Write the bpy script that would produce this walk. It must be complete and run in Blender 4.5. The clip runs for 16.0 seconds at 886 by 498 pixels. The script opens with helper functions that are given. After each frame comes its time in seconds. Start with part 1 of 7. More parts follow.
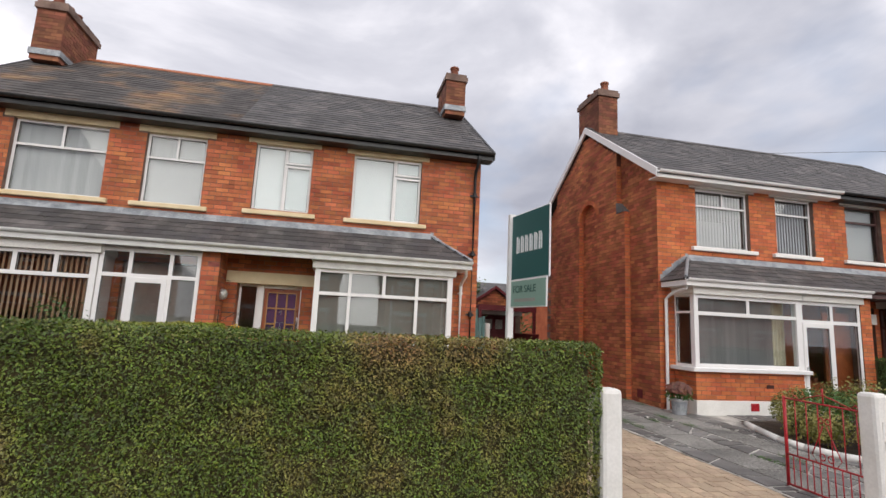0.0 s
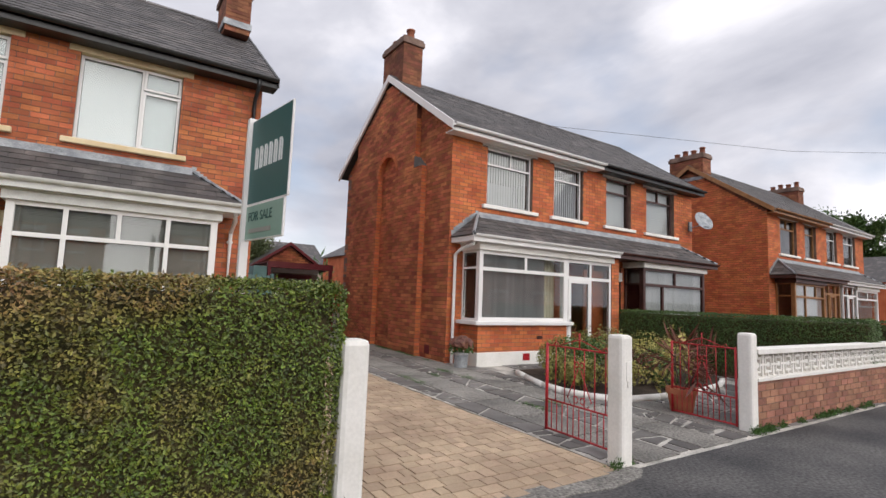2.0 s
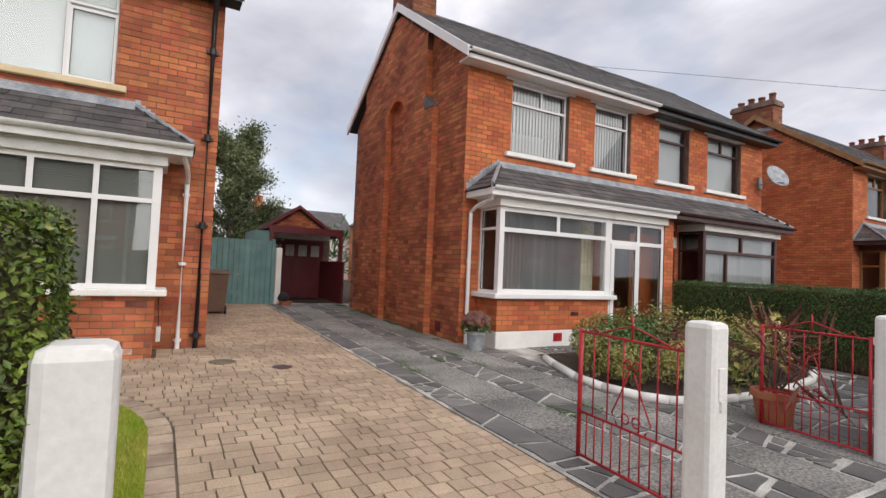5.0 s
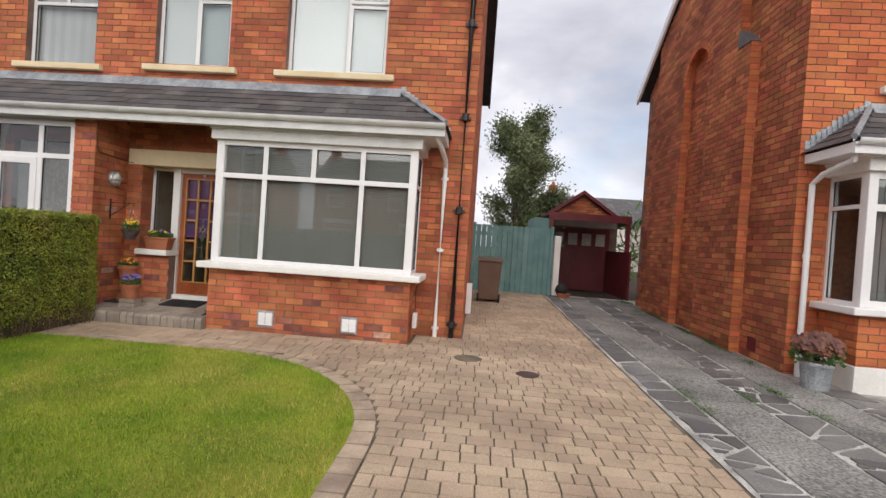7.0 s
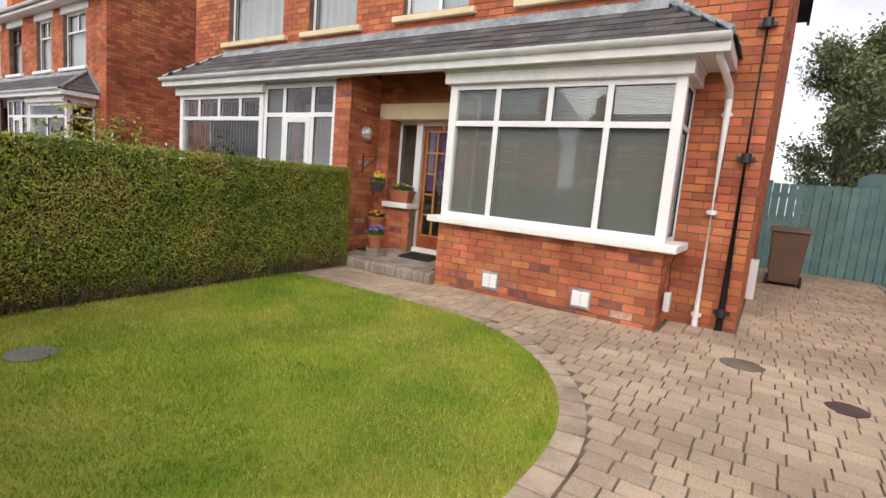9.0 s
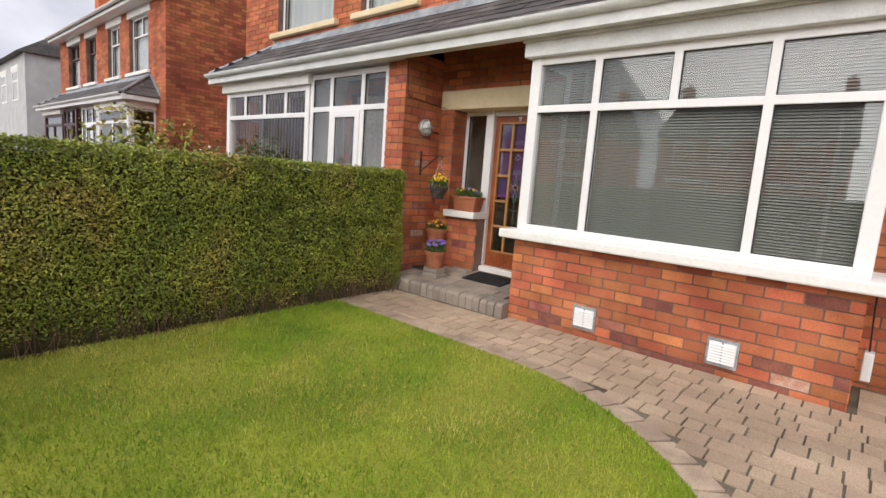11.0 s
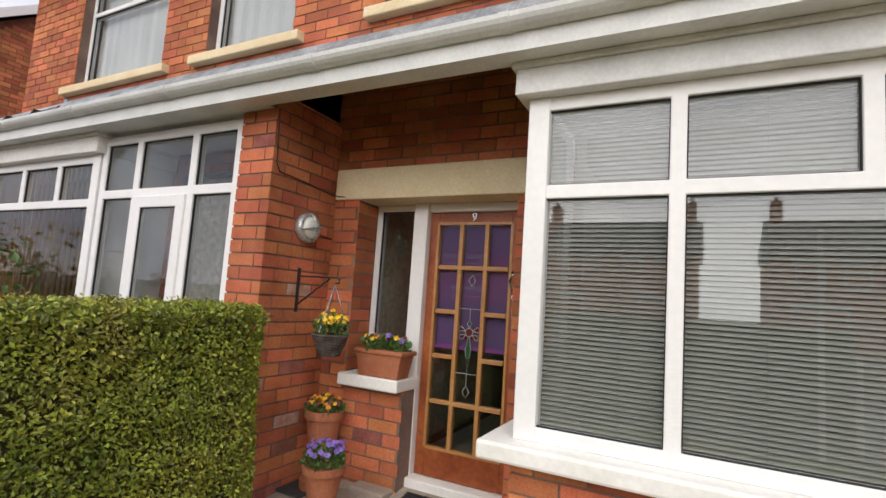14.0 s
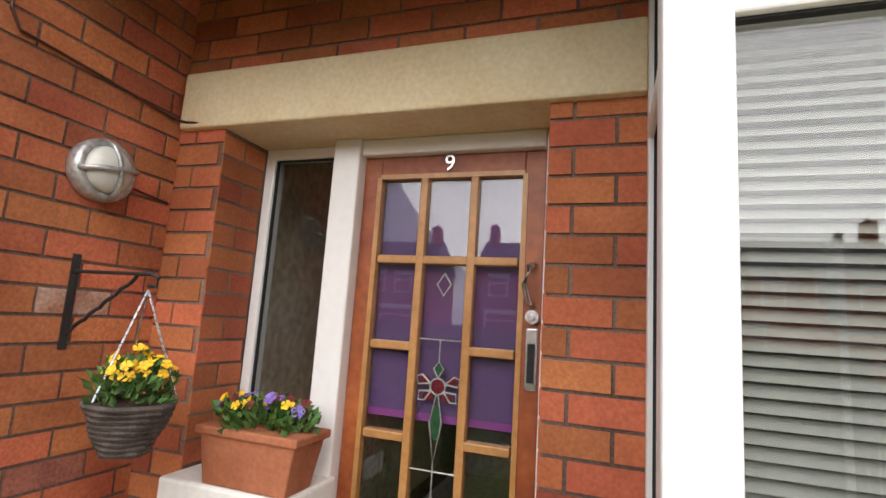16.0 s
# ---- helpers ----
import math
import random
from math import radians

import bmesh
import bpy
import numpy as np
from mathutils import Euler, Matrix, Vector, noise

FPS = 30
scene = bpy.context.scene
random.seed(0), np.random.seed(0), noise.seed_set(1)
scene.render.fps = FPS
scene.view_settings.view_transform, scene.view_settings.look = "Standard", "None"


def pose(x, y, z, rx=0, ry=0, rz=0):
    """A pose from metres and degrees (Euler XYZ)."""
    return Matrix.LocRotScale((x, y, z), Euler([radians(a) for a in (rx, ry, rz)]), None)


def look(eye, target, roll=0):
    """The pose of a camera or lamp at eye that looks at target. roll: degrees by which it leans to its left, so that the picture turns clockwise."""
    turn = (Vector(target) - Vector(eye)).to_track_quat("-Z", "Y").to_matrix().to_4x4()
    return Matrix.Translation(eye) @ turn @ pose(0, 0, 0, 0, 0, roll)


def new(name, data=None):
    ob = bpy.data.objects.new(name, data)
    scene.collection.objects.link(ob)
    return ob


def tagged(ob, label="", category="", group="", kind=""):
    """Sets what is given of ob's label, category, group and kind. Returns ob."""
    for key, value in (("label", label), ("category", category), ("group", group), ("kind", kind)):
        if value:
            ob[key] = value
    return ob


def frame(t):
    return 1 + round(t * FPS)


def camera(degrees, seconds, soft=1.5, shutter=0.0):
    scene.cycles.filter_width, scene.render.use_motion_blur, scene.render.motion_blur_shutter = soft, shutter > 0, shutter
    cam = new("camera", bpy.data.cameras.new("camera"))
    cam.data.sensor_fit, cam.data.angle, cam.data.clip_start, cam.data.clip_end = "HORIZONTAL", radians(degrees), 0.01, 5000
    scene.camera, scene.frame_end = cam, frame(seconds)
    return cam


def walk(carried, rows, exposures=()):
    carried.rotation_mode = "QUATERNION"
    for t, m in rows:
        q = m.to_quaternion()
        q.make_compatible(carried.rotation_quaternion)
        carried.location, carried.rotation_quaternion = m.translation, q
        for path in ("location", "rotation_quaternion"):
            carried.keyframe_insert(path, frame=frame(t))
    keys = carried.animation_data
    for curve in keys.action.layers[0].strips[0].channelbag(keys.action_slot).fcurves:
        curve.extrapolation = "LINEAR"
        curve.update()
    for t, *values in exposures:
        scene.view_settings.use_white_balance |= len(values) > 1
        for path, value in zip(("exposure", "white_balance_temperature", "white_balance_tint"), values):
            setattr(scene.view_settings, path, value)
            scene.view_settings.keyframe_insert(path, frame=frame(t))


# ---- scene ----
cam = camera(83.4, 16.0)
PATH = [
    (0, (-0.192, -0.188, 1.659), (0.221, 1.744, 1.968), 2.7),
    (0.5, (-0.045, -0.044, 1.646), (0.559, 1.841, 1.933), 2.6),
    (1, (0.164, 0.143, 1.598), (0.974, 1.953, 1.857), 2.3),
    (1.5, (0.38, 0.391, 1.566), (1.363, 2.118, 1.796), 2.1),
    (2, (0.693, 0.591, 1.507), (1.796, 2.247, 1.708), 2.2),
    (2.5, (0.979, 0.83, 1.492), (2.188, 2.414, 1.657), 2.0),
    (3, (1.175, 1.076, 1.504), (2.463, 2.601, 1.631), 1.9),
    (3.2, (1.246, 1.177, 1.52), (2.552, 2.687, 1.63), 1.9),
    (5.3, (2.312, 2.134, 1.46), (3.163, 3.942, 1.531), 2.6),
    (5.5, (2.408, 2.252, 1.46), (3.155, 4.106, 1.524), 2.7),
    (6, (2.587, 2.563, 1.44), (3.052, 4.508, 1.485), 3.1),
    (6.5, (2.782, 2.846, 1.473), (2.945, 4.839, 1.493), 3.5),
    (7, (2.959, 3.129, 1.491), (2.819, 5.123, 1.463), 3.9),
    (7.5, (2.981, 3.427, 1.468), (2.571, 5.382, 1.386), 4.1),
    (8, (2.979, 3.715, 1.481), (2.314, 5.596, 1.34), 4.5),
    (8.5, (2.98, 3.928, 1.475), (2.085, 5.704, 1.272), 4.8),
    (9, (2.965, 4.193, 1.426), (1.884, 5.856, 1.168), 5.0),
    (9.5, (2.796, 4.47, 1.4), (1.596, 6.04, 1.095), 5.5),
    (9.7, (2.728, 4.593, 1.393), (1.481, 6.124, 1.075), 5.6),
    (11.8, (1.553, 5.795, 1.528), (0.253, 7.295, 1.281), 4.5),
    (12, (1.403, 5.92, 1.54), (0.135, 7.453, 1.335), 4.4),
    (12.5, (1.051, 6.207, 1.586), (-0.138, 7.813, 1.507), 4.4),
    (13, (0.75, 6.584, 1.609), (-0.355, 8.251, 1.623), 4.1),
    (13.5, (0.45, 6.912, 1.641), (-0.562, 8.632, 1.756), 4.0),
    (14, (0.177, 7.238, 1.649), (-0.739, 9.005, 1.846), 3.9),
    (14.5, (-0.067, 7.615, 1.661), (-0.893, 9.42, 1.906), 3.7),
    (15, (-0.295, 7.937, 1.69), (-1.043, 9.772, 1.962), 3.4),
    (15.5, (-0.458, 8.334, 1.701), (-1.172, 10.183, 1.967), 3.5),
    (16, (-0.641, 8.715, 1.654), (-1.294, 10.583, 1.941), 3.8),
]
walk(cam, [(t, look(eye, target, roll)) for t, eye, target, roll in PATH],
     exposures=[(0.0, -0.02), (5.5, 0.0), (7.5, 0.13), (9.5, 0.34), (12.5, 0.28), (14.0, 0.25), (15.0, 0.4), (16.0, 0.7)])


# ---- world, sun ----
world = bpy.data.worlds.new("sky_world")
scene.world = world
world.use_nodes = True
wt = world.node_tree
wt.nodes.clear()
w_out = wt.nodes.new("ShaderNodeOutputWorld")
w_bg = wt.nodes.new("ShaderNodeBackground")
w_sky = wt.nodes.new("ShaderNodeTexSky")
w_sky.sky_type = "NISHITA"
w_sky.sun_disc = False
w_sky.sun_elevation = radians(38)
w_sky.sun_rotation = radians(200)
w_gain = wt.nodes.new("ShaderNodeMixRGB")
w_gain.blend_type = "MULTIPLY"
w_gain.inputs[0].default_value = 1.0
w_gain.inputs[2].default_value = (0.11, 0.11, 0.11, 1)
w_tc = wt.nodes.new("ShaderNodeTexCoord")
w_map = wt.nodes.new("ShaderNodeMapping")
w_map.inputs["Scale"].default_value = (1.0, 1.0, 1.9)
w_map.inputs["Location"].default_value = (0.35, 0.1, 0.2)
w_n1 = wt.nodes.new("ShaderNodeTexNoise")
w_n1.inputs["Scale"].default_value = 1.7
w_n1.inputs["Detail"].default_value = 7.0
w_n1.inputs["Roughness"].default_value = 0.52
w_n1.inputs["Distortion"].default_value = 0.4
w_ramp = wt.nodes.new("ShaderNodeValToRGB")
w_ramp.color_ramp.elements[0].position = 0.33
w_ramp.color_ramp.elements[0].color = (0.345, 0.355, 0.42, 1)
w_ramp.color_ramp.elements[1].position = 0.66
w_ramp.color_ramp.elements[1].color = (0.965, 0.94, 0.985, 1)
w_mid = w_ramp.color_ramp.elements.new(0.5)
w_mid.color = (0.58, 0.58, 0.64, 1)
w_n2 = wt.nodes.new("ShaderNodeTexNoise")
w_n2.inputs["Scale"].default_value = 2.3
w_n2.inputs["Detail"].default_value = 4.0
w_cov = wt.nodes.new("ShaderNodeValToRGB")
w_cov.color_ramp.elements[0].position = 0.34
w_cov.color_ramp.elements[0].color = (0.55, 0.55, 0.55, 1)
w_cov.color_ramp.elements[1].position = 0.46
w_cov.color_ramp.elements[1].color = (1, 1, 1, 1)
w_mix = wt.nodes.new("ShaderNodeMixRGB")
wl = wt.links
wl.new(w_tc.outputs["Generated"], w_map.inputs["Vector"])
wl.new(w_map.outputs[0], w_n1.inputs["Vector"])
wl.new(w_map.outputs[0], w_n2.inputs["Vector"])
wl.new(w_n1.outputs["Fac"], w_ramp.inputs[0])
wl.new(w_n2.outputs["Fac"], w_cov.inputs[0])
wl.new(w_sky.outputs[0], w_gain.inputs[1])
wl.new(w_cov.outputs[0], w_mix.inputs[0])
wl.new(w_gain.outputs[0], w_mix.inputs[1])
wl.new(w_ramp.outputs[0], w_mix.inputs[2])
wl.new(w_mix.outputs[0], w_bg.inputs["Color"])
w_bg.inputs["Strength"].default_value = 1.3
wl.new(w_bg.outputs[0], w_out.inputs["Surface"])

sun_data = bpy.data.lights.new("sun", "SUN")
sun_data.energy = 2.3
sun_data.angle = radians(75)
sun_data.color = (1.0, 0.96, 0.9)
sun = new("sun", sun_data)
sun.matrix_world = look((6, -20, 18), (0, 8, 0))


# ---- materials ----
def material(name, rough=0.7, metal=0.0):
    m = bpy.data.materials.new(name)
    m.use_nodes = True
    b = m.node_tree.nodes["Principled BSDF"]
    b.inputs["Roughness"].default_value = rough
    b.inputs["Metallic"].default_value = metal
    return m, m.node_tree, b


def mixed(name, a, b, scale=8.0, fine=60.0, rough=0.7, metal=0.0, bump=0.3, vary=0.0, per="object", dist=0.004, fine_amt=0.35, c=None):
    """Two colours mixed by large and fine noise, with bump, and with a shift from piece to piece."""
    m, nt, bs = material(name, rough, metal)
    nd, ln = nt.nodes, nt.links
    geo = nd.new("ShaderNodeNewGeometry")
    n1 = nd.new("ShaderNodeTexNoise")
    n1.inputs["Scale"].default_value = scale
    n1.inputs["Detail"].default_value = 5
    n2 = nd.new("ShaderNodeTexNoise")
    n2.inputs["Scale"].default_value = fine
    n2.inputs["Detail"].default_value = 3
    ln.new(geo.outputs["Position"], n1.inputs["Vector"])
    ln.new(geo.outputs["Position"], n2.inputs["Vector"])
    r1 = nd.new("ShaderNodeValToRGB")
    r1.color_ramp.elements[0].position, r1.color_ramp.elements[1].position = 0.32, 0.68
    r1.color_ramp.elements[0].color, r1.color_ramp.elements[1].color = (*a, 1), (*b, 1)
    if c:
        e = r1.color_ramp.elements.new(0.5)
        e.color = (*c, 1)
    ln.new(n1.outputs["Fac"], r1.inputs[0])
    hsv = nd.new("ShaderNodeHueSaturation")
    mr = nd.new("ShaderNodeMapRange")
    mr.inputs[1].default_value, mr.inputs[2].default_value = 0.25, 0.75
    mr.inputs[3].default_value, mr.inputs[4].default_value = 1 - fine_amt, 1 + fine_amt
    ln.new(n2.outputs["Fac"], mr.inputs[0])
    value = mr.outputs[0]
    if vary:
        rnd = geo.outputs["Random Per Island"] if per == "island" else nd.new("ShaderNodeObjectInfo").outputs["Random"]
        mv = nd.new("ShaderNodeMapRange")
        mv.inputs[3].default_value, mv.inputs[4].default_value = 1 - vary, 1 + vary
        ln.new(rnd, mv.inputs[0])
        mu = nd.new("ShaderNodeMath")
        mu.operation = "MULTIPLY"
        ln.new(mv.outputs[0], mu.inputs[0])
        ln.new(value, mu.inputs[1])
        value = mu.outputs[0]
        frac = nd.new("ShaderNodeMath")
        frac.operation = "MULTIPLY_ADD"
        frac.inputs[1].default_value = 7.31
        frac.inputs[2].default_value = 0.0
        ln.new(rnd, frac.inputs[0])
        fr = nd.new("ShaderNodeMath")
        fr.operation = "FRACT"
        ln.new(frac.outputs[0], fr.inputs[0])
        hm = nd.new("ShaderNodeMapRange")
        hm.inputs[3].default_value, hm.inputs[4].default_value = 0.5 - vary * 0.035, 0.5 + vary * 0.035
        ln.new(fr.outputs[0], hm.inputs[0])
        ln.new(hm.outputs[0], hsv.inputs["Hue"])
    ln.new(value, hsv.inputs["Value"])
    ln.new(r1.outputs[0], hsv.inputs["Color"])
    ln.new(hsv.outputs[0], bs.inputs["Base Color"])
    if bump:
        bp = nd.new("ShaderNodeBump")
        bp.inputs["Strength"].default_value = bump
        bp.inputs["Distance"].default_value = dist
        ln.new(n2.outputs["Fac"], bp.inputs["Height"])
        ln.new(bp.outputs[0], bs.inputs["Normal"])
    return m


def glass_material(name, tint=(0.9, 0.95, 0.93), f0=0.06, wave=0.0):
    m = bpy.data.materials.new(name)
    m.use_nodes = True
    nt = m.node_tree
    nt.nodes.clear()
    nd, ln = nt.nodes, nt.links
    out = nd.new("ShaderNodeOutputMaterial")
    mx = nd.new("ShaderNodeMixShader")
    tr = nd.new("ShaderNodeBsdfTransparent")
    tr.inputs[0].default_value = (*tint, 1)
    gl = nd.new("ShaderNodeBsdfGlossy")
    gl.inputs["Roughness"].default_value = 0.02
    lw = nd.new("ShaderNodeLayerWeight")
    pw = nd.new("ShaderNodeMath")
    pw.operation = "POWER"
    pw.inputs[1].default_value = 5.0
    fr = nd.new("ShaderNodeMath")
    fr.operation = "MULTIPLY_ADD"
    fr.inputs[1].default_value = 1.0 - f0
    fr.inputs[2].default_value = f0
    ln.new(lw.outputs["Facing"], pw.inputs[0])
    ln.new(pw.outputs[0], fr.inputs[0])
    if wave:
        nz = nd.new("ShaderNodeTexNoise")
        nz.inputs["Scale"].default_value = 2.5
        bp = nd.new("ShaderNodeBump")
        bp.inputs["Strength"].default_value = wave
        bp.inputs["Distance"].default_value = 0.02
        ln.new(nz.outputs["Fac"], bp.inputs["Height"])
        ln.new(bp.outputs[0], gl.inputs["Normal"])
    ln.new(fr.outputs[0], mx.inputs[0])
    ln.new(tr.outputs[0], mx.inputs[1])
    ln.new(gl.outputs[0], mx.inputs[2])
    ln.new(mx.outputs[0], out.inputs[0])
    return m


M = {}
M["brick"] = mixed("red_brick", (0.35, 0.092, 0.037), (0.54, 0.172, 0.072), 2.2, 90, 0.85, bump=0.35, vary=0.27, per="island", fine_amt=0.18)
M["brick_piece"] = mixed("red_brick_near", (0.34, 0.088, 0.038), (0.56, 0.185, 0.078), 3.0, 90, 0.85, bump=0.5, vary=0.27, per="object", fine_amt=0.22)
M["brick_gable"] = mixed("weathered_brick", (0.29, 0.085, 0.038), (0.52, 0.175, 0.075), 1.1, 70, 0.9, bump=0.4, vary=0.34, per="island", fine_amt=0.25)
M["brick_b"] = mixed("orange_brick", (0.46, 0.115, 0.038), (0.60, 0.18, 0.066), 1.6, 80, 0.85, bump=0.35, vary=0.22, per="island", fine_amt=0.2)
M["brick_soot"] = mixed("sooty_brick", (0.15, 0.055, 0.032), (0.29, 0.11, 0.058), 2, 70, 0.9, bump=0.4, vary=0.3, per="island", fine_amt=0.25)
M["mortar"] = mixed("mortar", (0.12, 0.075, 0.06), (0.25, 0.17, 0.135), 3.0, 120, 0.95, bump=0.4)
M["mortar_dark"] = mixed("dark_mortar", (0.13, 0.045, 0.03), (0.22, 0.09, 0.055), 3.0, 120, 0.95, bump=0.4)
M["slate"] = mixed("grey_slate", (0.075, 0.07, 0.073), (0.15, 0.135, 0.13), 2.5, 60, 0.62, bump=0.4, vary=0.28, per="island", c=(0.08, 0.074, 0.072))
M["slate_moss"] = mixed("mossy_slate", (0.055, 0.05, 0.048), (0.23, 0.135, 0.07), 0.9, 40, 0.75, bump=0.5, vary=0.3, per="island", c=(0.08, 0.07, 0.066))
M["under"] = mixed("roof_underlay", (0.03, 0.03, 0.03), (0.05, 0.05, 0.05), 3, 40, 0.9)
M["lead"] = mixed("lead_flashing", (0.22, 0.24, 0.26), (0.42, 0.44, 0.46), 6, 50, 0.55, metal=0.3, bump=0.5)
M["upvc"] = mixed("white_upvc", (0.80, 0.785, 0.775), (0.86, 0.845, 0.83), 1.5, 30, 0.32, bump=0.03, fine_amt=0.03)
M["white_paint"] = mixed("white_painted_stone", (0.80, 0.78, 0.73), (0.88, 0.86, 0.82), 3, 40, 0.7, bump=0.25, fine_amt=0.06)
M["cream"] = mixed("cream_painted_stone", (0.70, 0.545, 0.32), (0.80, 0.67, 0.44), 3, 60, 0.75, bump=0.25, fine_amt=0.09)
M["gutter_grey"] = mixed("off_white_gutter", (0.64, 0.64, 0.62), (0.78, 0.78, 0.76), 4, 60, 0.45, bump=0.1, fine_amt=0.08)
M["black"] = mixed("black_paint", (0.012, 0.012, 0.013), (0.028, 0.027, 0.027), 5, 60, 0.4, bump=0.1)
M["brown_frame"] = mixed("dark_brown_frame", (0.045, 0.016, 0.013), (0.085, 0.03, 0.022), 5, 60, 0.4, bump=0.1)
M["wood_frame"] = mixed("light_wood_frame", (0.25, 0.11, 0.035), (0.36, 0.17, 0.06), 5, 60, 0.45, bump=0.1)
M["glass"] = glass_material("window_glass", (0.88, 0.90, 0.90), 0.068, 0.0)
M["room"] = mixed("dim_room_wall", (0.42, 0.40, 0.37), (0.55, 0.52, 0.48), 1, 20, 0.9, bump=0)
M["blind"] = mixed("grey_green_slat", (0.29, 0.285, 0.255), (0.35, 0.345, 0.31), 1, 20, 0.5, bump=0, fine_amt=0.05)
M["vblind"] = mixed("pale_fabric_louvre", (0.56, 0.56, 0.56), (0.68, 0.68, 0.67), 1, 80, 0.9, bump=0.05, vary=0.12, fine_amt=0.06)
M["vblind_tan"] = mixed("tan_fabric_louvre", (0.34, 0.18, 0.09), (0.62, 0.42, 0.28), 1, 80, 0.9, bump=0.05, vary=0.2, fine_amt=0.06)
M["roller"] = mixed("white_roller_blind", (0.80, 0.84, 0.84), (0.86, 0.89, 0.89), 1, 20, 0.7, bump=0, fine_amt=0.02)
M["net"] = mixed("cream_curtain", (0.55, 0.50, 0.36), (0.70, 0.66, 0.52), 4, 30, 0.9, bump=0.1)
M["red_curtain"] = mixed("dark_red_curtain", (0.16, 0.01, 0.02), (0.28, 0.02, 0.035), 4, 30, 0.9, bump=0.1)
M["asphalt"] = mixed("worn_asphalt", (0.04, 0.04, 0.043), (0.11, 0.106, 0.104), 0.9, 34, 0.9, bump=0.9, dist=0.008, fine_amt=0.65)
M["soil"] = mixed("dark_soil", (0.035, 0.024, 0.016), (0.08, 0.055, 0.035), 4, 60, 0.95, bump=0.8, dist=0.02)
M["paver"] = mixed("buff_paving_block", (0.34, 0.246, 0.17), (0.525, 0.398, 0.278), 1.2, 120, 0.85, bump=0.6, vary=0.13, per="island", fine_amt=0.3)
M["paver_piece"] = mixed("buff_paving_block_near", (0.34, 0.246, 0.17), (0.525, 0.398, 0.278), 1.2, 120, 0.85, bump=0.6, vary=0.13, per="object", fine_amt=0.3)
M["edging"] = mixed("grey_buff_edging", (0.30, 0.22, 0.16), (0.50, 0.385, 0.28), 5, 120, 0.85, bump=0.6, vary=0.16, per="object", fine_amt=0.2)
M["joint"] = mixed("sandy_joint", (0.075, 0.06, 0.042), (0.21, 0.17, 0.12), 3, 90, 0.95, bump=0.5)
M["crazy"] = mixed("grey_crazy_paving", (0.095, 0.092, 0.09), (0.20, 0.19, 0.18), 1.6, 70, 0.6, bump=0.5, vary=0.35, per="object", fine_amt=0.25)
M["crazy_joint"] = mixed("pale_paving_mortar", (0.26, 0.25, 0.225), (0.66, 0.63, 0.58), 2.6, 60, 0.9, bump=0.5)
M["gravel_slab"] = mixed("gravel_faced_slab", (0.14, 0.135, 0.125), (0.29, 0.275, 0.25), 1.4, 42, 0.85, bump=0.9, vary=0.15, per="object", fine_amt=0.75, dist=0.008)
M["brick_front"] = mixed("brown_garden_brick", (0.25, 0.115, 0.075), (0.40, 0.19, 0.125), 2.4, 60, 0.9, bump=0.5, vary=0.3, per="island", fine_amt=0.3)
M["brick_worn"] = mixed("worn_purple_brick", (0.20, 0.065, 0.05), (0.34, 0.12, 0.085), 9, 90, 0.9, bump=0.7, vary=0.25, per="object", fine_amt=0.3)
M["brick_pale"] = mixed("spalled_pale_brick", (0.44, 0.20, 0.12), (0.60, 0.42, 0.32), 14, 90, 0.9, bump=0.7, vary=0.2, per="object", fine_amt=0.3)
M["dry_grass"] = mixed("dry_grass_blade", (0.30, 0.32, 0.03), (0.54, 0.46, 0.11), 2.5, 14, 0.7, bump=0, vary=0.25, per="island", fine_amt=0.15)
M["lawn"] = mixed("lawn_soil", (0.13, 0.19, 0.008), (0.28, 0.30, 0.03), 1.2, 60, 0.95, bump=0.6, dist=0.01)
M["grass"] = mixed("grass_blade", (0.125, 0.25, 0.006), (0.39, 0.43, 0.04), 1.9, 12, 0.6, bump=0, vary=0.25, per="island", fine_amt=0.15, c=(0.235, 0.355, 0.013))
M["leaf"] = mixed("privet_leaf", (0.13, 0.18, 0.016), (0.40, 0.29, 0.065), 1.3, 14, 0.45, bump=0, vary=0.6, per="island", fine_amt=0.3, c=(0.23, 0.26, 0.026))
M["leaf_front"] = mixed("front_privet_leaf", (0.075, 0.115, 0.012), (0.24, 0.15, 0.05), 1.3, 14, 0.45, bump=0, vary=0.65, per="island", fine_amt=0.3, c=(0.115, 0.16, 0.02))
M["leaf_dark"] = mixed("dark_hedge_leaf", (0.04, 0.095, 0.018), (0.085, 0.14, 0.03), 1.2, 14, 0.55, bump=0, vary=0.4, per="island", fine_amt=0.25)
M["leaf_top"] = mixed("pale_hedge_tip", (0.20, 0.21, 0.06), (0.36, 0.33, 0.12), 2, 14, 0.55, bump=0, vary=0.35, per="island", fine_amt=0.25)
M["hedge_core"] = mixed("hedge_twigs", (0.04, 0.04, 0.014), (0.09, 0.07, 0.03), 6, 60, 0.95, bump=0.6, dist=0.02)
M["twig"] = mixed("dry_twig", (0.10, 0.06, 0.035), (0.20, 0.13, 0.08), 6, 60, 0.9, bump=0.2)
M["teal_gate"] = mixed("teal_painted_board", (0.115, 0.24, 0.235), (0.17, 0.31, 0.30), 3, 50, 0.6, bump=0.2, vary=0.1, fine_amt=0.08)
M["bin"] = mixed("brown_bin_plastic", (0.12, 0.066, 0.042), (0.165, 0.095, 0.062), 2, 60, 0.55, bump=0.15, fine_amt=0.08)
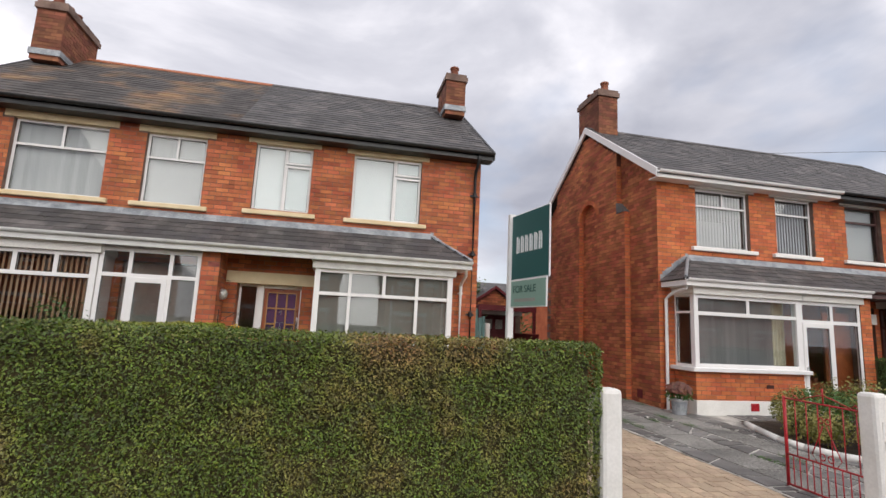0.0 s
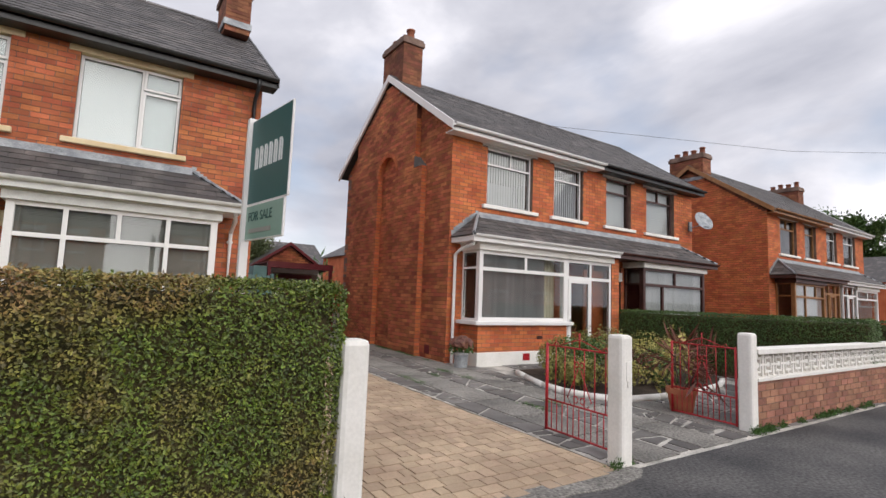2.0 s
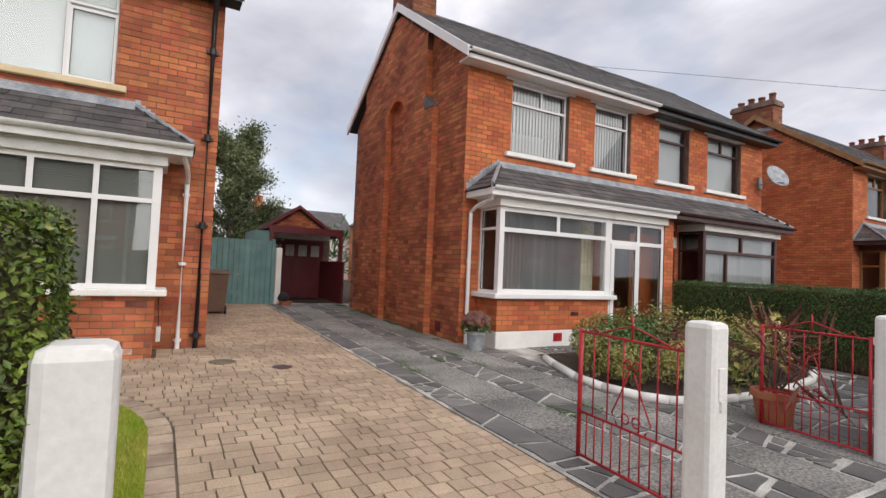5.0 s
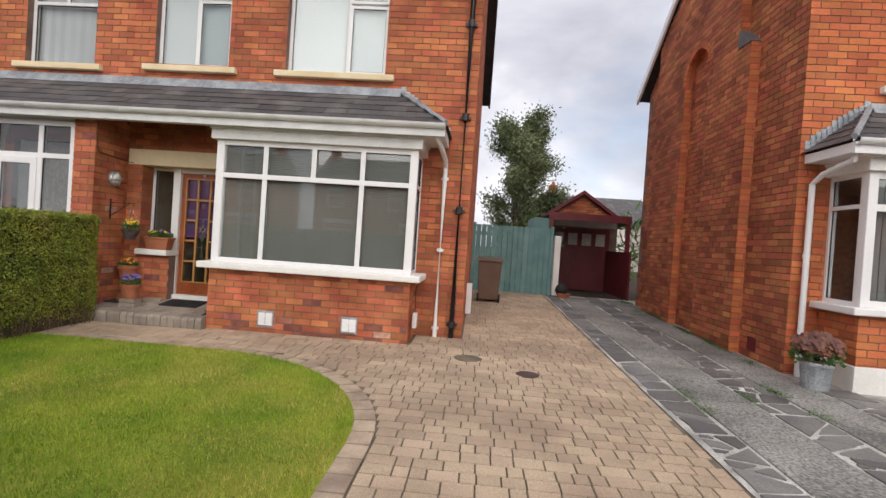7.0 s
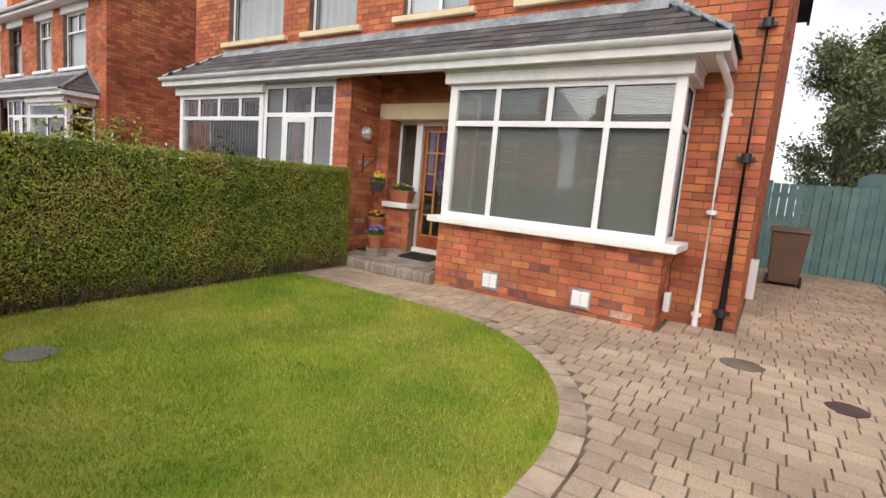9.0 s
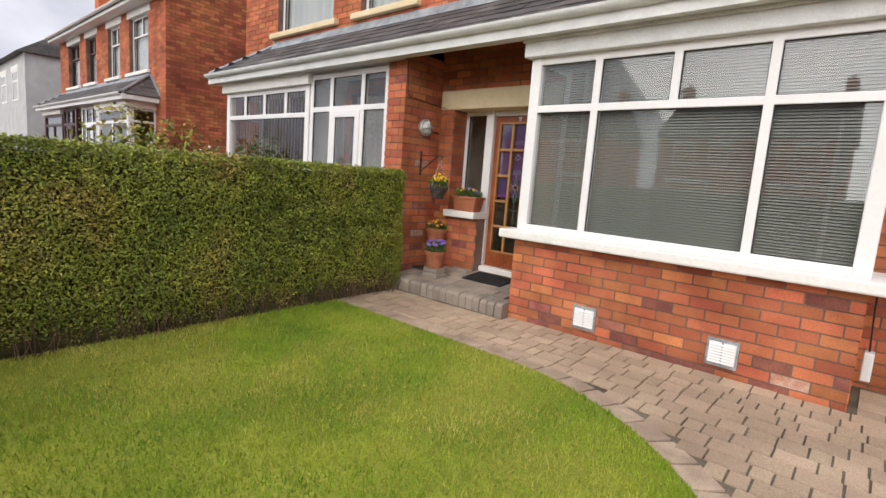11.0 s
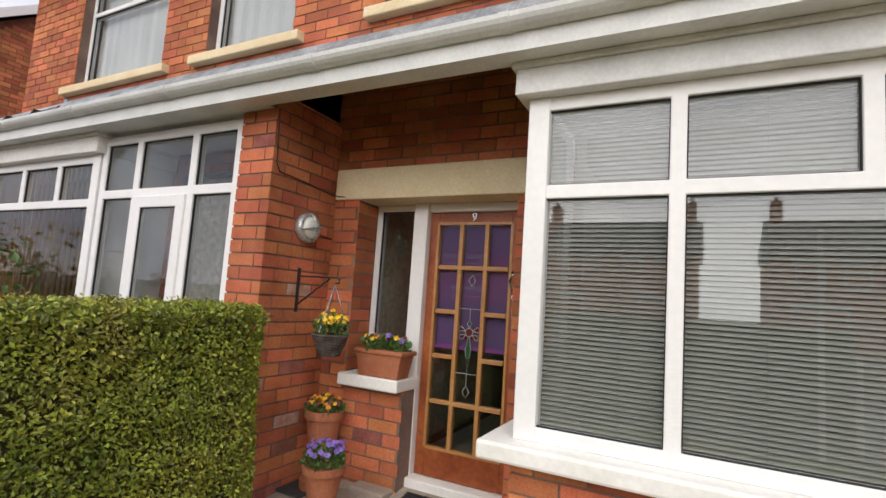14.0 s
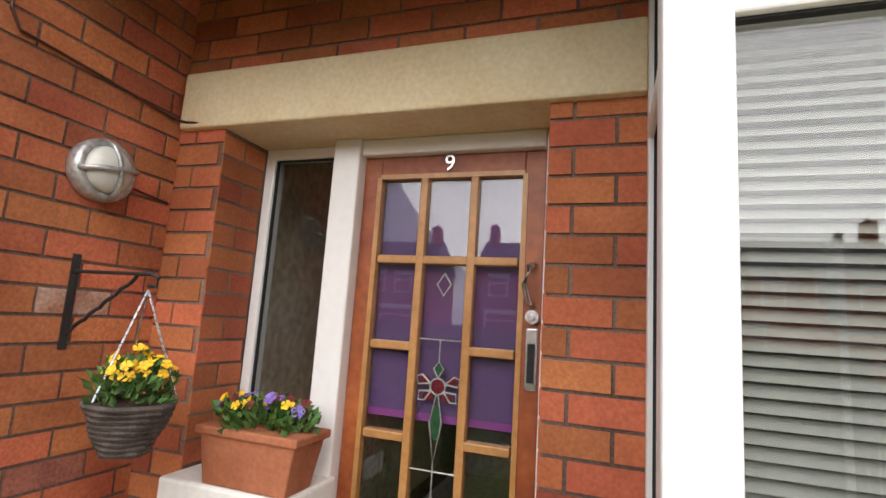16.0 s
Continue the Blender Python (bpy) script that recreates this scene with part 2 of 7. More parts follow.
M["dark_red"] = mixed("dark_red_paint", (0.105, 0.008, 0.012), (0.16, 0.014, 0.02), 3, 50, 0.5, bump=0.1)
M["gate_red"] = mixed("red_gloss_paint", (0.36, 0.012, 0.018), (0.50, 0.02, 0.03), 6, 60, 0.4, bump=0.15)
M["sign_green"] = mixed("dark_green_sign", (0.0, 0.085, 0.082), (0.003, 0.10, 0.095), 1, 30, 0.35, bump=0, fine_amt=0.03)
M["sign_pale"] = mixed("pale_green_sign", (0.22, 0.36, 0.29), (0.26, 0.40, 0.33), 1, 30, 0.4, bump=0, fine_amt=0.03)
M["sign_text"] = mixed("sign_letter", (0.80, 0.82, 0.82), (0.85, 0.87, 0.87), 1, 30, 0.5, bump=0, fine_amt=0.02)
M["sign_dark"] = mixed("sign_dark_letter", (0.0, 0.055, 0.05), (0.0, 0.07, 0.065), 1, 30, 0.5, bump=0, fine_amt=0.02)
M["terracotta"] = mixed("terracotta", (0.34, 0.11, 0.05), (0.46, 0.17, 0.085), 5, 60, 0.8, bump=0.25, fine_amt=0.15)
M["steel"] = mixed("brushed_steel", (0.5, 0.5, 0.5), (0.65, 0.65, 0.65), 5, 60, 0.25, metal=0.9, bump=0.05)
M["alu"] = mixed("cast_aluminium", (0.42, 0.43, 0.43), (0.58, 0.58, 0.57), 6, 60, 0.4, metal=0.6, bump=0.15)
M["oak"] = mixed("varnished_wood", (0.23, 0.05, 0.014), (0.38, 0.105, 0.03), 4, 30, 0.42, bump=0.12, fine_amt=0.25)
M["bead"] = mixed("golden_wood_bead", (0.40, 0.19, 0.06), (0.52, 0.27, 0.10), 6, 40, 0.35, bump=0.1, fine_amt=0.15)
M["purple"] = mixed("purple_fabric", (0.13, 0.065, 0.19), (0.17, 0.085, 0.25), 2, 60, 0.85, bump=0.1, fine_amt=0.06)
M["rubber"] = mixed("black_rubber", (0.012, 0.012, 0.013), (0.025, 0.025, 0.026), 6, 100, 0.8, bump=0.3)
M["wicker"] = mixed("dark_wicker", (0.04, 0.03, 0.026), (0.11, 0.085, 0.07), 20, 120, 0.8, bump=0.6)
M["step"] = mixed("step_paver", (0.26, 0.215, 0.175), (0.40, 0.335, 0.27), 3, 90, 0.85, bump=0.5, vary=0.18, fine_amt=0.2)
M["render_wall"] = mixed("grey_render", (0.42, 0.42, 0.42), (0.55, 0.55, 0.54), 2, 50, 0.9, bump=0.3)
M["tree_leaf"] = mixed("willow_leaf", (0.13, 0.17, 0.075), (0.26, 0.30, 0.15), 1, 10, 0.6, bump=0, vary=0.35, per="island")
M["bark"] = mixed("bark", (0.09, 0.07, 0.055), (0.20, 0.17, 0.14), 8, 60, 0.95, bump=0.8, dist=0.01)


# ---- building helpers ----
class Geo:
    """A mesh in the making: boxes and prisms in any vertical frame."""

    def __init__(self):
        self.v, self.f = [], []

    def hexa(self, pts, skip_back=False):
        b = len(self.v)
        self.v.extend(pts)
        fs = [(0, 1, 2, 3), (7, 6, 5, 4), (0, 4, 5, 1), (1, 5, 6, 2), (2, 6, 7, 3), (3, 7, 4, 0)]
        for k, q in enumerate(fs):
            if skip_back and k == 1:
                continue
            self.f.append(tuple(b + i for i in q))
        return self

    def box(self, x0, x1, y0, y1, z0, z1):
        return self.hexa([(x0, y0, z0), (x1, y0, z0), (x1, y0, z1), (x0, y0, z1), (x0, y1, z0), (x1, y1, z0), (x1, y1, z1), (x0, y1, z1)])

    def slab(self, o, U, u0, u1, n0, n1, z0, z1, skip_back=False):
        """Box on a wall: u along the wall, n out of it (n1 is the outer face)."""
        N = (U[1], -U[0])
        def P(u, n, z):
            return (o[0] + U[0] * u + N[0] * n, o[1] + U[1] * u + N[1] * n, z)
        return self.hexa([P(u0, n1, z0), P(u1, n1, z0), P(u1, n1, z1), P(u0, n1, z1), P(u0, n0, z0), P(u1, n0, z0), P(u1, n0, z1), P(u0, n0, z1)], skip_back)

    def plate(self, o, U, n0, n1, us, zs, solid):
        """One connected plate: the cells of the grid us x zs for which solid(u, z) holds."""
        us, zs = sorted({round(u, 4) for u in us}), sorted({round(z, 4) for z in zs})
        N = (U[1], -U[0])
        keep = {(i, k) for i in range(len(us) - 1) for k in range(len(zs) - 1) if solid((us[i] + us[i + 1]) / 2, (zs[k] + zs[k + 1]) / 2)}
        index = {}
        def P(i, k, s):
            key = (i, k, s)
            if key not in index:
                n = n1 if s else n0
                index[key] = len(self.v)
                self.v.append((o[0] + U[0] * us[i] + N[0] * n, o[1] + U[1] * us[i] + N[1] * n, zs[k]))
            return index[key]
        for i, k in keep:
            self.f.append((P(i, k, 1), P(i + 1, k, 1), P(i + 1, k + 1, 1), P(i, k + 1, 1)))
            self.f.append((P(i, k + 1, 0), P(i + 1, k + 1, 0), P(i + 1, k, 0), P(i, k, 0)))
            if (i - 1, k) not in keep:
                self.f.append((P(i, k, 0), P(i, k, 1), P(i, k + 1, 1), P(i, k + 1, 0)))
            if (i + 1, k) not in keep:
                self.f.append((P(i + 1, k, 1), P(i + 1, k, 0), P(i + 1, k + 1, 0), P(i + 1, k + 1, 1)))
            if (i, k - 1) not in keep:
                self.f.append((P(i, k, 0), P(i + 1, k, 0), P(i + 1, k, 1), P(i, k, 1)))
            if (i, k + 1) not in keep:
                self.f.append((P(i, k + 1, 1), P(i + 1, k + 1, 1), P(i + 1, k + 1, 0), P(i, k + 1, 0)))
        return self

    def prism(self, poly, a, b):
        """Polygon swept by the map a(p) to b(p)."""
        n, s = len(poly), len(self.v)
        self.v.extend([a(p) for p in poly] + [b(p) for p in poly])
        self.f.append(tuple(s + i for i in range(n)))
        self.f.append(tuple(s + n + i for i in reversed(range(n))))
        for i in range(n):
            j = (i + 1) % n
            self.f.append((s + i, s + n + i, s + n + j, s + j))
        return self

    def tube(self, pts, r, seg=10, cap=True, r2=None):
        pts = [Vector(p) for p in pts]
        rings = []
        for i, p in enumerate(pts):
            d = (pts[min(i + 1, len(pts) - 1)] - pts[max(i - 1, 0)]).normalized()
            side = d.cross(Vector((0, 0, 1)))
            if side.length < 1e-3:
                side = Vector((1, 0, 0))
            side.normalize()
            up = side.cross(d).normalized()
            rr = r if r2 is None else r + (r2 - r) * i / (len(pts) - 1)
            s = len(self.v)
            for k in range(seg):
                a = 2 * math.pi * k / seg
                self.v.append(tuple(p + side * (rr * math.cos(a)) + up * (rr * math.sin(a))))
            rings.append(s)
        for a, b in zip(rings, rings[1:]):
            for k in range(seg):
                self.f.append((a + k, a + (k + 1) % seg, b + (k + 1) % seg, b + k))
        if cap:
            self.f.append(tuple(rings[0] + k for k in reversed(range(seg))))
            self.f.append(tuple(rings[-1] + k for k in range(seg)))
        return self

    def lathe(self, o, profile, seg=20, cap=True):
        """Turned shape: profile of (radius, height) from o upward."""
        rings = []
        for r, h in profile:
            s = len(self.v)
            for k in range(seg):
                a = 2 * math.pi * k / seg
                self.v.append((o[0] + r * math.cos(a), o[1] + r * math.sin(a), o[2] + h))
            rings.append(s)
        for a, b in zip(rings, rings[1:]):
            for k in range(seg):
                self.f.append((a + k, a + (k + 1) % seg, b + (k + 1) % seg, b + k))
        if cap:
            self.f.append(tuple(rings[0] + k for k in reversed(range(seg))))
            self.f.append(tuple(rings[-1] + k for k in range(seg)))
        return self

    def data(self, name, mat):
        me = bpy.data.meshes.new(name)
        me.from_pydata(self.v, [], self.f)
        me.materials.append(mat)
        me.update()
        return me


def link(name, geo, mat, parent=None, label="", bevel=0.0, smooth=False, kind="", category=""):
    ob = new(name, geo.data(name, mat))
    if parent:
        ob.parent = parent
    if smooth:
        for p in ob.data.polygons:
            p.use_smooth = True
    if bevel:
        md = ob.modifiers.new("bevel", "BEVEL")
        md.width, md.segments, md.limit_method = bevel, 2, "ANGLE"
    return tagged(ob, label, category, "", kind)


def thing(name, label, category, group="", at=(0, 0, 0), kind=""):
    ob = new(name)
    ob.empty_display_size = 0.2
    ob["base"] = [float(c) for c in at]
    return tagged(ob, label, category, group, kind)


def gz(y):
    """Height of the gently rising ground."""
    return 0.022 * min(max(y - 3.5, 0.0), 13.0)


COURSE, BRICK_L, JOINT = 0.087, 0.238, 0.0115


def brick_cells(width, z0, z1, holes, rng, top=None, course=COURSE, length=BRICK_L, start=0.0):
    """Rectangles of running-bond bricks on a wall, cut round the holes."""
    k = 0
    z = z0
    while z < z1 - 0.01:
        zt = min(z + course - JOINT, z1)
        u = start - (length / 2 if k % 2 else 0.0)
        while u < width:
            a, b = max(u, start), min(u + length - JOINT, width)
            spans = [(a, b)] if b - a > 0.02 else []
            for h0, h1, hz0, hz1 in holes:
                if zt > hz0 + 0.03 and z < hz1 - 0.03:
                    cut = []
                    for s0, s1 in spans:
                        if s1 <= h0 or s0 >= h1:
                            cut.append((s0, s1))
                        else:
                            if s0 < h0:
                                cut.append((s0, h0))
                            if s1 > h1:
                                cut.append((h1, s1))
                    spans = cut
            for s0, s1 in spans:
                if s1 - s0 > 0.02 and (top is None or zt < top((s0 + s1) / 2) - 0.02):
                    yield s0, s1, z, zt
            u += length
        z += course
        k += 1


def brick_mesh(o, U, cells, rng, proud=0.007):
    g = Geo()
    for s0, s1, z0, z1 in cells:
        p = rng.uniform(-0.002, 0.002)
        g.slab(o, U, s0, s1, -proud, p, z0, z1, True)
    return g


def wall(parent, name, o, U, width, z0, z1, holes, brick, mortar, thick=0.28, seed=1, pieces=False, top=None, bricks=True):
    """A brick wall with openings right through it: mortar body and proud bricks."""
    rng = random.Random(seed)
    g = Geo()
    if top is None:
        us = [0.01, width - 0.01, *[u for h in holes for u in h[:2] if 0.01 < u < width - 0.01]]
        zz = [z0, z1, *[z for h in holes for z in h[2:] if z0 < z < z1]]
        g.plate(o, U, -thick, -0.007, us, zz, lambda u, z: not any(h[0] < u < h[1] and h[2] < z < h[3] for h in holes))
    else:
        N = (U[1], -U[0])
        pts = [(0.01, z0), (width - 0.01, z0)] + [(u, top(u)) for u in (width - 0.01, width / 2, 0.01)]
        g.prism(pts, lambda p: (o[0] + U[0] * p[0] - N[0] * 0.007, o[1] + U[1] * p[0] - N[1] * 0.007, p[1]),
                lambda p: (o[0] + U[0] * p[0] - N[0] * thick, o[1] + U[1] * p[0] - N[1] * thick, p[1]))
        z1 = max(top(u) for u in (0, width / 2, width))
    w = link(name, g, mortar, parent)
    if not bricks:
        return w
    cells = list(brick_cells(width, z0 + 0.004, z1, holes, rng, top))
    if pieces:
        shared = {}
        N = (U[1], -U[0])
        for s0, s1, a, b in cells:
            low = max(0.0, 1 - (a - z0) / 0.34)
            kind = "brick_worn" if rng.random() < 0.012 + 0.30 * low else "brick_pale" if rng.random() < 0.008 + 0.06 * low else "brick_piece"
            key = (round(s1 - s0, 2), round(b - a, 3), kind)
            if key not in shared:
                gg = Geo()
                gg.slab((0, 0), U, 0, s1 - s0, -0.007, 0.0, 0, b - a, True)
                shared[key] = gg.data("brick", M[kind])
            br = new("brick", shared[key])
            p = rng.uniform(-0.002, 0.002)
            br.location = (o[0] + U[0] * s0 + N[0] * p, o[1] + U[1] * s0 + N[1] * p, a)
            br.parent = w
    else:
        link("brickwork", brick_mesh(o, U, cells, rng), brick, w, kind="stuff")
    return w


def window(parent, o, U, width, z0, z1, fm, low=(), top=(), trans=None, fw=0.055, deep=0.07, name="window", label="", sill=None, glass="glass"):
    """A window: frame mesh, one pane for each light. low and top: mullions under and over the transom."""
    g = Geo()
    zt = trans if trans else z1 - fw
    rects = [(0, fw, z0, z1), (width - fw, width, z0, z1), (0, width, z0, z0 + fw), (0, width, z1 - fw, z1)]
    if trans:
        rects.append((0, width, trans - fw / 2, trans + fw / 2))
    rects += [(m - fw / 2, m + fw / 2, z0, zt) for m in low] + [(m - fw / 2, m + fw / 2, zt, z1) for m in top]
    g.plate(o, U, -deep, 0, [u for r in rects for u in r[:2]], [z for r in rects for z in r[2:]], lambda u, z: any(r[0] < u < r[1] and r[2] < z < r[3] for r in rects))
    w = link(name, g, M[fm], parent, label, bevel=0.006)
    def lights(ms, a, b):
        e = [fw / 2, *ms, width - fw / 2]
        for p, q in zip(e, e[1:]):
            gg = Geo().slab(o, U, p + fw / 2, q - fw / 2, -deep * 0.55, -deep * 0.45, a, b)
            pane = link("pane", gg, M[glass], w)
            pane.visible_shadow = False
            fr = Geo()
            for c, d, e0, e1 in ((p + fw / 2, p + fw / 2 + 0.005, a, b), (q - fw / 2 - 0.005, q - fw / 2, a, b), (p + fw / 2 + 0.005, q - fw / 2 - 0.005, a, a + 0.005), (p + fw / 2 + 0.005, q - fw / 2 - 0.005, b - 0.005, b)):
                fr.slab(o, U, c, d, -deep * 0.44, -deep * 0.2, e0, e1)
            link("bead", fr, M["rubber" if fm == "upvc" else fm], w, kind="stuff")
    lights(low, z0 + fw, zt - (fw / 2 if trans else 0))
    if trans:
        lights(top, zt + fw / 2, z1 - fw)
    if sill:
        over, out, h, mat = sill
        link("sill", Geo().slab(o, U, -over, width + over, -0.08, out, z0 - h, z0 - 0.002), M[mat], w, bevel=0.012)
    return w


def louvres(parent, o, U, u0, u1, z0, z1, mat, step=0.09, turn=35, back=0.22, gap=None):
    """A vertical blind: one fabric strip after another."""
    N = (U[1], -U[0])
    c, s = math.cos(radians(turn)), math.sin(radians(turn))
    h = 0.044
    g = Geo()
    a = (-h * (c * U[0] + s * N[0]), -h * (c * U[1] + s * N[1]))
    b = (-a[0], -a[1])
    t = (N[0] * 0.001, N[1] * 0.001)
    g.hexa([(a[0] + t[0], a[1] + t[1], z0), (b[0] + t[0], b[1] + t[1], z0), (b[0] + t[0], b[1] + t[1], z1), (a[0] + t[0], a[1] + t[1], z1), (a[0], a[1], z0), (b[0], b[1], z0), (b[0], b[1], z1), (a[0], a[1], z1)])
    data = g.data("louvre", M[mat])
    u = u0 + 0.05
    while u < u1 - 0.03:
        if not gap or not gap[0] < u < gap[1]:
            ob = new("louvre", data)
            ob.location = (o[0] + U[0] * u - N[0] * back, o[1] + U[1] * u - N[1] * back, 0)
            ob.parent = parent
        u += step


def slates(parent, e0, U, S, width, length, mat, clip=None, expose=0.21, wide=0.29, seed=3, name="slate_course"):
    """Slates lapped up a slope: e0 the eave's corner, U along, S up the slope."""
    rng = random.Random(seed)
    e0, U, S = Vector(e0), Vector(U).normalized(), Vector(S).normalized()
    N = U.cross(S).normalized()
    if N.z < 0:
        N = -N
    g = Geo()
    r = 0
    v = -0.03
    while v < length:
        u = -(wide / 2 if r % 2 else 0)
        while u < width:
            a, b = max(u, 0), min(u + wide - 0.006, width)
            lo, hi = v, min(v + expose * 1.25, length)
            if clip:
                l, h = clip((v + expose / 2) / length)
                a, b = max(a, l), min(b, h)
            if b - a > 0.03 and hi - lo > 0.02:
                lift = 0.017 + rng.uniform(-0.003, 0.004)
                dv = rng.uniform(-0.008, 0.008)
                P = lambda uu, vv, n: tuple(e0 + U * uu + S * vv + N * n)
                g.hexa([P(a, lo + dv, lift), P(b, lo + dv, lift + rng.uniform(-0.002, 0.002)), P(b, hi, 0.006), P(a, hi, 0.006), P(a, lo + dv, lift - 0.009), P(b, lo + dv, lift - 0.009), P(b, hi, -0.003), P(a, hi, -0.003)])
            u += wide
        v += expose
        r += 1
    return link(name, g, M[mat], parent, kind="stuff")


def gutter(parent, x0, x1, y, z, mat, r=0.06, name="gutter"):
    """A half-round gutter along x with its brackets' beads."""
    n = 9
    outer = [(-r * math.cos(math.pi * k / n), -r * math.sin(math.pi * k / n)) for k in range(n + 1)]
    inner = [(p * 0.86, q * 0.86) for p, q in reversed(outer)]
    g = Geo()
    g.prism(outer + inner, lambda p: (x0, y + p[0], z + p[1]), lambda p: (x1, y + p[0], z + p[1]))
    x = x0 + 0.5
    ob = link(name, g, M[mat], parent)
    big = [(a * 1.1, b * 1.1) for a, b in outer]
    ins = [(a * 1.01, b * 1.01) for a, b in reversed(outer)]
    data = Geo().prism(big + ins, lambda q: (0, y + q[0], z + q[1]), lambda q: (0.05, y + q[0], z + q[1])).data("gutter_clip", M[mat])
    while x < x1:
        c = new("gutter_clip", data)
        c.location.x = x
        c.parent = ob
        x += 1.15
    return ob


def chimney(parent, x0, x1, y0, y1, z0, z1, pots, brick, mortar):
    c = wall(parent, "chimney", (x0, y0), (1, 0), x1 - x0, z0, z1 - 0.22, [], brick, mortar, thick=y1 - y0, seed=11)
    for o, U, w in (((x1, y0), (0, 1), y1 - y0), ((x0, y1), (0, -1), y1 - y0), ((x1, y1), (-1, 0), x1 - x0)):
        cells = list(brick_cells(w, z0, z1 - 0.22, [], random.Random(5)))
        link("brickwork", brick_mesh(o, U, cells, random.Random(6)), M[brick] if isinstance(brick, str) else brick, c, kind="stuff")
    link("cap", Geo().box(x0 - 0.05, x1 + 0.05, y0 - 0.05, y1 + 0.05, z1 - 0.22, z1 - 0.08).box(x0 - 0.02, x1 + 0.02, y0 - 0.02, y1 + 0.02, z1 - 0.08, z1), M["mortar"], c, bevel=0.015)
    link("flashing", Geo().box(x0 - 0.03, x1 + 0.03, y0 - 0.03, y1 + 0.03, z0 + 0.12, z0 + 0.26), M["lead"], c)
    for i in range(pots):
        yy = y0 + (y1 - y0) * (i + 0.5) / pots
        xx = (x0 + x1) / 2
        hgt = (0.30, 0.24, 0.28, 0.22)[i % 4]
        link("chimney_pot", Geo().lathe((xx, yy, z1), [(0.13, 0), (0.115, 0.06), (0.10, hgt - 0.05), (0.125, hgt - 0.04), (0.125, hgt), (0.08, hgt)], 14), M["brick_soot"], c, smooth=True)
    return c


def semi(gx, s, yw, half, ze, spec):
    """One half of a pair of houses. gx: its gable's x; s: +1 when it runs to the right of the gable; yw: front wall; ze: eaves."""
    X = lambda d: gx + s * d
    def span(d0, d1):
        a, b = X(d0), X(d1)
        return min(a, b), max(a, b)
    H = thing("house", spec["label"], "house", at=(X(half / 2), yw, 0))
    base, brick, mort = gz(yw) - 0.05, M[spec["brick"]], M[spec["mortar"]]
    fm = spec["frame"]
    xl, xr = span(0, half)
    U, o = (1, 0), (xl, yw)
    yb = yw + spec.get("depth", 6.7)
    ym = (yw - 0.3 + yb + 0.3) / 2
    zr = ze + spec["rise"]
    zs = spec["zs"]
    holes = []
    up = []
    for d0, d1, z0, z1 in spec["uppers"]:
        a, b = span(d0, d1)
        up.append((a, b, z0, z1))
        holes.append((a - xl, b - xl, z0, z1))
        holes.append((a - 0.16 - xl, b + 0.16 - xl, z1, z1 + 0.21))
    bx0, bx1 = span(*spec["bay"])
    px0, px1 = span(*spec["porch"])
    holes.append((bx0 + 0.1 - xl, bx1 - 0.1 - xl, 0.6, 2.75))
    holes.append((px0 - xl, px1 - xl, base, spec.get("porch_top", 2.6)))
    wall(H, "wall", o, U, half, base, ze, holes, brick, mort, seed=2)
    # gable end and back
    go, gU = ((xr, yw), (0, 1)) if s < 0 else ((xl, yb), (0, -1))
    depth = yb - yw
    top = lambda u: ze + (zr - ze - 0.12) * (1 - abs(u - depth / 2) / (depth / 2))
    wall(H, "wall", go, gU, depth, base, ze, [], M[spec["gable"]], M["mortar_dark"], seed=4, top=top)
    link("wall", Geo().box(xl, xr, yb - 0.25, yb, base, ze), mort, H)
    link("floor_slab", Geo().box(xl + 0.29, xr - 0.29, yw + 0.29, yb - 0.26, 0.05, 0.3), M["room"], H)
    link("ceiling_slab", Geo().box(xl + 0.29, xr - 0.29, yw + 0.29, yb - 0.26, 2.85, 3.1), M["room"], H)
    link("attic_slab", Geo().box(xl + 0.1, xr - 0.1, yw + 0.1, yb - 0.1, ze - 0.06, ze), M["room"], H)
    party = xl if s < 0 else xr
    link("party_wall", Geo().box(party - 0.06, party + 0.06, yw + 0.3, yb - 0.26, 0.1, ze - 0.1), M["room"], H)
    link("partition", Geo().box(xl + 0.3, xr - 0.3, yw + 3.2, yw + 3.3, 0.1, ze - 0.1), M["room"], H)
    # main roof
    over = 0.2
    x0, x1 = (xl, xr + over) if s < 0 else (xl - over, xr)
    ey, ez = yw - 0.32, ze + 0.02
    slope = Vector((0, ym - ey, zr - ez))
    R = link("roof", Geo().prism([(ey, ez - 0.02), (ym, zr - 0.02), (2 * ym - ey, ez - 0.02), (2 * ym - ey, ez - 0.09), (ym, zr - 0.12), (ey, ez - 0.09)], lambda p: (x0, p[0], p[1]), lambda p: (x1, p[0], p[1])), M["under"], H)
    slates(R, (x0, ey, ez), (1, 0, 0), slope, x1 - x0, slope.length, spec["slate"], seed=5)
    slates(R, (x0, 2 * ym - ey, ez), (1, 0, 0), Vector((0, ey - ym, zr - ez)), x1 - x0, slope.length, spec["slate"], seed=6, expose=0.3, wide=0.4)
    g = Geo()
    x = x0
    while x < x1 - 0.05:
        g.prism([(-0.14, -0.06), (0, 0.05), (0.14, -0.06), (0.12, -0.09), (0, 0.02), (-0.12, -0.09)], lambda p: (x, ym + p[0], zr + p[1]), lambda p: (min(x + 0.44, x1), ym + p[0], zr + p[1]))
        x += 0.45
    link("ridge_tiles", g, M[spec.get("ridge", "slate")], R)
    # bargeboard and gutter
    bx = x1 if s < 0 else x0
    g = Geo()
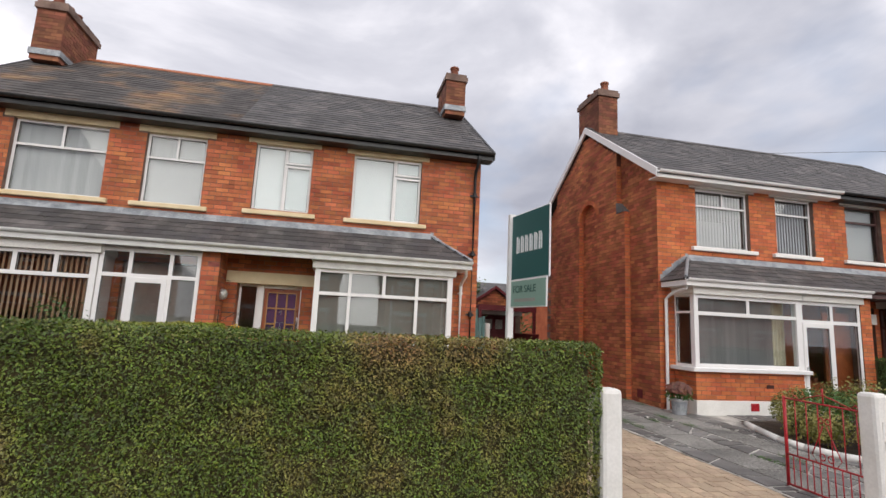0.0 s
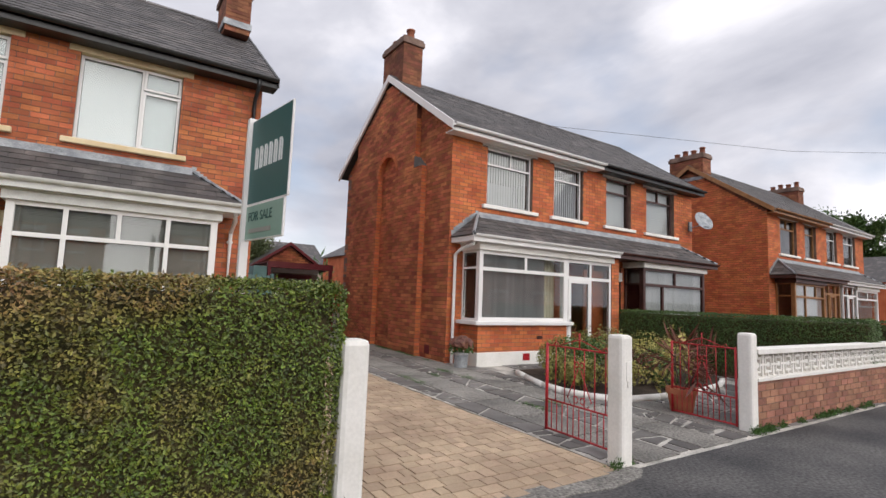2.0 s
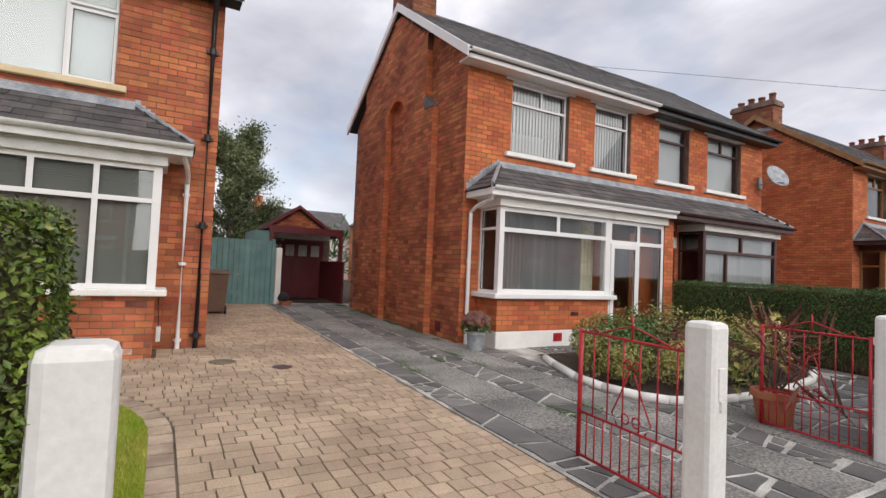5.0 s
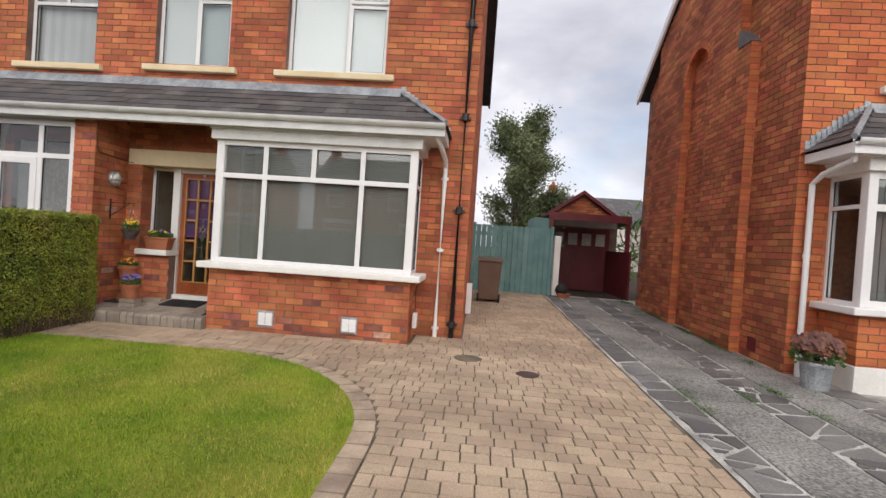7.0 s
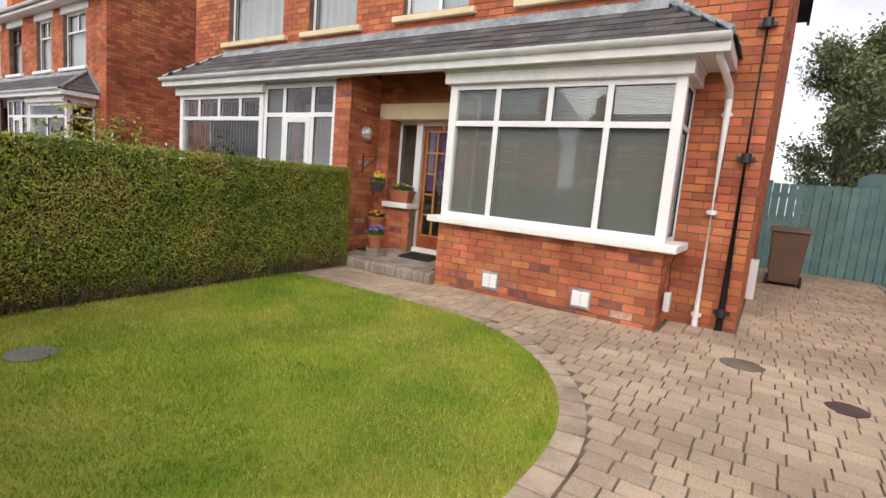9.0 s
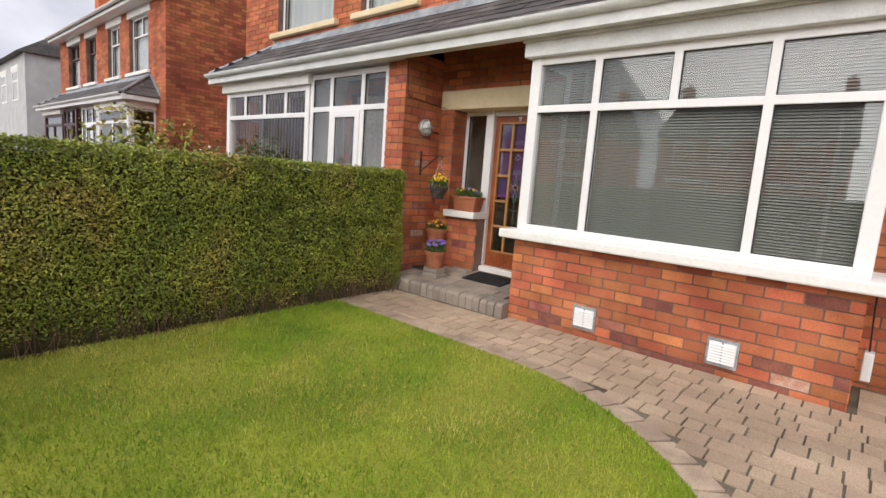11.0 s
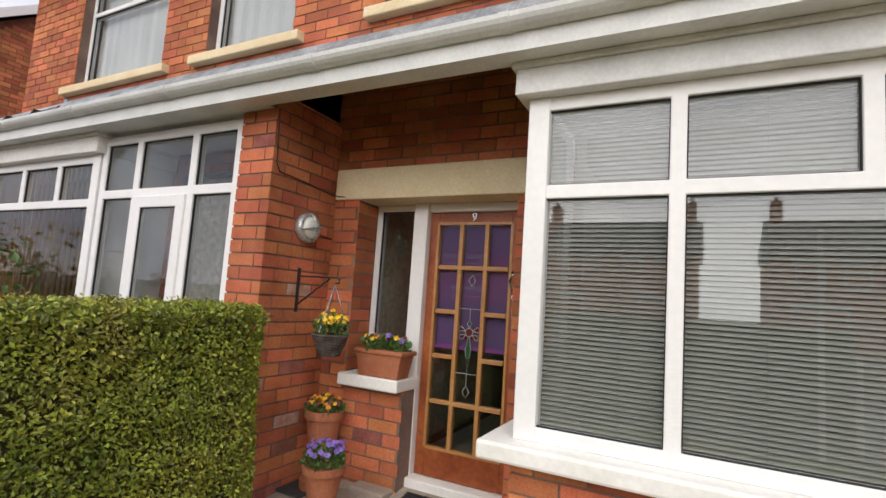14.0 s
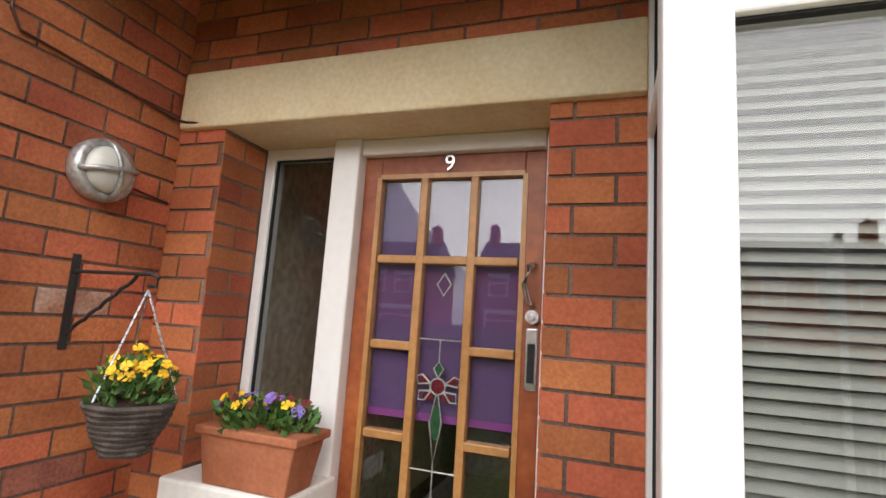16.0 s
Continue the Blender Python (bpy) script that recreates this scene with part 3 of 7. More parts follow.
    for sg in (-1, 1):
        y_e = ym + sg * (ym - ey)
        g.prism([(y_e, ez + 0.03), (ym, zr + 0.03), (ym, zr - 0.16), (y_e, ez - 0.16)], lambda p: (bx - 0.025, p[0], p[1]), lambda p: (bx + 0.025, p[0], p[1]))
    link("bargeboard", g, M[spec["barge"]], H)
    link("fascia", Geo().box(x0, x1, ey, ey + 0.03, ez - 0.17, ez - 0.01).box(x0, x1, ey + 0.03, yw, ez - 0.17, ez - 0.15), M[spec["fascia"]], H)
    gutter(H, x0, x1, ey - 0.055, ez - 0.02, spec["fascia"])
    if spec.get("chimney"):
        d0, d1, y0, y1, zt, pots = spec["chimney"]
        a, b = span(d0, d1)
        chimney(H, a, b, y0, y1, zr - 0.75, zt, pots, M["brick_soot"], M["mortar_dark"])
    # upper windows
    for (a, b, z0, z1), lay in zip(up, spec["layouts"]):
        w = window(H, (a, yw + 0.1), U, b - a, z0, z1, lay.get("frame", fm), low=[(b - a) * f for f in lay.get("low", ())], top=[(b - a) * f for f in lay.get("top", ())], trans=z0 + (z1 - z0) * lay["trans"] if lay.get("trans") else None, fw=0.05, name="upper_window")
        link("sill", Geo().box(a - 0.14, b + 0.14, yw - 0.08, yw + 0.1, z0 - 0.09, z0 - 0.002), M[spec["sillmat"]], w, bevel=0.012)
        link("lintel", Geo().box(a - 0.155, b + 0.155, yw - 0.012, yw + 0.2, z1 + 0.002, z1 + 0.205), M[spec["lintel"]], w, bevel=0.006)
        if lay.get("casement"):
            c0, c1 = lay["casement"]
            window(w, (a + (b - a) * c0 + 0.01, yw + 0.075), U, (b - a) * (c1 - c0) - 0.02, z0 + 0.02, z0 + (z1 - z0) * 0.72, fm, fw=0.045, deep=0.04, name="casement")
            window(w, (a + (b - a) * c0 + 0.01, yw + 0.075), U, (b - a) * (c1 - c0) - 0.02, z0 + (z1 - z0) * 0.74, z1 - 0.02, fm, fw=0.045, deep=0.04, name="casement")
        if lay["blind"] == "roller":
            link("roller_blind", Geo().box(a + 0.04, b - 0.04, yw + 0.175, yw + 0.18, z0 + 0.06, z1 - 0.04), M["roller"], w)
        elif lay["blind"] == "net":
            link("net_curtain", Geo().box(a + 0.04, b - 0.04, yw + 0.22, yw + 0.225, z0 + 0.02, z1 - 0.02), M["vblind"], w)
        else:
            louvres(w, (a, yw + 0.1), U, 0.02, b - a - 0.02, z0 + 0.03, z1 - 0.05, lay["blind"], turn=lay.get("turn", 28), step=0.082, back=0.12)
    # lean-to roof over bay and porch
    yg, zg, zt = yw - 0.85, zs, zs + spec["lean"]
    lx0, lx1 = span(spec["eave0"], half)
    hip = 0.72
    S = Vector((0, yw - yg, zt - zg))
    def clip(f):
        return (0, lx1 - lx0 - hip * f) if s < 0 else (hip * f, lx1 - lx0)
    lo = [(lx0, yg), (lx1, yg)]
    tl, tr = (lx0, lx1 - hip) if s < 0 else (lx0 + hip, lx1)
    g = Geo()
    g.v = [(lx0, yg, zg - 0.02), (lx1, yg, zg - 0.02), (lx1, yw, zg - 0.02), (lx0, yw, zg - 0.02), (tl, yw, zt - 0.02), (tr, yw, zt - 0.02)]
    g.f = [(0, 1, 5, 4), (0, 3, 2, 1), (1, 2, 5), (0, 4, 3), (3, 4, 5, 2)]
    if spec.get("open_porch"):
        del g.f[4], g.f[1]
    L = link("lean_to_roof", g, M["under"], H)
    slates(L, (lx0, yg, zg), (1, 0, 0), S, lx1 - lx0, S.length, spec["slate2"], clip, expose=0.19, wide=0.3, seed=8)
    if s < 0:
        slates(L, (lx1, yg, zg), (0, 1, 0), Vector((-hip, 0, zt - zg)), yw - yg, Vector((-hip, 0, zt - zg)).length, spec["slate2"], lambda f: ((yw - yg) * f, yw - yg), expose=0.19, wide=0.3, seed=9)
    else:
        slates(L, (lx0, yg, zg), (0, 1, 0), Vector((hip, 0, zt - zg)), yw - yg, Vector((hip, 0, zt - zg)).length, spec["slate2"], lambda f: ((yw - yg) * f, yw - yg), expose=0.19, wide=0.3, seed=9)
    fl = Geo().prism([(yw - 0.11, zt - 0.055), (yw - 0.006, zt + 0.09), (yw, zt + 0.09), (yw, zt - 0.02)], lambda p: (tl, p[0], p[1]), lambda p: (tr, p[0], p[1]))
    ex = lx1 if s < 0 else lx0
    tx = tr if s < 0 else tl
    fl.tube([(ex - s * -0.0, yg + 0.02, zg + 0.03), (tx, yw - 0.01, zt + 0.03)], 0.035, 6)
    rng = random.Random(21)
    for k in range(12):
        f = (k + 0.5) / 12
        cx, cz = ex + (tx - ex) * f, zg + (zt - zg) * f
        fl.box(cx - 0.035, cx + 0.035, yw - 0.012, yw - 0.002, cz + 0.02, cz + 0.14 + rng.uniform(-0.02, 0.03))
    link("flashing", fl, M["lead"], L)
    gutter(L, lx0, lx1, yg - 0.02, zg + 0.0, spec["gut2"], r=0.062)
    sg_ = Geo().box(lx0, lx1, yg + 0.0, yg + 0.03, zg - 0.15, zg - 0.03)
    if spec.get("open_porch"):
        q0, q1 = spec["open_porch"]
        sg_.box(lx0, q0, yg + 0.03, yw - 0.02, zg - 0.14, zg - 0.03).box(q1, lx1, yg + 0.03, yw - 0.02, zg - 0.14, zg - 0.03).box(q0, q1, yg + 0.03, yg + 0.16, zg - 0.14, zg - 0.03)
    else:
        sg_.box(lx0, lx1, yg + 0.03, yw - 0.02, zg - 0.14, zg - 0.03)
    link("soffit", sg_, M[spec["soffit"]], L)
    # bay
    yb0 = yw - 0.65
    bw = bx1 - bx0
    sz = spec["bay_sill"]
    zh = zg - 0.15
    gb = gz(yb0) - 0.03
    bb = wall(H, "bay_wall", (bx0, yb0), U, bw, gb, sz - 0.08, spec.get("bay_holes", []), brick, mort, thick=0.2, seed=12, pieces=spec.get("pieces", False))
    for oo, UU in (((bx1, yb0), (0, 1)), ((bx0, yw), (0, -1))):
        wall(H, "bay_wall", oo, UU, 0.65, gb, sz - 0.08, [], brick, mort, thick=0.2, seed=13)
    link("bay_sill", Geo().box(bx0 - 0.13, bx1 + 0.13, yb0 - 0.11, yw, sz - 0.085, sz), M[spec["bay_sillmat"]], H, bevel=0.015)
    lay = spec["bay_lay"]
    fw = lay.get("fw", 0.075)
    bm_ = lay.get("frame", fm)
    W = window(H, (bx0 + 0.02, yb0 + 0.015), U, bw - 0.04, sz, zh - 0.15, bm_, low=[(bw - 0.04) * f for f in lay["low"]], top=[(bw - 0.04) * f for f in lay["top"]], trans=lay["trans"], fw=fw, name="bay_window")
    for cx0 in (bx0 + 0.004, bx1 - 0.108):
        link("corner_post", Geo().box(cx0, cx0 + 0.104, yb0 + 0.006, yb0 + 0.095, sz, zh - 0.15), M[bm_], W, bevel=0.008)
    for oo, UU, nm in (((bx1 - 0.02, yb0 + 0.1), (0, 1), "e"), ((bx0 + 0.02, yw), (0, -1), "w")):
        window(W, oo, UU, 0.55, sz, zh - 0.15, bm_, trans=lay["trans"] + 0.02, fw=0.05, name="side_window")
    link("header_board", Geo().box(bx0 - 0.05, bx1 + 0.05, yb0 - 0.06, yw, zh - 0.15, zh - 0.02).box(bx0 - 0.07, bx1 + 0.07, yb0 - 0.08, yw, zh - 0.02, zh + 0.01), M[lay.get("header", "white_paint")], H, bevel=0.008)
    bl = lay["blind"]
    if bl == "venetian":
        data = Geo().hexa([(-0.5, -0.009, -0.009), (0.5, -0.009, -0.009), (0.5, 0.007, 0.0095), (-0.5, 0.007, 0.0095), (-0.5, -0.008, -0.0095), (0.5, -0.008, -0.0095), (0.5, 0.008, 0.009), (-0.5, 0.008, 0.009)]).data("slat", M["blind"])
        cuts = [0.06, *[(bw - 0.04) * f for f in lay["low"]], bw - 0.1]
        z = sz + 0.08
        while z < zh - 0.2:
            for a, b in zip(cuts, cuts[1:]):
                ob = new("slat", data)
                ob.location = (bx0 + 0.02 + (a + b) / 2, yb0 + 0.095, z)
                ob.scale = (b - a - 0.03, 1, 1)
                ob.parent = W
            z += 0.0225
        link("ladder_cord", Geo().box(bx0 + 0.45, bx0 + 0.452, yb0 + 0.08, yb0 + 0.082, sz + 0.05, zh - 0.2).box(bx0 + 1.0, bx0 + 1.002, yb0 + 0.08, yb0 + 0.082, sz + 0.05, zh - 0.2).box(bx0 + 1.6, bx0 + 1.602, yb0 + 0.08, yb0 + 0.082, sz + 0.05, zh - 0.2).box(bx0 + 2.3, bx0 + 2.302, yb0 + 0.08, yb0 + 0.082, sz + 0.05, zh - 0.2), M["blind"], W)
    else:
        louvres(W, (bx0, yb0), U, 0.08, bw - 0.08, sz + 0.08, zh - 0.2, bl, step=0.085, turn=lay.get("turn", 40), back=0.12, gap=lay.get("gap"))
    if lay.get("curtain"):
        for f0, f1, mat in lay["curtain"]:
            g = Geo()
            x = bx0 + bw * f0
            k = 0
            while x < bx0 + bw * f1:
                g.hexa([(x, yb0 + 0.30 + 0.03 * (k % 2), sz + 0.02), (x + 0.05, yb0 + 0.30 + 0.03 * ((k + 1) % 2), sz + 0.02), (x + 0.05, yb0 + 0.30 + 0.03 * ((k + 1) % 2), zh - 0.2), (x, yb0 + 0.30 + 0.03 * (k % 2), zh - 0.2)] + [(x, yb0 + 0.33 + 0.03 * (k % 2), sz + 0.02), (x + 0.05, yb0 + 0.33 + 0.03 * ((k + 1) % 2), sz + 0.02), (x + 0.05, yb0 + 0.33 + 0.03 * ((k + 1) % 2), zh - 0.2), (x, yb0 + 0.33 + 0.03 * (k % 2), zh - 0.2)])
                x += 0.05
                k += 1
            link("curtain", g, M[mat], W)
    return H, dict(xl=xl, xr=xr, bx0=bx0, bx1=bx1, px0=px0, px1=px1, yg=yg, zg=zg, yb0=yb0, zh=zh, sz=sz, X=X)


# ---- ground ----
def sheet(name, pts, mat, label, category, z=0.0, kind="structure", step=None):
    g = Geo()
    g.v = [(x, y, gz(y) + z) for x, y in pts]
    g.f = [tuple(range(len(pts)))]
    return link(name, g, M[mat], None, label, kind=kind, category=category)


g = Geo()
ys = [-300, 3.5, 16.5, 400]
for y in ys:
    g.v += [(-400, y, gz(y) - 0.03), (400, y, gz(y) - 0.03)]
g.f = [(0, 1, 3, 2), (2, 3, 5, 4), (4, 5, 7, 6)]
link("ground", g, M["soil"], None, "dark bare earth ground under the gardens", kind="structure", category="ground")
sheet("pavement", [(-60, -1.2), (60, -1.2), (60, 3.71), (-60, 3.71)], "asphalt", "worn dark grey asphalt footpath beside the gardens", "pavement", 0.0)
link("road", Geo().box(-120, 120, -9, -1.35, -0.2, -0.10), M["asphalt"], None, "dark grey asphalt road behind the footpath", kind="structure", category="road")
link("kerb", Geo().box(-120, 120, -1.35, -1.2, -0.2, 0.0), M["crazy_joint"], None, "pale concrete kerb along the footpath", kind="structure", category="kerb")

# ---- houses ----
A_UP = [(1.33, 2.79, 3.795, 5.2), (3.64, 4.77, 3.80, 5.2)]
NB_UP = [(1.13, 2.74, 3.76, 5.17), (3.4, 4.5, 3.76, 5.17)]
CAS = dict(low=(), top=(), trans=None, blind="roller")
house_main, am = semi(2.8, -1, 10.15, 5.1, 5.45, dict(
    label="red brick house with white bay window and open porch", brick="brick", mortar="mortar", gable="brick", frame="upvc", rise=2.58,
    uppers=A_UP, layouts=[dict(low=(0.60,), blind="roller", casement=(0.60, 1.0)), dict(low=(0.52,), blind="roller", casement=(0.52, 1.0))],
    bay=(0.68, 3.38), porch=(3.63, 4.85), porch_top=2.34, open_porch=(-2.30, -0.60), zs=2.95, lean=0.58, eave0=0.35, slate="slate", slate2="slate", barge="black", fascia="black", gut2="gutter_grey", soffit="gutter_grey",
    sillmat="cream", lintel="cream", bay_sill=1.03, bay_sillmat="white_paint", pieces=True, chimney=(-0.05, 0.48, 12.1, 13.2, 8.45, 2),
    bay_lay=dict(low=(0.245, 0.735), top=(0.245, 0.49, 0.735), trans=2.185, blind="venetian", fw=0.066, header="gutter_grey")))
NB = dict(label="red brick house with white glazed porch and bay", brick="brick", mortar="mortar", gable="brick", frame="upvc", rise=2.58,
    uppers=NB_UP, layouts=[dict(low=(), top=(0.5,), trans=0.66, blind="vblind", turn=-18), dict(low=(), top=(0.5,), trans=0.66, blind="vblind", turn=-18)],
    bay=(0.62, 3.15), porch=(3.3, 4.75), zs=2.95, lean=0.58, eave0=0.35, slate="slate_moss", slate2="slate", barge="black", fascia="black", gut2="gutter_grey", soffit="gutter_grey", ridge="terracotta",
    sillmat="cream", lintel="cream", bay_sill=1.03, bay_sillmat="white_paint", chimney=(-0.02, 0.58, 12.2, 13.8, 8.75, 4),
    bay_lay=dict(low=(), top=(0.25, 0.5, 0.75), trans=2.24, blind="vblind_tan", fw=0.07))
house_nb, nb = semi(-7.4, 1, 10.15, 5.1, 5.45, NB)
B1 = dict(label="orange brick house with white bay and glazed porch", brick="brick_b", mortar="mortar", gable="brick_gable", frame="upvc", rise=2.26, depth=5.9,
    uppers=[(1.02, 2.50, 3.755, 5.16), (3.25, 4.38, 3.755, 5.16)], layouts=[dict(low=(), top=(0.55,), trans=0.72, blind="vblind", turn=-24), dict(low=(), top=(), trans=0.72, blind="vblind", turn=-24)],
    bay=(0.37, 3.08), porch=(3.2, 4.7), zs=2.90, lean=0.56, eave0=0.05, slate="slate", slate2="slate", barge="upvc", fascia="upvc", gut2="upvc", soffit="upvc",
    sillmat="white_paint", lintel="white_paint", bay_sill=1.08, bay_sillmat="upvc", chimney=(0.02, 0.62, 12.2, 13.4, 8.75, 3),
    bay_lay=dict(low=(), top=(0.5,), trans=2.2, blind="vblind", fw=0.08, turn=84, gap=(2.0, 2.75), curtain=((0.68, 0.80, "red_curtain"), (0.8, 0.94, "net"))))
house_b1, b1 = semi(6.86, 1, 9.62, 4.87, 5.36, B1)
B2 = dict(B1, label="orange brick house with dark brown bay window", frame="brown_frame", barge="black", fascia="black", gut2="brown_frame", soffit="brown_frame", bay=(0.45, 3.6), porch=(3.72, 4.7), chimney=None, slate="slate",
    layouts=[dict(low=(), top=(0.5,), trans=0.72, blind="net"), dict(low=(), top=(), trans=0.72, blind="net")],
    bay_lay=dict(low=(0.3,), top=(0.5,), trans=2.13, blind="vblind", fw=0.07, frame="brown_frame", header="white_paint"))
house_b2, b2 = semi(16.60, -1, 9.62, 4.87, 5.36, B2)
D1 = dict(B1, label="brick house with light wooden bay frames", frame="wood_frame", barge="wood_frame", fascia="wood_frame", gut2="brown_frame", soffit="brown_frame", bay=(0.5, 3.2), chimney=(0.0, 0.62, 11.6, 13.1, 8.1, 4), slate="slate", gable="brick_b",
    bay_lay=dict(low=(0.35,), top=(0.35, 0.7), trans=2.1, blind="vblind", fw=0.07, frame="wood_frame", header="brown_frame"))
house_d1, d1 = semi(21.0, 1, 9.2, 4.92, 5.32, D1)
D2 = dict(B1, label="brick house with white bay at the row's far end", bay=(0.6, 3.25), slate="slate", chimney=(0.0, 0.62, 11.6, 13.1, 8.1, 4), gable="brick_b")
house_d2, d2 = semi(30.84, -1, 9.2, 4.92, 5.32, D2)
C1 = dict(NB, label="red brick house with white bay, two gardens along", uppers=[(1.15, 2.6, 3.7, 5.15), (3.4, 4.5, 3.7, 5.15)], chimney=None, barge="upvc", fascia="upvc", gut2="upvc", soffit="upvc", gable="brick_gable", slate="slate", sillmat="white_paint", lintel="white_paint", ridge="slate",
    bay_lay=dict(low=(0.5,), top=(), trans=2.3, blind="vblind", fw=0.08))
house_c1, c1 = semi(-11.5, -1, 10.2, 5.1, 5.5, C1)
house_c2, c2 = semi(-21.7, 1, 10.2, 5.1, 5.5, dict(C1, label="red brick house with brown frames at the pair's end", frame="brown_frame"))


# ---- porch of the main house ----
YW = 10.15
pier = wall(house_main, "pier", (-2.58, 9.5), (1, 0), 0.31, 0.03, 2.92, [], M["brick"], M["mortar"], thick=0.6, seed=31, pieces=True)
side = wall(house_main, "porch_wall", (-2.27, 9.5), (0, 1), 0.65, 0.03, 2.92, [], M["brick"], M["mortar"], thick=0.29, seed=32, pieces=True)
link("lintel", Geo().box(-2.255, -0.56, YW - 0.03, YW + 0.26, 2.325, 2.555), M["cream"], house_main, "cream painted stone lintel, cracked at one end", bevel=0.01)
dwarf = wall(house_main, "dwarf_wall", (-2.05, YW), (1, 0), 0.49, 0.2, 1.01, [], M["brick"], M["mortar"], thick=0.25, seed=33, pieces=True)
link("porch_sill", Geo().box(-2.04, -1.55, YW - 0.10, YW + 0.2, 1.012, 1.095), M["white_paint"], house_main, bevel=0.012)
wall(house_main, "wall_return", (-0.832, YW + 0.275), (0, -1), 0.27, 0.28, 2.32, [], M["brick"], M["mortar"], thick=0.02, seed=36)
wall(house_main, "reveal", (-2.047, YW + 0.002), (0, 1), 0.235, 1.096, 2.32, [], M["brick"], M["mortar"], thick=0.02, seed=35)
sl = window(house_main, (-2.045, YW + 0.24), (1, 0), 0.375, 1.08, 2.325, "upvc", fw=0.045, name="side_light")
link("door_post", Geo().box(-1.675, -1.562, YW + 0.17, YW + 0.30, 0.30, 2.325).box(-0.862, -0.825, YW + 0.19, YW + 0.30, 0.30, 2.325).box(-1.562, -0.862, YW + 0.19, YW + 0.30, 2.262, 2.325), M["upvc"], house_main, bevel=0.008)
link("threshold", Geo().box(-1.66, -0.83, YW + 0.12, YW + 0.30, 0.28, 0.43), M["white_paint"], house_main, bevel=0.01)
link("hall_wall", Geo().box(-2.2, -2.15, YW + 0.3, YW + 3.2, 0.3, 2.8).box(-0.7, -0.65, YW + 0.3, YW + 3.2, 0.3, 2.8), M["net"], house_main)

# front door
DX0, DX1, DZ0, DZ1, DY = -1.56, -0.864, 0.435, 2.26, YW + 0.225
gx0, gx1, gzt, gzb = -1.488, -0.938, 2.178, 0.63
rows_z = [gzt - (gzt - gzb) * k / 5 for k in range(6)]
cols_x = [gx0, gx0 + (gx1 - gx0) * 0.325, gx0 + (gx1 - gx0) * 0.675, gx1]
g = Geo().box(DX0, gx0, DY, DY + 0.045, DZ0, DZ1).box(gx1, DX1, DY, DY + 0.045, DZ0, DZ1).box(gx0, gx1, DY, DY + 0.045, gzt, DZ1).box(gx0, gx1, DY, DY + 0.045, DZ0, gzb)
front_door = link("front_door", g, M["oak"], house_main, "varnished wooden front door with small glass panes", bevel=0.004)
for x in cols_x[1:3]:
    link("glazing_bar", Geo().box(x - 0.015, x + 0.015, DY - 0.004, DY + 0.04, gzb, gzt), M["bead"], front_door, bevel=0.005)
for i in range(1, 5):
    for c in range(3):
        if c == 1 and i in (2, 3):
            continue
        link("glazing_bar", Geo().box(cols_x[c] + 0.012, cols_x[c + 1] - 0.012, DY - 0.006, DY + 0.04, rows_z[i] - 0.015, rows_z[i] + 0.015), M["bead"], front_door, bevel=0.005)
for a, b, z0, z1 in ((gx0 - 0.012, gx0 + 0.006, gzb, gzt), (gx1 - 0.006, gx1 + 0.012, gzb, gzt), (gx0, gx1, gzt - 0.006, gzt + 0.012), (gx0, gx1, gzb - 0.012, gzb + 0.006)):
    link("bead", Geo().box(a, b, DY - 0.006, DY + 0.03, z0, z1), M["bead"], front_door)
for i in range(5):
    for c in range(3):
        if c == 1 and i in (1, 2, 3):
            continue
        pane = link("pane", Geo().box(cols_x[c] + 0.01, cols_x[c + 1] - 0.01, DY + 0.018, DY + 0.022, rows_z[i + 1] + 0.01, rows_z[i] - 0.01), M["glass"], front_door)
        pane.visible_shadow = False
pane = link("leaded_pane", Geo().box(cols_x[1] + 0.01, cols_x[2] - 0.01, DY + 0.018, DY + 0.022, rows_z[4] + 0.01, rows_z[1] - 0.01), M["glass"], front_door, "leaded glass panel with a rose")
pane.visible_shadow = False
g = Geo()
z = rows_z[3] + 0.07
while z < gzt:
    g.box(gx0 + 0.0, gx1, DY + 0.05, DY + 0.053, z, min(z + 0.4, gzt))
    z += 0.4
blind = link("door_blind", g, M["purple"], front_door, "purple fabric blind behind the upper panes")
M["pink"] = mixed("pink_hem", (0.30, 0.06, 0.30), (0.36, 0.08, 0.36), 2, 60, 0.85, bump=0.1, fine_amt=0.06)
link("hem", Geo().box(gx0, gx1, DY + 0.046, DY + 0.0495, rows_z[3] + 0.055, rows_z[3] + 0.08), M["pink"], blind)
cx = (cols_x[1] + cols_x[2]) / 2
lead = Geo()
def lead_line(pts, r=0.0034):
    lead.tube([(x, DY + 0.015, z) for x, z in pts], r, 5)
for zc, h in ((rows_z[1] - 0.085, 0.04), (rows_z[4] + 0.09, 0.04)):
    lead_line([(cx, zc + h), (cx - 0.026, zc), (cx, zc - h), (cx + 0.026, zc), (cx, zc + h)])
lead_line([(cols_x[1] + 0.012, rows_z[2] + 0.03), (cols_x[2] - 0.012, rows_z[2] + 0.03)], 0.0026)
lead_line([(cols_x[1] + 0.012, rows_z[4] + 0.21), (cols_x[2] - 0.012, rows_z[4] + 0.21)], 0.0026)
lead_line([(cx, rows_z[2] + 0.03), (cx, rows_z[2] - 0.05)], 0.0026)
rz = rows_z[3] + 0.18
lead_line([(cx + 0.028 * math.cos(a * math.pi / 6), rz + 0.028 * math.sin(a * math.pi / 6)) for a in range(13)])
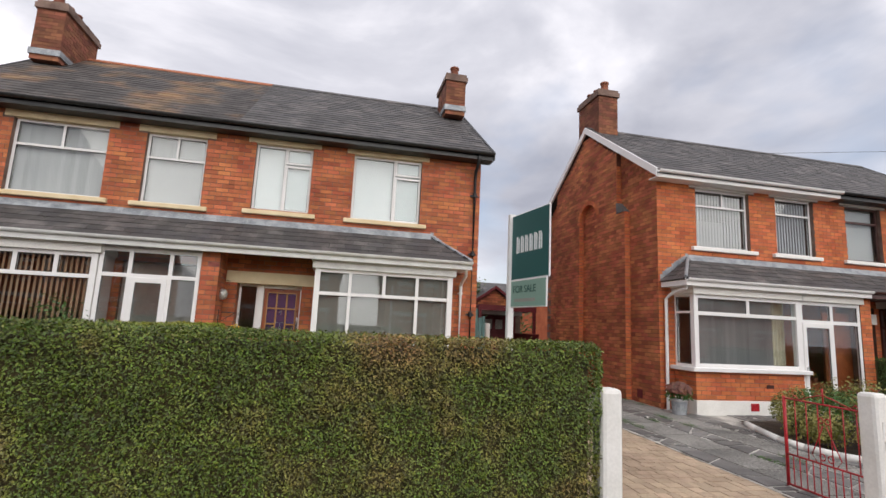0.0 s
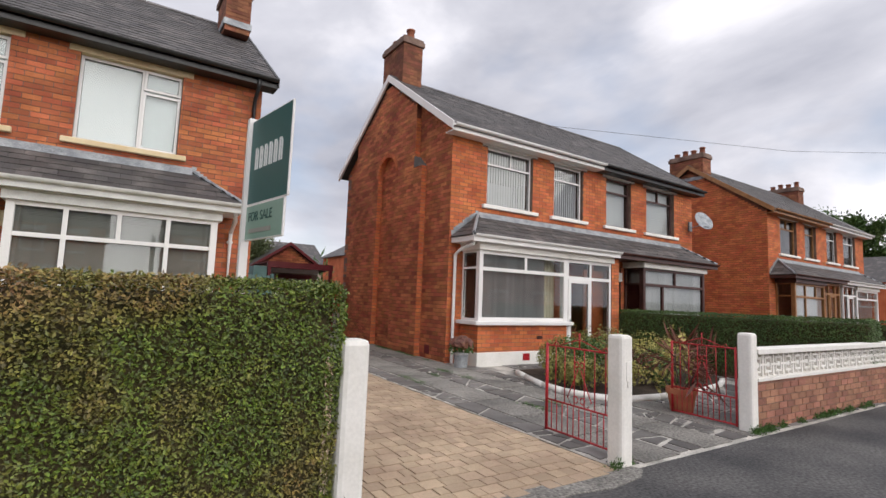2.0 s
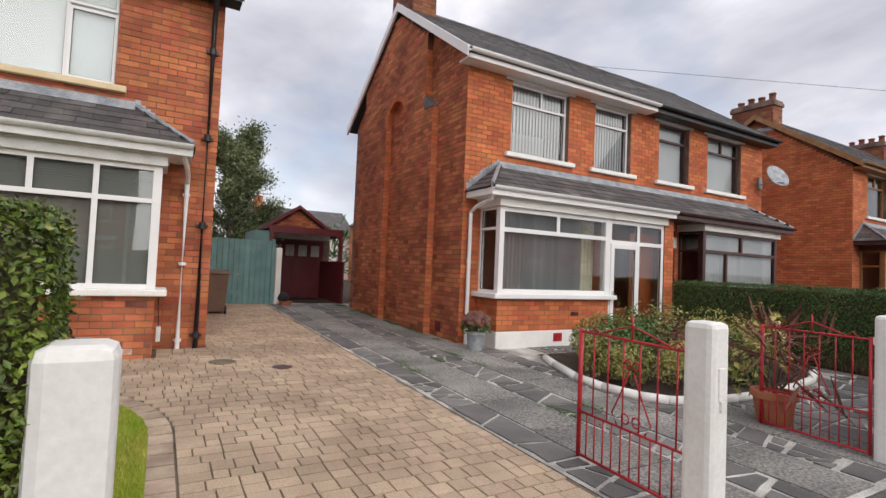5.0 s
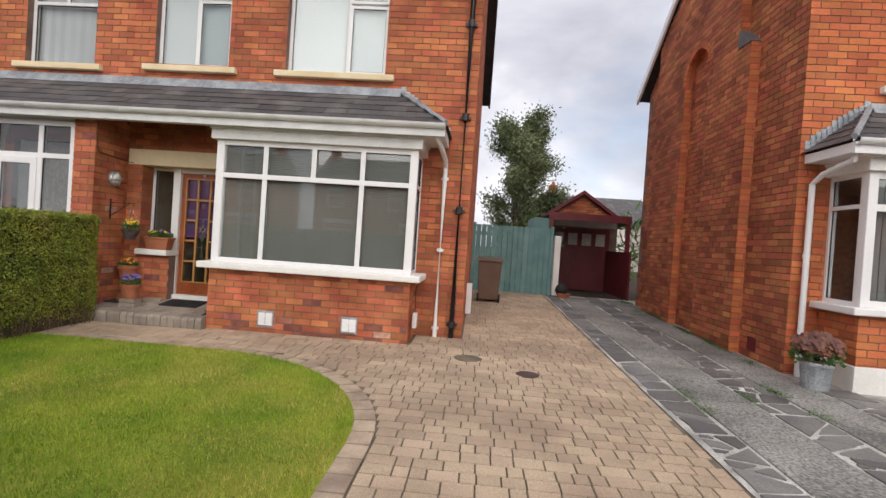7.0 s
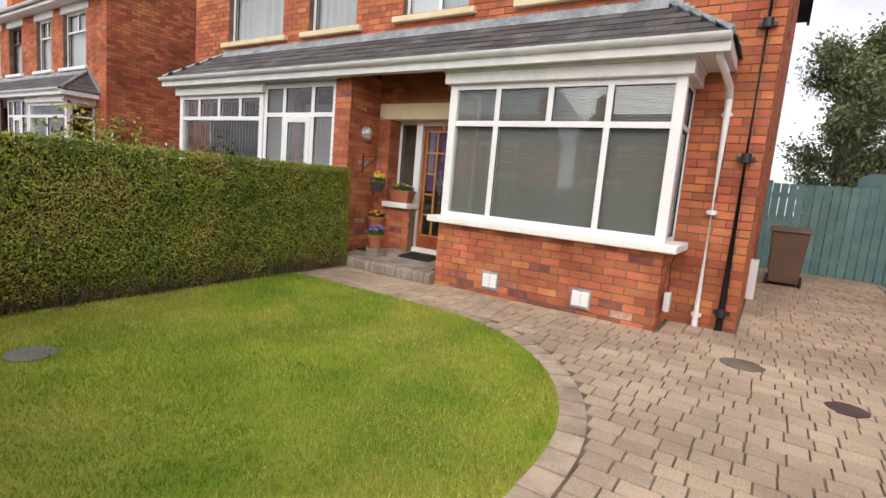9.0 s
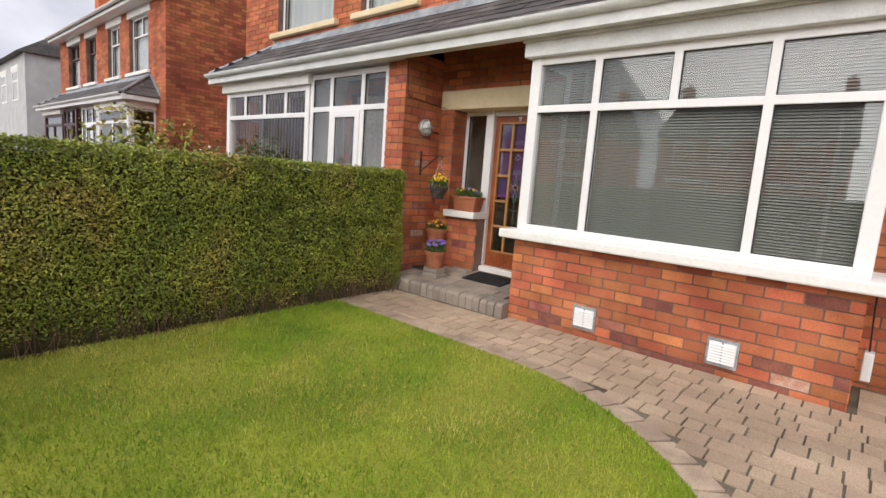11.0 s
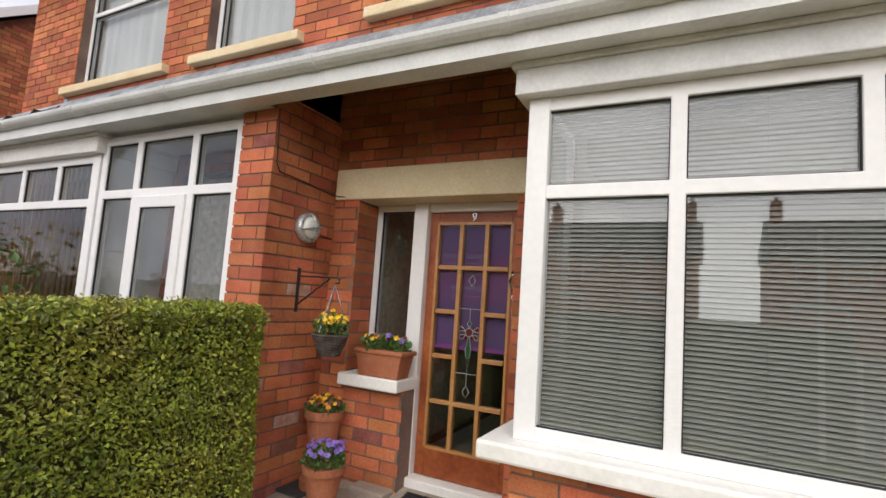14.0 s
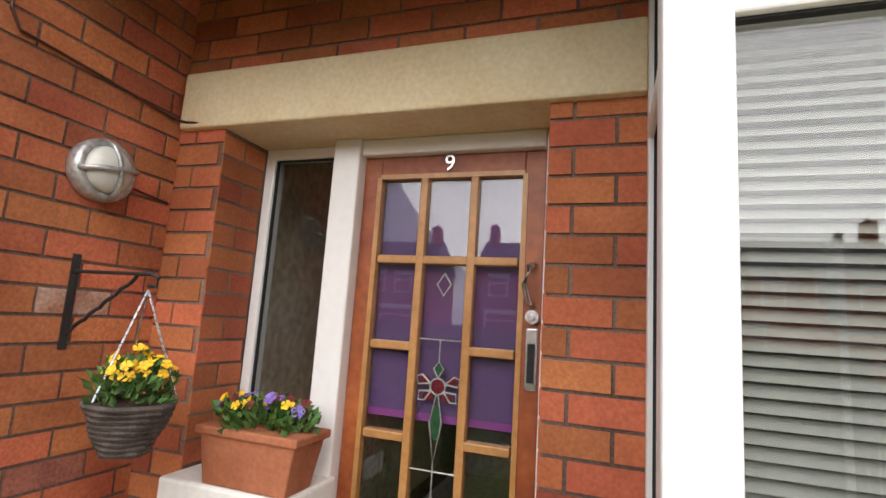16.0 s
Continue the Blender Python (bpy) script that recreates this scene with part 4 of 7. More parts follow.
for a in (20, 90, 160, 215, 325):
    c, s_ = math.cos(radians(a)), math.sin(radians(a))
    lead_line([(cx + 0.028 * c, rz + 0.028 * s_), (cx + 0.07 * c - 0.018 * s_, rz + 0.06 * s_ + 0.018 * c), (cx + 0.085 * c, rz + 0.085 * s_), (cx + 0.07 * c + 0.018 * s_, rz + 0.06 * s_ - 0.018 * c), (cx + 0.028 * c, rz + 0.028 * s_)])
lead_line([(cx - 0.004, rz - 0.03), (cx - 0.022, rz - 0.12), (cx, rz - 0.25), (cx + 0.022, rz - 0.12), (cx + 0.004, rz - 0.03)])
lead_line([(cx, rz - 0.25), (cx, rows_z[4] + 0.13)], 0.0026)
link("leading", lead, M["alu"], front_door)
M["rose"] = mixed("rose_glass", (0.10, 0.012, 0.02), (0.16, 0.02, 0.03), 10, 60, 0.2, bump=0)
M["green_glass"] = mixed("green_glass", (0.015, 0.06, 0.025), (0.03, 0.09, 0.04), 10, 60, 0.2, bump=0)
def disc(cx_, cz_, r, rz_=None, n=12):
    return Geo().prism([(r * math.cos(2 * math.pi * k / n), (rz_ or r) * math.sin(2 * math.pi * k / n)) for k in range(n)], lambda p: (cx_ + p[0], DY + 0.0165, cz_ + p[1]), lambda p: (cx_ + p[0], DY + 0.0178, cz_ + p[1]))
link("rose", disc(cx, rz, 0.026), M["rose"], front_door)
for dx, dz in ((-0.05, 0.02), (0.05, 0.02), (-0.035, -0.035), (0.035, -0.035)):
    link("petal", disc(cx + dx, rz + dz, 0.02, 0.014), M["rose"], front_door)
link("leaf", disc(cx, rz + 0.062, 0.014, 0.024), M["green_glass"], front_door)
link("leaf", disc(cx, rz - 0.12, 0.017, 0.06), M["green_glass"], front_door)
hx = (gx1 + DX1) / 2 + 0.008
link("pull_handle", Geo().tube([(hx, DY - 0.002, 1.86), (hx - 0.01, DY - 0.045, 1.85), (hx - 0.022, DY - 0.06, 1.79), (hx - 0.01, DY - 0.045, 1.735), (hx, DY - 0.002, 1.72)], 0.010, 10), M["steel"], front_door, "chrome pull handle", smooth=True)
link("lock_plate", Geo().tube([(hx, DY - 0.02, 1.685), (hx, DY - 0.001, 1.685)], 0.024, 16).tube([(hx, DY - 0.026, 1.685), (hx, DY - 0.019, 1.685)], 0.012, 12), M["steel"], front_door, bevel=0.004)
link("lock_body", Geo().box(hx - 0.02, hx + 0.02, DY - 0.010, DY, 1.45, 1.65), M["steel"], front_door, bevel=0.008)
link("finger_slot", Geo().box(hx - 0.012, hx + 0.012, DY - 0.013, DY - 0.009, 1.475, 1.60), M["rubber"], front_door, bevel=0.002)
link("keyhole", Geo().tube([(hx, DY - 0.006, 1.11), (hx, DY, 1.11)], 0.014, 12), M["steel"], front_door)


def lettering(text, m, size, mat, parent, depth=0.002, name="lettering"):
    cu = bpy.data.curves.new(name, "FONT")
    cu.body, cu.size, cu.extrude, cu.align_x, cu.align_y = text, size, depth, "CENTER", "CENTER"
    ob = bpy.data.objects.new(name, cu)
    scene.collection.objects.link(ob)
    dg = bpy.context.evaluated_depsgraph_get()
    me = bpy.data.meshes.new_from_object(ob.evaluated_get(dg))
    bpy.data.objects.remove(ob)
    me.materials.clear()
    me.materials.append(mat)
    t = new(name, me)
    t.matrix_world = m
    t.parent = parent
    return t


lettering("9", pose((DX0 + DX1) / 2 + 0.0, DY - 0.008, 2.222, 90, 0, 0), 0.085, M["steel"], front_door, 0.005, "door_number")

# step of the porch
step = thing("porch_step", "buff paved porch step with brick-on-edge nosing", "step", at=(-1.4, 9.9, 0.08))
PF = lambda y: 0.285 + 0.12 * (min(y, 10.25) - 9.59)
link("bed", Geo().box(-2.265, -0.58, 9.50, YW + 0.12, 0.04, 0.245), M["joint"], step)
rng = random.Random(40)
for q in range(5):
    q0 = 9.56 + 0.14 * q
    link("bedding", Geo().box(-2.262, -0.585, q0, q0 + 0.139, 0.24, PF(q0) - 0.012), M["joint"], step)
data = Geo().prism([(0, 0), (0, 0.135), (0.012, 0.157), (0.035, 0.168), (0.21, 0.175), (0.21, 0)], lambda p: (0.002, p[0], p[1]), lambda p: (0.087, p[0], p[1])).data("nosing_block", M["step"])
x = -2.262
while x < -0.66:
    ob = new("nosing_block", data)
    ob.location = (x, 9.385 + rng.uniform(-0.006, 0.006), 0.108 + rng.uniform(-0.004, 0.004))
    ob.parent = step
    x += 0.0935
shapes = [Geo().box(0, w, 0, 0.146, 0, 0.03).data("block", M["step"]) for w in (0.146, 0.196, 0.24)]
y, k = 9.60, 0
while y < 10.24:
    x = -2.26
    while x < -0.80:
        n_ = rng.randrange(3)
        w = (0.146, 0.196, 0.24)[n_]
        if x + w > -0.59:
            break
        ob = new("block", shapes[n_])
        ob.matrix_world = pose(x, y, PF(y) - 0.025 + rng.uniform(-0.002, 0.002), 6.8, 0, rng.uniform(-0.6, 0.6))
        ob.parent = step
        x += w + 0.006
    y += 0.151
    k += 1
mat_ = thing("door_mat", "black ribbed rubber mat before the front door", "door mat", at=(-1.2, 10.0, 0.295))
mm_ = pose(-1.22, 9.86, PF(9.86) + 0.006, 6.8, 0, 0)
def tilted(geo):
    geo.v = [tuple(mm_ @ Vector(p)) for p in geo.v]
    return geo
link("base", tilted(Geo().box(-0.275, 0.275, 0, 0.35, 0.0, 0.008)), M["rubber"], mat_)
for k in range(12):
    link("rib", tilted(Geo().box(-0.27, 0.27, 0.008 + 0.028 * k, 0.022 + 0.028 * k, 0.008, 0.018)), M["rubber"], mat_)
for k in range(19):
    link("rib", tilted(Geo().box(-0.266 + 0.028 * k, -0.254 + 0.028 * k, 0.006, 0.344, 0.008, 0.014)), M["rubber"], mat_)
kb = thing("kerb_block", "rough grey concrete block at the door post's foot", "block", at=(-1.68, 10.15, 0.33))
link("block", Geo().box(-1.86, -1.58, 10.03, 10.27, 0.30, 0.385), M["step"], kb, bevel=0.015)

# bulkhead lamp
lamp = thing("bulkhead_lamp", "round grey cast metal bulkhead lamp on brick", "wall lamp", at=(-2.26, 9.85, 2.1))
LX, LY, LZ = -2.268, 9.845, 2.07
def xlathe(profile, seg=24):
    g = Geo().lathe((0, 0, 0), profile, seg)
    g.v = [(LX + z, LY + x, LZ + y) for x, y, z in g.v]
    return g
link("base_ring", xlathe([(0.10, 0), (0.104, 0.02), (0.104, 0.05), (0.09, 0.062), (0.08, 0.058)]), M["alu"], lamp, smooth=True)
M["lamp_glass"] = mixed("frosted_lamp_glass", (0.55, 0.55, 0.50), (0.66, 0.65, 0.60), 4, 40, 0.15, bump=0.05, fine_amt=0.05)
link("diffuser", xlathe([(0.082, 0.05), (0.075, 0.075), (0.055, 0.095), (0.02, 0.105)]), M["lamp_glass"], lamp, smooth=True)
for a in (10, 100):
    c, s_ = math.cos(radians(a)), math.sin(radians(a))
    link("guard_bar", Geo().tube([(LX + h, LY + r * c, LZ + r * s_) for r, h in ((-0.095, 0.055), (-0.075, 0.09), (-0.04, 0.11), (0, 0.115), (0.04, 0.11), (0.075, 0.09), (0.095, 0.055))], 0.009, 8), M["alu"], lamp, smooth=True)
cable = thing("lamp_cable", "thin dark cable run along the porch brickwork", "cable", at=(-2.26, 9.9, 2.3))
link("cable", Geo().tube([(-2.262, 9.51, 2.80), (-2.262, 9.53, 2.45), (-2.262, 9.56, 2.40), (-2.262, 9.8, 2.385), (-2.262, 10.1, 2.36), (-2.22, 10.118, 2.35), (-2.0, 10.14, 2.33)], 0.005, 6).tube([(-2.262, 9.95, 2.05), (-2.262, 10.13, 2.03)], 0.004, 6), M["brown_frame"], cable)

# hanging basket and its bracket
br = thing("basket_bracket", "black twisted iron bracket fixed to brick pier", "bracket", at=(-2.26, 9.84, 1.6))
BX, BY = -1.945, 9.83
link("back_plate", Geo().box(-2.269, -2.262, BY - 0.012, BY + 0.012, 1.49, 1.79), M["black"], br)
link("arm", Geo().tube([(-2.265, BY, 1.735), (BX + 0.01, BY, 1.735), (BX + 0.035, BY, 1.725), (BX + 0.03, BY, 1.70), (BX, BY, 1.70)], 0.006, 8), M["black"], br)
link("brace", Geo().tube([(-2.265 + 0.27 * k / 14, BY + 0.003 * math.sin(k * 2.2), 1.535 + 0.19 * k / 14 + 0.003 * math.cos(k * 2.2)) for k in range(15)], 0.006, 6), M["black"], br)
bk = thing("hanging_basket", "dark wicker hanging basket of yellow pansies", "hanging basket", at=(BX, BY, 1.22))
g = Geo()
for k in range(9):
    r = 0.06 + 0.052 * k / 8
    g.tube([(BX + (r + 0.004 * math.sin(a * 5 + k)) * math.cos(a * math.pi / 12), BY + (r + 0.004 * math.sin(a * 5 + k)) * math.sin(a * math.pi / 12), 1.235 + 0.016 * k) for a in range(25)], 0.0095, 6)
g.lathe((BX, BY, 1.228), [(0.055, 0), (0.06, 0.01), (0.107, 0.13)], 16)
link("bowl", g, M["wicker"], bk, kind="stuff")
for a in (30, 150, 270):
    c, s_ = math.cos(radians(a)), math.sin(radians(a))
    g = Geo()
    for k in range(14):
        f0, f1 = k / 14, (k + 0.85) / 14
        P = lambda f: (BX + 0.118 * c * (1 - f), BY + 0.118 * s_ * (1 - f), 1.38 + 0.31 * f)
        g.tube([P(f0), P(f1)], 0.004, 5)
    link("chain", g, M["steel"], bk)
M["petal_yellow"] = mixed("yellow_petal", (0.75, 0.42, 0.01), (0.85, 0.55, 0.02), 30, 200, 0.6, bump=0, vary=0.15, per="island", fine_amt=0.1)
M["petal_purple"] = mixed("purple_petal", (0.16, 0.09, 0.38), (0.26, 0.17, 0.52), 30, 200, 0.6, bump=0, vary=0.2, per="island", fine_amt=0.1)
M["petal_dark"] = mixed("dark_petal", (0.10, 0.015, 0.02), (0.20, 0.03, 0.02), 30, 200, 0.6, bump=0, vary=0.2, per="island", fine_amt=0.1)
M["petal_orange"] = mixed("orange_petal", (0.70, 0.24, 0.01), (0.80, 0.36, 0.02), 30, 200, 0.6, bump=0, vary=0.2, per="island", fine_amt=0.1)
M["herb"] = mixed("bedding_leaf", (0.045, 0.11, 0.02), (0.09, 0.18, 0.04), 8, 40, 0.55, bump=0, vary=0.35, per="island", fine_amt=0.15)


def leaves(n, place, size, rng, aspect=0.55, up=0.4, face=False):
    """Small folded leaves at the points that place() gives with an outward way; face: lying flat against the way."""
    g = Geo()
    for _ in range(n):
        p, out = place(rng)
        out = Vector(out) + Vector((rng.gauss(0, 0.6), rng.gauss(0, 0.6), rng.gauss(0, 0.6) + up))
        out.normalize()
        t = out.cross(Vector((rng.gauss(0, 1), rng.gauss(0, 1), rng.gauss(0, 1))))
        if t.length < 1e-3:
            continue
        t.normalize()
        d, n_ = (out.cross(t), out) if face else (out, out.cross(t))
        L = size * rng.uniform(0.6, 1.3)
        w = L * aspect * 0.5
        p = Vector(p)
        b = len(g.v)
        g.v += [tuple(p), tuple(p + d * L * 0.5 + t * w + n_ * w * 0.3), tuple(p + d * L), tuple(p + d * L * 0.5 - t * w + n_ * w * 0.3)]
        g.f += [(b, b + 1, b + 2), (b, b + 2, b + 3)]
    return g


def flowers(parent, at, rx, ry, h, n_leaf, blooms, seed, size=0.045):
    rng = random.Random(seed)
    def place(r):
        a, q = r.uniform(0, 6.283), math.sqrt(r.random())
        z = h * r.random() * (1 - 0.5 * q)
        return (at[0] + rx * q * math.cos(a), at[1] + ry * q * math.sin(a), at[2] + z), (math.cos(a) * q, math.sin(a) * q, 0.6)
    link("foliage", leaves(n_leaf, place, size, rng, 0.6), M["herb"], parent, kind="stuff")
    for mat, count, fs in blooms:
        g = Geo()
        for _ in range(count):
            a, q = rng.uniform(0, 6.283), math.sqrt(rng.random())
            c = Vector((at[0] + rx * q * math.cos(a), at[1] + ry * q * math.sin(a), at[2] + h * (0.65 + 0.5 * rng.random()) * (1 - 0.25 * q)))
            nrm = Vector((math.cos(a) * q * 0.8 + rng.gauss(0, 0.3), math.sin(a) * q * 0.8 - 0.5, 0.7)).normalized()
            t = nrm.orthogonal().normalized()
            s2 = nrm.cross(t)
            for k in range(5):
                ang = 2 * math.pi * k / 5 + rng.uniform(-0.2, 0.2)
                w = (t * math.cos(ang) + s2 * math.sin(ang))
                v2 = (t * -math.sin(ang) + s2 * math.cos(ang))
                b = len(g.v)
                g.v += [tuple(c), tuple(c + w * fs * 0.7 + v2 * fs * 0.45 + nrm * fs * 0.12), tuple(c + w * fs * 1.0 + nrm * fs * 0.05), tuple(c + w * fs * 0.7 - v2 * fs * 0.45 + nrm * fs * 0.12)]
                g.f += [(b, b + 1, b + 2, b + 3)]
        link("blossom", g, M[mat], parent, kind="stuff")


flowers(bk, (BX, BY, 1.36), 0.10, 0.10, 0.15, 300, (("petal_yellow", 46, 0.017),), 3, 0.036)


def pot(name, at, r0, r1, h, label):
    p = thing(name, label, "plant pot", at=at)
    link("pot_body", Geo().lathe(at, [(r0, 0), (r1 * 0.95, h * 0.78), (r1 * 1.06, h * 0.79), (r1 * 1.08, h), (r1 * 0.95, h), (r1 * 0.9, h * 0.9), (0.01, h * 0.88)], 24), M["terracotta"], p, smooth=False)
    return p


P1 = (-2.06, 9.98, 0.345)
t1 = pot("flower_pot", (P1[0], P1[1], 0.60), 0.085, 0.125, 0.25, "terracotta pot of orange and dark pansies on an upturned pot")
flowers(t1, (P1[0], P1[1], 0.83), 0.13, 0.13, 0.11, 320, (("petal_orange", 26, 0.018), ("petal_dark", 24, 0.016), ("petal_yellow", 18, 0.016)), 4, 0.032)
up = thing("upturned_pot", "terracotta pot standing upside down under another", "plant pot", at=P1)
link("pot_body", Geo().lathe(P1, [(0.125, 0), (0.128, 0.06), (0.113, 0.065), (0.085, 0.255), (0.02, 0.255)], 24), M["terracotta"], up)
for a in (-35, 40):
    ca, sa = math.cos(radians(a - 70)), math.sin(radians(a - 70))
    link("drain_hole", Geo().tube([(P1[0] + 0.10 * ca, P1[1] + 0.10 * sa, P1[2] + 0.13), (P1[0] + 0.112 * ca, P1[1] + 0.112 * sa, P1[2] + 0.13)], 0.012, 10), M["rubber"], up)
slate_ = thing("loose_slate", "dark slate laid flat under the pots", "slate", at=(-2.1, 9.9, 0.335))
link("slab", Geo().box(-2.26, -1.99, 9.80, 10.02, 0.322, 0.344), M["under"], slate_, bevel=0.004)
brick_under = thing("pot_stand", "two grey paving blocks stacked under a flower pot", "block", at=(-1.80, 9.7, 0.30))
link("block", Geo().box(-1.92, -1.69, 9.62, 9.80, 0.296, 0.355), M["step"], brick_under, bevel=0.008)
link("block", Geo().box(-1.91, -1.70, 9.625, 9.79, 0.357, 0.415), M["step"], brick_under, bevel=0.008)
t2 = pot("flower_pot", (-1.80, 9.70, 0.416), 0.085, 0.12, 0.20, "weathered terracotta pot with purple violas on blocks")
flowers(t2, (-1.80, 9.70, 0.60), 0.12, 0.12, 0.16, 420, (("petal_purple", 52, 0.018),), 5, 0.032)
tr = thing("flower_trough", "terracotta trough of yellow and purple pansies", "planter", at=(-1.72, 10.08, 1.076))
g = Geo().hexa([(-1.87, 10.06, 1.097), (-1.56, 10.06, 1.097), (-1.53, 10.045, 1.265), (-1.89, 10.045, 1.265), (-1.87, 10.2, 1.097), (-1.56, 10.2, 1.097), (-1.53, 10.22, 1.265), (-1.89, 10.22, 1.265)])
g.box(-1.905, -1.518, 10.035, 10.23, 1.25, 1.278)
link("trough_body", g, M["terracotta"], tr, bevel=0.006)
flowers(tr, (-1.71, 10.13, 1.27), 0.18, 0.08, 0.11, 420, (("petal_yellow", 16, 0.018), ("petal_dark", 14, 0.018), ("petal_purple", 9, 0.024)), 6, 0.04)
bw_ = thing("bowl", "cream bowl with red inside on the inner sill", "bowl", at=(-1.72, 10.55, 1.2))
link("window_board", Geo().box(-1.96, -1.58, YW + 0.3, YW + 0.55, 1.16, 1.19), M["white_paint"], house_main)
link("bowl_body", Geo().lathe((-1.74, 10.58, 1.191), [(0.06, 0), (0.11, 0.04), (0.16, 0.085), (0.155, 0.09), (0.09, 0.03), (0.01, 0.02)], 24), M["cream"], bw_, smooth=True)
link("bowl_rim", Geo().lathe((-1.74, 10.58, 1.262), [(0.162, 0), (0.165, 0.015), (0.155, 0.02), (0.12, 0.0)], 24), M["gate_red"], bw_, smooth=True)

# air vents, pipes and meter box on the main house
for vx in (0.235, 1.355):
    v = thing("air_vent", "white slatted air vent set low in brick", "vent", "air vents", at=(vx, 9.49, 0.32))
    link("backing", Geo().box(vx - 0.11, vx + 0.11, 9.482, 9.497, 0.215, 0.43), M["lead"], v)
    for sx in (-0.05, 0.05):
        link("frame", Geo().box(vx + sx - 0.043, vx + sx + 0.043, 9.474, 9.483, 0.24, 0.405), M["upvc"], v, bevel=0.003)
    data = Geo().hexa([(-0.085, -0.009, 0), (0.085, -0.009, 0), (0.085, 0, 0.012), (-0.085, 0, 0.012), (-0.085, -0.007, 0), (0.085, -0.007, 0), (0.085, 0.002, 0.012), (-0.085, 0.002, 0.012)]).data("slat", M["upvc"])
    for k in range(7):
        ob = new("slat", data)
        ob.location = (vx, 9.475, 0.247 + 0.022 * k)
        ob.parent = v
dp = thing("downpipe", "white plastic downpipe with swan neck at the bay", "downpipe", at=(2.4, 10.08, 0.08))
link("pipe", Geo().tube([(2.36, 9.40, 2.90), (2.36, 9.42, 2.78), (2.40, 9.6, 2.70), (2.43, 9.95, 2.62), (2.43, 10.08, 2.54), (2.43, 10.09, 2.4), (2.43, 10.09, 0.12), (2.43, 10.05, 0.09)], 0.034, 16), M["upvc"], dp)
for z in (0.25, 1.35, 2.35):
    link("clip", Geo().lathe((2.43, 10.09, z), [(0.04, 0), (0.04, 0.05)], 12).box(2.38, 2.48, 10.09, 10.15, z + 0.01, z + 0.04), M["upvc"], dp)
dq = thing("downpipe", "black iron downpipe at the house corner", "downpipe", at=(2.66, 10.08, 0.08))
link("pipe", Geo().tube([(2.66, 9.80, 5.38), (2.66, 9.82, 5.25), (2.66, 10.07, 5.05), (2.66, 10.08, 4.9), (2.66, 10.08, 0.12), (2.66, 10.02, 0.08)], 0.036, 12), M["black"], dq, smooth=True)
for z in (0.3, 1.9, 3.2, 4.5):
    link("collar", Geo().lathe((2.66, 10.08, z), [(0.046, 0), (0.046, 0.09)], 12).box(2.58, 2.74, 10.10, 10.15, z + 0.02, z + 0.06), M["black"], dq)
mb = thing("meter_box", "small grey plastic box on the bay's side", "meter box", at=(2.17, 9.75, 0.35))
link("box", Geo().box(2.152, 2.21, 9.68, 9.80, 0.32, 0.52), M["gutter_grey"], mb, bevel=0.01)
link("cable", Geo().tube([(2.18, 9.74, 0.52), (2.165, 9.75, 0.8), (2.165, 10.0, 0.93), (2.165, 10.13, 0.95)], 0.006, 6), M["rubber"], mb)
sv = thing("service_box", "white upright service cabinet on the gable wall", "meter box", at=(2.85, 12.5, 0.3))
link("box", Geo().box(2.80, 2.90, 12.3, 12.62, 0.2, 0.75), M["upvc"], sv, bevel=0.01)


# ---- porches of the neighbouring houses ----
def glazed_porch(H, P, frame, low, label_door, sill_z=0.12, trans=2.3):
    """White glazed screen across a porch, with a door in it."""
    a, b = low
    y = P["yb0"] + 0.02
    w = window(H, (a, y), (1, 0), b - a, sill_z, P["zh"] - 0.02, frame, low=[(b - a) * 0.30, (b - a) * 0.70], top=[(b - a) * 0.30, (b - a) * 0.70], trans=trans, fw=0.07, name="porch_screen")
    x0, x1 = a + (b - a) * 0.30 + 0.03, a + (b - a) * 0.70 - 0.03
    dr = window(w, (x0, y - 0.02), (1, 0), x1 - x0, sill_z + 0.02, trans - 0.03, frame, fw=0.09, deep=0.05, name="porch_door", label=label_door)
    link("handle", Geo().box(x1 - 0.05, x1 - 0.03, y - 0.07, y - 0.02, 1.05, 1.2), M["steel"], dr)
    link("inner_wall", Geo().box(a, b, P["yb0"] + 0.75, P["yb0"] + 0.8, 0.1, P["zh"]), M["room"], H)
    return w


glazed_porch(house_nb, nb, "upvc", (-4.24, -2.585), "white glazed porch door")
link("partition", Geo().box(-4.26, -4.24, 9.6, 10.15, 0.1, 2.8), M["upvc"], house_nb)
# glazed porch of the orange house: fixed light and door with low brick panel behind
pa, pb = b1["bx1"] + 0.0, 11.62
py = b1["yb0"] + 0.02
scr = window(house_b1, (pa, py), (1, 0), pb - pa, 0.13, b1["zh"] - 0.15, "upvc", low=[(pb - pa) * 0.52], top=[(pb - pa) * 0.52], trans=2.15, fw=0.08, name="porch_screen")
pdoor = window(scr, (pa + 0.05, py - 0.02), (1, 0), (pb - pa) * 0.52 - 0.06, 0.15, 2.12, "upvc", fw=0.10, deep=0.05, name="porch_door", label="white glazed porch door")
link("handle", Geo().box(pa + 0.09, pa + 0.11, py - 0.07, py - 0.02, 1.02, 1.16), M["steel"], pdoor)
link("header_board", Geo().box(pa, pb + 0.05, py - 0.08, b1["yb0"] + 0.6, b1["zh"] - 0.15, b1["zh"] + 0.01), M["white_paint"], house_b1, bevel=0.008)
link("inner_panel", Geo().box(pa + (pb - pa) * 0.54, pb, py + 0.25, py + 0.3, 0.1, 2.4), M["oak"], house_b1)
link("inner_wall", Geo().box(pa, pb, py + 0.9, py + 0.95, 0.1, 2.7), M["brick_b"], house_b1)
